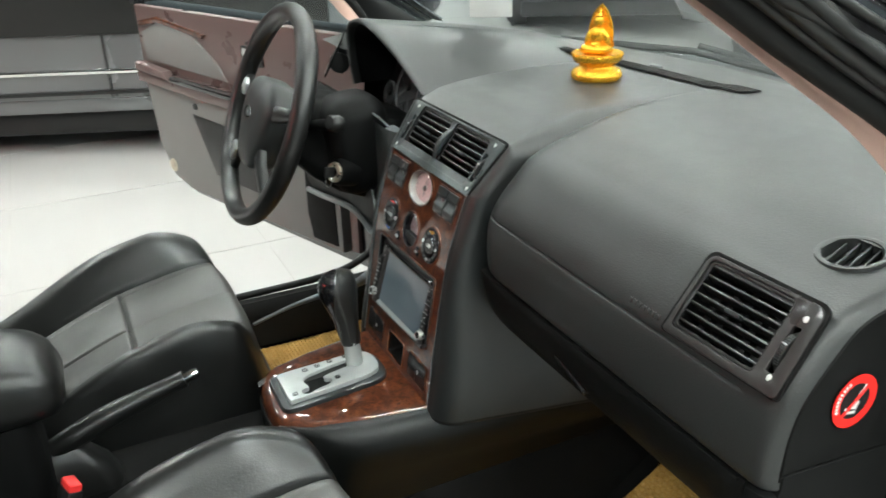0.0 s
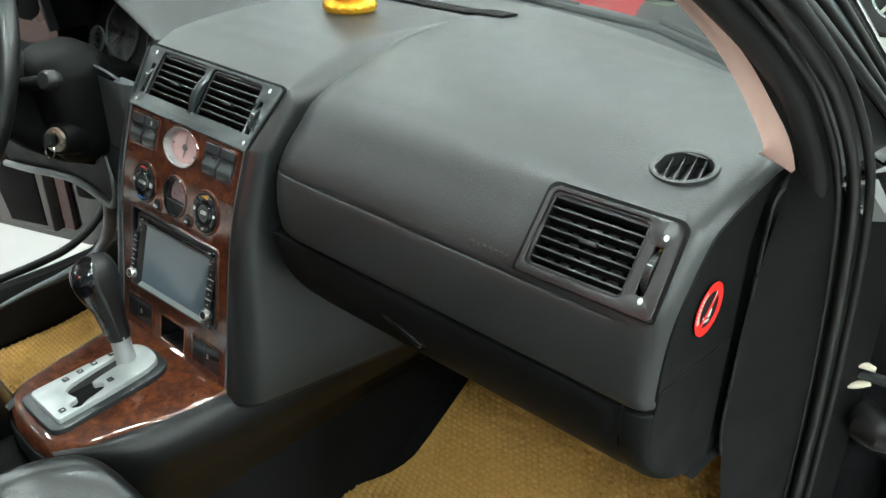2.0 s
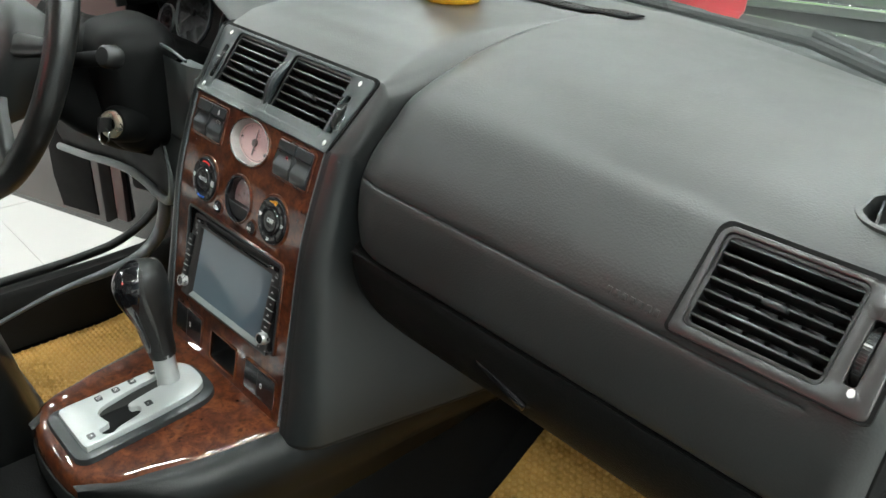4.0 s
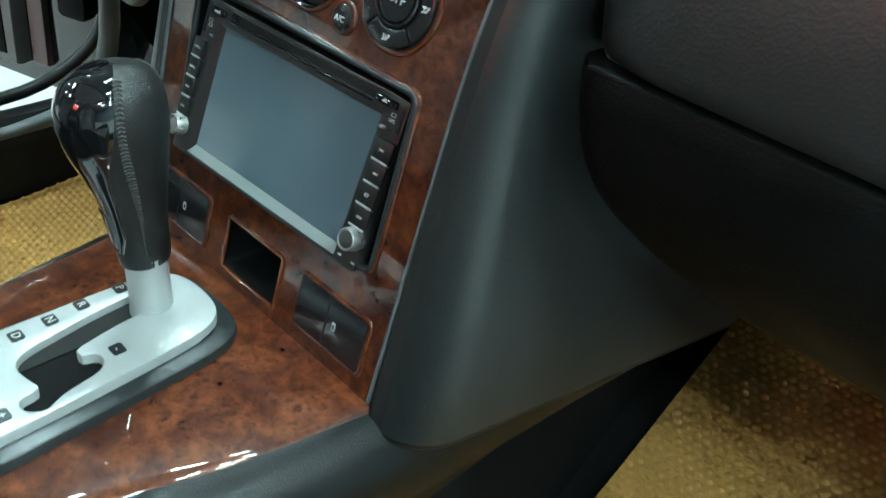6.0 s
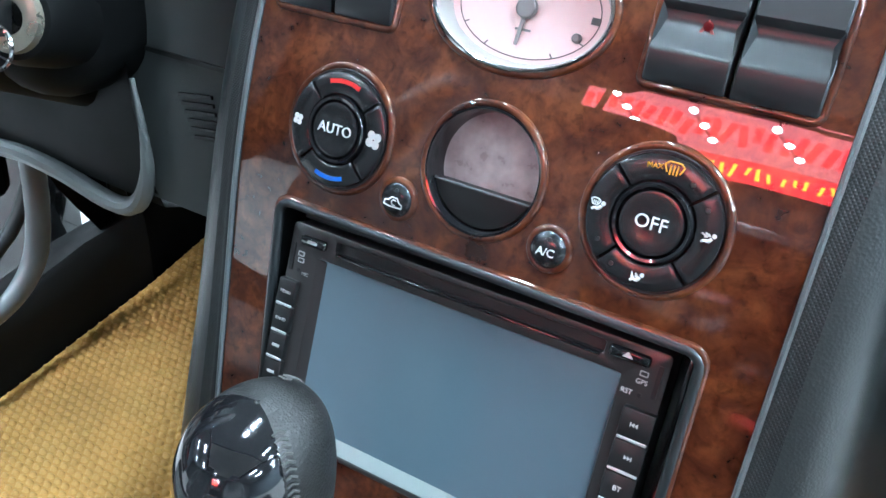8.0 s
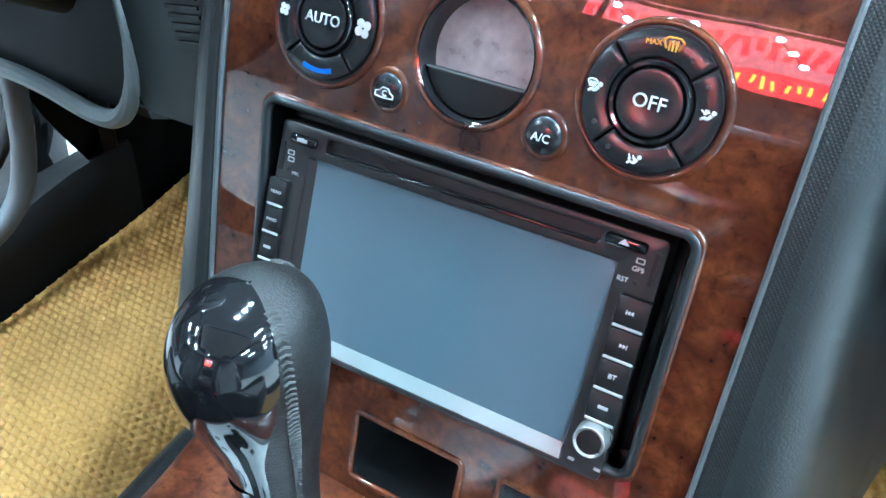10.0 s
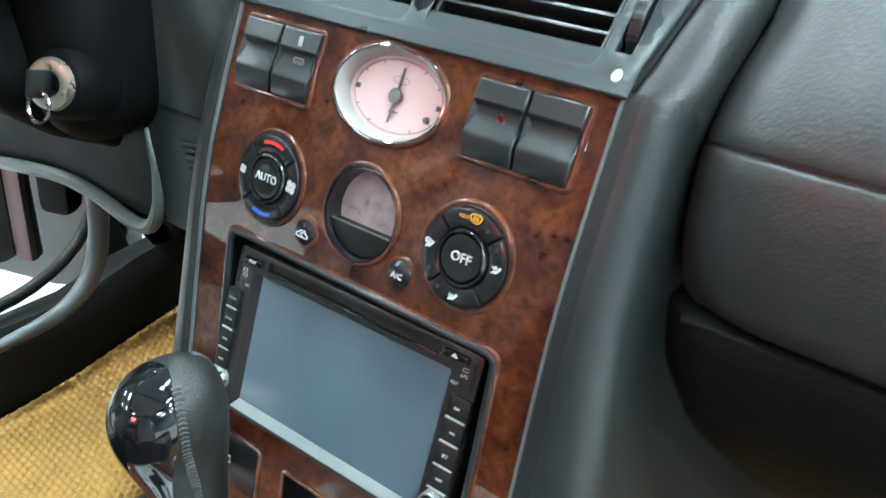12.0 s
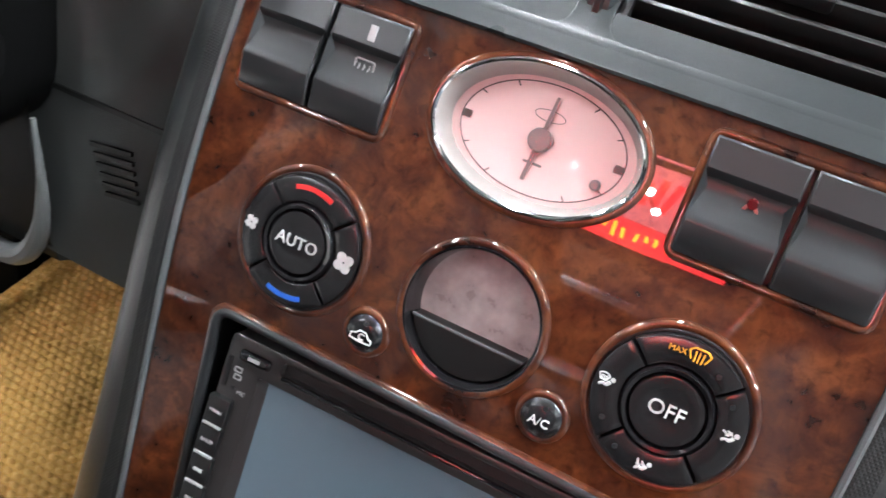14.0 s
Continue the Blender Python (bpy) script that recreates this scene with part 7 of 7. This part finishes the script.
    part("kick_panel", bm, CARPET, shell)
    if sd < 0:
        bm = bmesh.new()
        tube(bm, smooth_path([(-0.650, -0.12, 0.350), (-0.648, -0.04, 0.372), (-0.647, 0.02, 0.382), (-0.645, 0.08, 0.388), (-0.642, 0.145, 0.403), (-0.640, 0.188, 0.44), (-0.638, 0.205, 0.50), (-0.635, 0.207, 0.60), (-0.632, 0.200, 0.70)], 80), [0.004 + 0.009 * step(6, 50, k) for k in range(80)], 12)
        part("kick_panel_edge", bm, GREY_TRIM, shell, "pale rolled edge of the kick panel", angle=80)
    # roof rail, side of roof and rear post
    part("roof_rail", ribbon(mir([(0.55, -0.40, 1.375), (0.53, -0.8, 1.405), (0.53, -1.25, 1.398)]), mir([(0.60, -0.40, 1.355), (0.60, -0.8, 1.38), (0.60, -1.25, 1.375)]), 30, 0.006, 5), BODY_BLACK, shell)
# roof with headliner
bm = bmesh.new()
grid(bm, [[(x, y, z + 0.03 * (1 - (x / 0.6) ** 2)) for x in np.linspace(-0.57, 0.57, 14)] for y, z in ((-0.36, 1.372), (-0.5, 1.385), (-0.8, 1.405), (-1.05, 1.405), (-1.25, 1.398))])
part("headliner", bm, HEADLINER, shell, "pale grey headliner")
bm = bmesh.new()
grid(bm, [[(x, y, z + 0.03 * (1 - (x / 0.6) ** 2)) for x in np.linspace(-0.58, 0.58, 14)] for y, z in ((-0.34, 1.385), (-0.5, 1.41), (-0.8, 1.43), (-1.05, 1.43), (-1.27, 1.42))])
part("roof", bm, BODY_BLACK, shell, "black painted roof")
# windscreen and the cowl before it
bm = bmesh.new()
rows = []
for j in range(10):
    v = j / 9
    rows.append([((-1 + 2 * i / 23) * (0.67 - 0.11 * v), (front_edge((-1 + 2 * i / 23) * 0.67) + 0.012) * (1 - v) + (-0.34 - 0.03 * (-1 + 2 * i / 23) ** 2) * v, 0.948 * (1 - v) + 1.395 * v + 0.012 * math.sin(math.pi * v)) for i in range(24)])
grid(bm, rows)
ws = part("windscreen", bm, GLASS, shell, "clear windscreen")
ws.visible_shadow = False
bm = bmesh.new()
grid(bm, [[((-1 + 2 * i / 23) * 0.70, front_edge((-1 + 2 * i / 23) * 0.67) + dy, z) for i in range(24)] for dy, z in ((-0.012, 0.946), (0.006, 0.945), (0.010, 0.935), (0.03, 0.925), (0.10, 0.915), (0.17, 0.925))])
part("scuttle", bm, RUBBER, shell, "dusty black scuttle below the windscreen")
bm = bmesh.new()
grid(bm, [[((-1 + 2 * i / 23) * 0.80, front_edge((-1 + 2 * i / 23) * 0.67) + dy, z - 0.07 * abs(-1 + 2 * i / 23) ** 2.5 * step(0.1, 0.5, dy)) for i in range(24)] for dy, z in ((0.165, 0.905), (0.18, 0.915), (0.4, 0.885), (0.7, 0.83), (1.0, 0.74), (1.1, 0.62), (1.12, 0.4))])
part("bonnet", bm, BODY_BLACK, shell, "black bonnet")
for x0, x1 in ((-0.45, 0.12), (0.05, 0.58)):
    bm = bmesh.new()
    tube(bm, [(x0, front_edge(x0) + 0.05, 0.948), ((x0 + x1) / 2, front_edge((x0 + x1) / 2) + 0.045, 0.956), (x1, front_edge(x1) + 0.05, 0.948)], 0.007, 8)
    wp = part("wiper", bm, RUBBER, shell)
    part("wiper_arm", tube(bmesh.new(), [(x1 - 0.02, front_edge(x1) + 0.12, 0.935), ((x0 + x1) / 2, front_edge((x0 + x1) / 2) + 0.055, 0.965)], 0.006, 8), PLASTIC, shell)
# rear: shelf, seat bulkhead and boot
part("rear_bench", box(bmesh.new(), (1.25, 0.55, 0.28), pose(0, -1.35, 0.42), 0.06, 4), LEATHER, shell, "black rear bench")
part("rear_bench_back", box(bmesh.new(), (1.25, 0.16, 0.60), pose(0, -1.72, 0.78, -14), 0.06, 4), LEATHER, shell)
part("rear_deck", box(bmesh.new(), (1.3, 0.9, 0.1), pose(0, -2.2, 0.98), 0.03, 3), BODY_BLACK, shell)

# ---------- driver's door, standing open ----------
door = thing("driver_door", "open driver door with grey and rosy vinyl trim", "car door", (-0.75, 0.27, 0.3))
dm = frame_at((-0.76, 0.275, 0.0), (-0.9285, -0.3714, 0), (0, 0, 1))  # x along the door, y up, z out of its inner face
FACE = -1 if (dm.to_3x3() @ Vector((0, 0, 1))).y > 0 else 1


def dp(u, v, w=0.0):
    return dm @ Vector((u, v, FACE * w))


def door_plate(outline, w, depth, mat, name, lab="", bevel=0.004, parent=None):
    bm = plate(outline, depth, (), Matrix.Identity(4), bevel)
    for vtx in bm.verts:
        vtx.co = dp(vtx.co.x, vtx.co.y, w + vtx.co.z)
    return part(name, bm, mat, parent or door, lab)


shape = [(0.0, 0.335), (0.10, 0.32), (0.92, 0.345), (1.02, 0.38), (1.09, 0.50), (1.115, 0.72), (1.105, 0.93), (0.0, 0.93)]
door_plate(shape, 0.0, 0.09, BODY_BLACK, "outer_skin", "black outer skin")
door_plate([(0.165, 0.355), (0.90, 0.37), (0.99, 0.40), (1.05, 0.50), (1.075, 0.70), (0.165, 0.66)], 0.03, 0.03, GREY_DOOR, "lower_trim", "grey vinyl lower trim", 0.008)
door_plate([(0.04, 0.66), (1.075, 0.70), (1.085, 0.74), (0.04, 0.71)], 0.055, 0.055, PINK_DOOR, "armrest", "rosy vinyl armrest", 0.012)
door_plate([(0.04, 0.71), (1.085, 0.74), (1.085, 0.93), (0.04, 0.93)], 0.022, 0.022, PINK_DOOR, "upper_trim", "rosy vinyl upper trim", 0.006)
door_plate([(p[0], p[1]) for p in [(0.62, 0.75), (1.05, 0.765), (1.06, 0.85), (0.95, 0.89), (0.78, 0.87), (0.66, 0.80)]], 0.026, 0.008, GREY_DOOR, "trim_insert", "grey cloth insert", 0.004)
door_plate([(0.70, 0.875), (0.95, 0.905), (1.06, 0.885), (1.06, 0.868), (0.95, 0.888), (0.72, 0.862)], 0.030, 0.01, WOOD, "wood_strip", "glossy wood strip", 0.003)
door_plate([(0.52, 0.716), (0.86, 0.728), (0.86, 0.742), (0.52, 0.732)], 0.070, 0.02, GLOSS, "window_switch_panel", "", 0.004)
door_plate([(0.88, 0.728), (1.06, 0.738), (1.06, 0.765), (0.90, 0.752)], 0.066, 0.03, PINK_DOOR, "pull_grip", "", 0.008)
door_plate(rrect(0.475, 0.845, 0.075, 0.065, 0.012), 0.026, 0.006, PLASTIC, "handle_recess", "", 0.003)
door_plate(rrect(0.495, 0.845, 0.035, 0.05, 0.010), 0.040, 0.02, CHROME, "inner_handle", "bright inner door handle", 0.004)
door_plate(rrect(0.80, 0.655, 0.02, 0.018, 0.004), 0.034, 0.01, PLASTIC, "small_socket", "", 0.002)
door_plate([(0.45, 0.44), (0.73, 0.455), (0.82, 0.63), (0.45, 0.61)], 0.034, 0.012, PLASTIC, "door_pocket", "black open door pocket", 0.004)
door_plate(oval(0.985, 0.435, 0.02, 0.022, 20), 0.034, 0.01, CREAM_METAL, "puddle_lamp", "small amber lamp lens", 0.002)
door_plate([(0.180, 0.37), (0.285, 0.37), (0.300, 0.44), (0.300, 0.63), (0.185, 0.63)], 0.034, 0.012, LOCK_BLACK, "front_pocket", "deep black pocket near the hinge", 0.006)
# strip coloured like a pink reflection in the black shut edge
door_plate([(0.122, 0.36), (0.152, 0.36), (0.152, 0.68), (0.122, 0.68)], 0.012, 0.02, PINK_DOOR, "shut_edge_reflection", "pink reflection on the black shut edge, put in as colour", 0.004)
door_plate(rrect(0.06, 0.50, 0.05, 0.09, 0.01), 0.02, 0.03, LOCK_BLACK, "hinge_block", "", 0.004)
# window frame of the door
bm = bmesh.new()
tube(bm, [dp(0.02, 0.93), dp(0.30, 1.14), dp(0.55, 1.30), dp(0.75, 1.37), dp(1.0, 1.36), dp(1.10, 1.20), dp(1.10, 0.93)], 0.022, 10)
part("window_frame", bm, BODY_BLACK, door)
bm = bmesh.new()
bm.faces.new([bm.verts.new(dp(u, v, -0.03)) for u, v in ((0.05, 0.93), (0.30, 1.12), (0.55, 1.28), (0.75, 1.35), (1.0, 1.34), (1.08, 1.20), (1.08, 0.93))])
wg = part("window_glass", bm, GLASS, door)
wg.visible_shadow = False
mir_ = thing("wing_mirror", "black wing mirror on the driver door", "wing mirror", (-0.95, 0.40, 0.9))
bm = bmesh.new()
mm = Matrix.Translation((-0.93, 0.36, 1.00))
loft(bm, [[mm @ Vector((x * k, y, z * k)) for x, z in rrect(0, 0, 0.21, 0.14, 0.04, 6)] for k, y in ((1.0, 0.0), (1.0, 0.02), (0.9, 0.08), (0.5, 0.12))])
part("housing", bm, BODY_BLACK, mir_)
part("glass", plate(rrect(0, 0, 0.19, 0.12, 0.035), 0.002, (), frame_at((-0.93, 0.358, 1.00), (1, 0, 0), (0, 0, 1))), CHROME, mir_, "mirror glass")

# ---------- passenger door, standing open, seen by its front edge ----------
pd = thing("passenger_door", "open black passenger door seen at its hinge edge", "car door", (0.80, 0.46, 0.3))
pm = frame_at((0.79, 0.44, 0.0), (0.96, 0.28, 0), (0, 0, 1))


def pdoor(outline, w, depth, mat, name, lab="", bevel=0.004):
    bm = plate(outline, depth, (), Matrix.Identity(4), bevel)
    for vtx in bm.verts:
        vtx.co = pm @ vtx.co + pm.to_3x3() @ Vector((0, 0, w))
    return part(name, bm, mat, pd, lab)


pdoor([(0.0, 0.33), (1.0, 0.34), (1.1, 0.5), (1.1, 0.95), (0.0, 0.95)], 0.0, 0.09, BODY_BLACK, "skin", "black painted door skin")
pdoor([(0.03, 0.36), (1.0, 0.37), (1.06, 0.5), (1.06, 0.94), (0.03, 0.94)], 0.03, 0.03, LOCK_BLACK, "trim")
hinge = thing("door_check_strap", "greasy cream metal door check strap", "door hinge", (0.715, 0.372, 0.70))
bm = bmesh.new()
for dz, ry_ in ((0.013, 12), (-0.013, -10)):
    tube(bm, smooth_path([(0.700, 0.366, 0.700 + dz * 0.2), (0.710, 0.362, 0.700 + dz), (0.725, 0.364, 0.699 + dz * 1.1), (0.742, 0.370, 0.700 + dz * 0.7)], 16), [0.004 + 0.003 * math.sin(math.pi * k / 15) for k in range(16)], 10, False, 0.7)
part("bracket", bm, CREAM_METAL, hinge)
part("roller", lathe(bmesh.new(), [(0, 0.011), (0.008, 0.009), (0.009, -0.009), (0, -0.011)], 16, pose(0.713, 0.360, 0.700)), BROWN_GREASE, hinge, "greased brown roller")
part("arm", tube(bmesh.new(), [(0.715, 0.366, 0.699), (0.80, 0.385, 0.694), (0.86, 0.42, 0.69)], 0.006, 8), SWITCH, hinge)
part("cable_boot", tube(bmesh.new(), [(0.738, 0.395, 0.632), (0.752, 0.380, 0.632), (0.764, 0.374, 0.632), (0.80, 0.385, 0.630)], [0.020, 0.024, 0.021, 0.018], 18), RUBBER, pd, "ribbed rubber cable boot")


# ---------- other cars in the hall ----------
def parked_car(m, paint, lab, strip=0.62, dark_upper=False):
    c = thing("parked_car", lab, "car", tuple(m.translation), "parked cars")
    # body along x, nose to +x
    prof = [(-2.25, 0.42, 0.80), (-2.15, 0.30, 0.93), (-1.6, 0.24, 1.0), (-0.8, 0.22, 0.98), (0.6, 0.22, 0.96), (1.2, 0.22, 0.93), (1.8, 0.25, 0.86), (2.15, 0.30, 0.74), (2.28, 0.42, 0.60)]
    bm = bmesh.new()
    rings = []
    for x, z0, z1 in prof:
        w = 0.86 - 0.12 * (abs(x) / 2.28) ** 4
        mid = z0 + (z1 - z0) * 0.45
        rings.append([m @ Vector((x, y, z)) for y, z in ((-w * 0.9, z0), (-w * 0.985, z0 + 0.06), (-w, z0 + 0.18), (-w, mid), (-w * 1.0, mid + 0.05), (-w * 0.97, z1 - 0.06), (-w * 0.88, z1), (0, z1 + 0.03), (w * 0.88, z1), (w * 0.97, z1 - 0.06), (w, mid + 0.05), (w, mid), (w, z0 + 0.18), (w * 0.985, z0 + 0.06), (w * 0.9, z0))])
    loft(bm, rings)
    part("body", bm, paint, c, angle=40)
    # dark box added below the body to deepen the shadow under the car
    part("underbody_shade", box(bmesh.new(), (3.5, 1.55, 0.14), m @ Matrix.Translation((0, 0, 0.17)), 0.03), PLASTIC, c)
    bm = bmesh.new()
    rings = []
    for x, z1, w in ((-1.75, 0.98, 0.74), (-1.25, 1.28, 0.64), (-0.7, 1.40, 0.58), (0.1, 1.42, 0.58), (0.6, 1.30, 0.62), (1.25, 0.94, 0.72)):
        rings.append([m @ Vector((x, y, z)) for y, z in ((-w - 0.08 * (z1 > 1.1), 0.93), (-w, z1 - 0.05), (-w * 0.85, z1), (w * 0.85, z1), (w, z1 - 0.05), (w + 0.08 * (z1 > 1.1), 0.93))])
    loft(bm, rings)
    part("glasshouse", bm, GLOSS, c, "dark glass cabin", angle=40)
    for s in (-1, 1):
        # black panel over silver paint stands in for the dark hall it mirrors
        if dark_upper:
            part("upper_side_reflection", box(bmesh.new(), (3.9, 0.03, 0.39), m @ Matrix.Translation((-0.1, s * 0.866, 0.81)), 0.012), RUBBER, c, "black panel standing in for dark reflections on the upper side")
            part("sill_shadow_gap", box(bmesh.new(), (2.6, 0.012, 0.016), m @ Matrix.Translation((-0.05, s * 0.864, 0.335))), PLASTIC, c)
        part("chrome_strip", box(bmesh.new(), (3.2, 0.02, 0.025), m @ Matrix.Translation((0, s * 0.868, strip)), 0.006), CHROME, c, "thin chrome side strip")
        part("sill_strip", box(bmesh.new(), (2.6, 0.03, 0.07), m @ Matrix.Translation((-0.05, s * 0.845, 0.27)), 0.01), paint, c)
        for x in (-1.38, 1.38):
            wmx = m @ Matrix.Translation((x, s * 0.80, 0.315)) @ Matrix.Rotation(radians(90 * -s), 4, "X")
            part("wheel_arch", lathe(bmesh.new(), [(0.0, 0.062), (0.355, 0.062), (0.365, 0.03)], 40, wmx), PLASTIC, c)
            wh = part("tyre", lathe(bmesh.new(), [(0.215, 0.06), (0.22, 0.085), (0.25, 0.098), (0.295, 0.09), (0.315, 0.06), (0.315, -0.08), (0.22, -0.09)], 44, wmx), TYRE, c)
            rim_ = part("rim", lathe(bmesh.new(), [(0.20, 0.05), (0.205, 0.088), (0.218, 0.092), (0.222, 0.08), (0.222, -0.05)], 44, wmx), ALLOY, wh, "silver alloy rim")
            part("brake_disc", lathe(bmesh.new(), [(0, 0.03), (0.2, 0.03), (0.21, 0.02)], 30, wmx), PLASTIC, wh)
            bm = bmesh.new()
            for k in range(5):
                rot = wmx @ Matrix.Rotation(radians(72 * k + 10), 4, "Z")
                for dx in (-0.03, 0.03):
                    box(bm, (0.028, 0.17, 0.02), rot @ pose(dx, 0.125, 0.078, 0, 0, -dx * 260), 0.006)
            lathe(bm, [(0, 0.095), (0.045, 0.092), (0.055, 0.07)], 20, wmx)
            part("spokes", bm, ALLOY, wh)
        part("head_lamp", box(bmesh.new(), (0.25, 0.22, 0.13), m @ pose(2.05, s * 0.62, 0.66, 0, 15, -s * 22), 0.04, 3), DIAL_GLASS, c)
        part("lamp_reflector", box(bmesh.new(), (0.2, 0.18, 0.1), m @ pose(2.03, s * 0.61, 0.66, 0, 15, -s * 22), 0.04, 3), CHROME, c)
        bm = bmesh.new()
        loft(bm, [[m @ Vector((0.95 + x, s * (0.98 + yy), 0.98 + z)) for x, z in rrect(0, 0, 0.12 * k, 0.15 * k, 0.03, 4)] for k, yy in ((0.6, -0.1), (1.0, -0.08), (1.0, 0.08), (0.7, 0.12))])
        part("wing_mirror", bm, paint, c, angle=50)
        for x in (-0.35, 0.75):
            part("door_gap", box(bmesh.new(), (0.008, 0.006, 0.62), m @ Matrix.Translation((x, s * 0.861, 0.62))), PLASTIC, c)
        part("door_handle", box(bmesh.new(), (0.16, 0.03, 0.03), m @ Matrix.Translation((-0.15, s * 0.87, 0.76)), 0.01), paint, c)
    return c


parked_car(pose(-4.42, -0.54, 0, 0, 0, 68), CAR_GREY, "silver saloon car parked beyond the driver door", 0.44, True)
parked_car(pose(-6.6, 5.0, 0, 0, 0, 150), CAR_DARK, "graphite saloon car parked ahead of the bonnet")
parked_car(pose(-2.0, 5.25, 0, 0, 0, 25), CAR_GREY, "silver saloon car parked behind the turf strip", 0.30)
parked_car(pose(-2.6, 10.2, 0, 0, 0, 185), CAR_RED, "red saloon car parked far off in the hall")
bd = thing("display_board", "red display board standing in the hall", "display board", (-0.85, 2.3, 0))
part("panel", box(bmesh.new(), (0.42, 0.04, 0.34), pose(-0.85, 2.3, 0.78, 0, 0, 30), 0.01), RED_BOARD, bd)
part("foot", box(bmesh.new(), (0.2, 0.2, 0.61), pose(-0.85, 2.32, 0.305, 0, 0, 30), 0.01), PLASTIC, bd)
gs = single("floor_strip", box(bmesh.new(), (5.0, 0.5, 0.012), pose(0.3, 4.05, 0.006, 0, 0, 6)), GREEN_STRIP, "green turf strip on the floor", "floor strip", kind="structure")
# paper inside the windscreen
pp = single("windscreen_paper", box(bmesh.new(), (0.078, 0.002, 0.085), look((-0.36, 0.335, 1.065), (0.9, -0.45, 1.2)) @ pose(0, 0, 0, 90), 0.0004), PAPER, "small white paper slip behind the windscreen", "paper")

# ---------- red sign on the wall behind ----------
sg = thing("led_sign", "red glowing sign board on the wall behind the car", "sign", (-1.3, -6.0, 0.0))
part("backboard", box(bmesh.new(), (4.0, 0.08, 1.3), pose(-1.3, -6.0, 2.85), 0.02), PLASTIC, sg)
for x in (-2.7, 0.1):
    part("post", box(bmesh.new(), (0.08, 0.06, 2.25), pose(x, -6.03, 1.125), 0.01), PLASTIC, sg)
# rows of plain upright bars
def strokes(x0, z0, w, h, count, gap, thick, seed):
    rnd = random.Random(seed)
    bm = bmesh.new()
    for k in range(count):
        x = x0 + k * (w + gap)
        for q in (-0.5, 0.0, 0.5):
            hh = h * rnd.uniform(0.55, 1.0)
            box(bm, (thick, 0.02, hh), pose(x + q * w, -5.94, z0 + rnd.uniform(-0.5, 0.5) * (h - hh), 0, rnd.uniform(-14, 14)))
    return bm


part("red_letter_bars", strokes(-2.1, 3.03, 0.2, 0.31, 7, 0.12, 0.06, 3), SIGN_RED, sg, "glowing red bars", smooth=False)
part("amber_letter_bars", strokes(-1.75, 2.53, 0.15, 0.19, 7, 0.11, 0.026, 5), SIGN_AMBER, sg, "glowing amber bars", smooth=False)
part("pink_field", box(bmesh.new(), (2.5, 0.02, 0.66), pose(-1.0, -5.955, 3.04)), glow("pink_lit_field", (1.0, 0.20, 0.20), 4.0), sg, "pale pink lit field", smooth=False)
part("red_band", box(bmesh.new(), (2.3, 0.02, 0.33), pose(-0.95, -5.953, 2.535)), SIGN_RED, sg, "red lit band", smooth=False)

# rail of small spot lamps before the sign
rail = thing("spot_lamp_rail", "hanging rail of small white spot lamps before the red sign", "spot lamps", (-0.85, -5.2, 3.0))
part("rail_bar", box(bmesh.new(), (2.2, 0.04, 0.04), pose(-0.85, -5.22, 3.02), 0.006), PLASTIC, rail)
for x in (-1.8, 0.1):
    part("hanger", tube(bmesh.new(), [(x, -5.22, 3.02), (x, -5.22, 5.0)], 0.008, 8), PLASTIC, rail)
for k in range(4):
    for dx, z in ((0.0, 2.90), (0.11, 2.76), (0.20, 2.62)):
        sm = look((-1.735 + 0.565 * k + dx, -5.17, z), (0, 0, 0.9)) @ pose(0, 0, 0, 180)
        sp = part("spot", lathe(bmesh.new(), [(0.030, -0.05), (0.036, 0.0), (0.033, 0.004), (0.030, 0.0)], 16, sm), PLASTIC, rail)
        part("spot_lens", lathe(bmesh.new(), [(0, 0.004), (0.031, 0.002), (0.031, -0.004)], 16, sm), SPOT, sp)
    part("spot_stem", tube(bmesh.new(), [(-1.735 + 0.565 * k, -5.22, 3.02), (-1.735 + 0.565 * k, -5.215, 2.90), (-1.535 + 0.565 * k, -5.215, 2.62)], 0.006, 8), PLASTIC, rail)
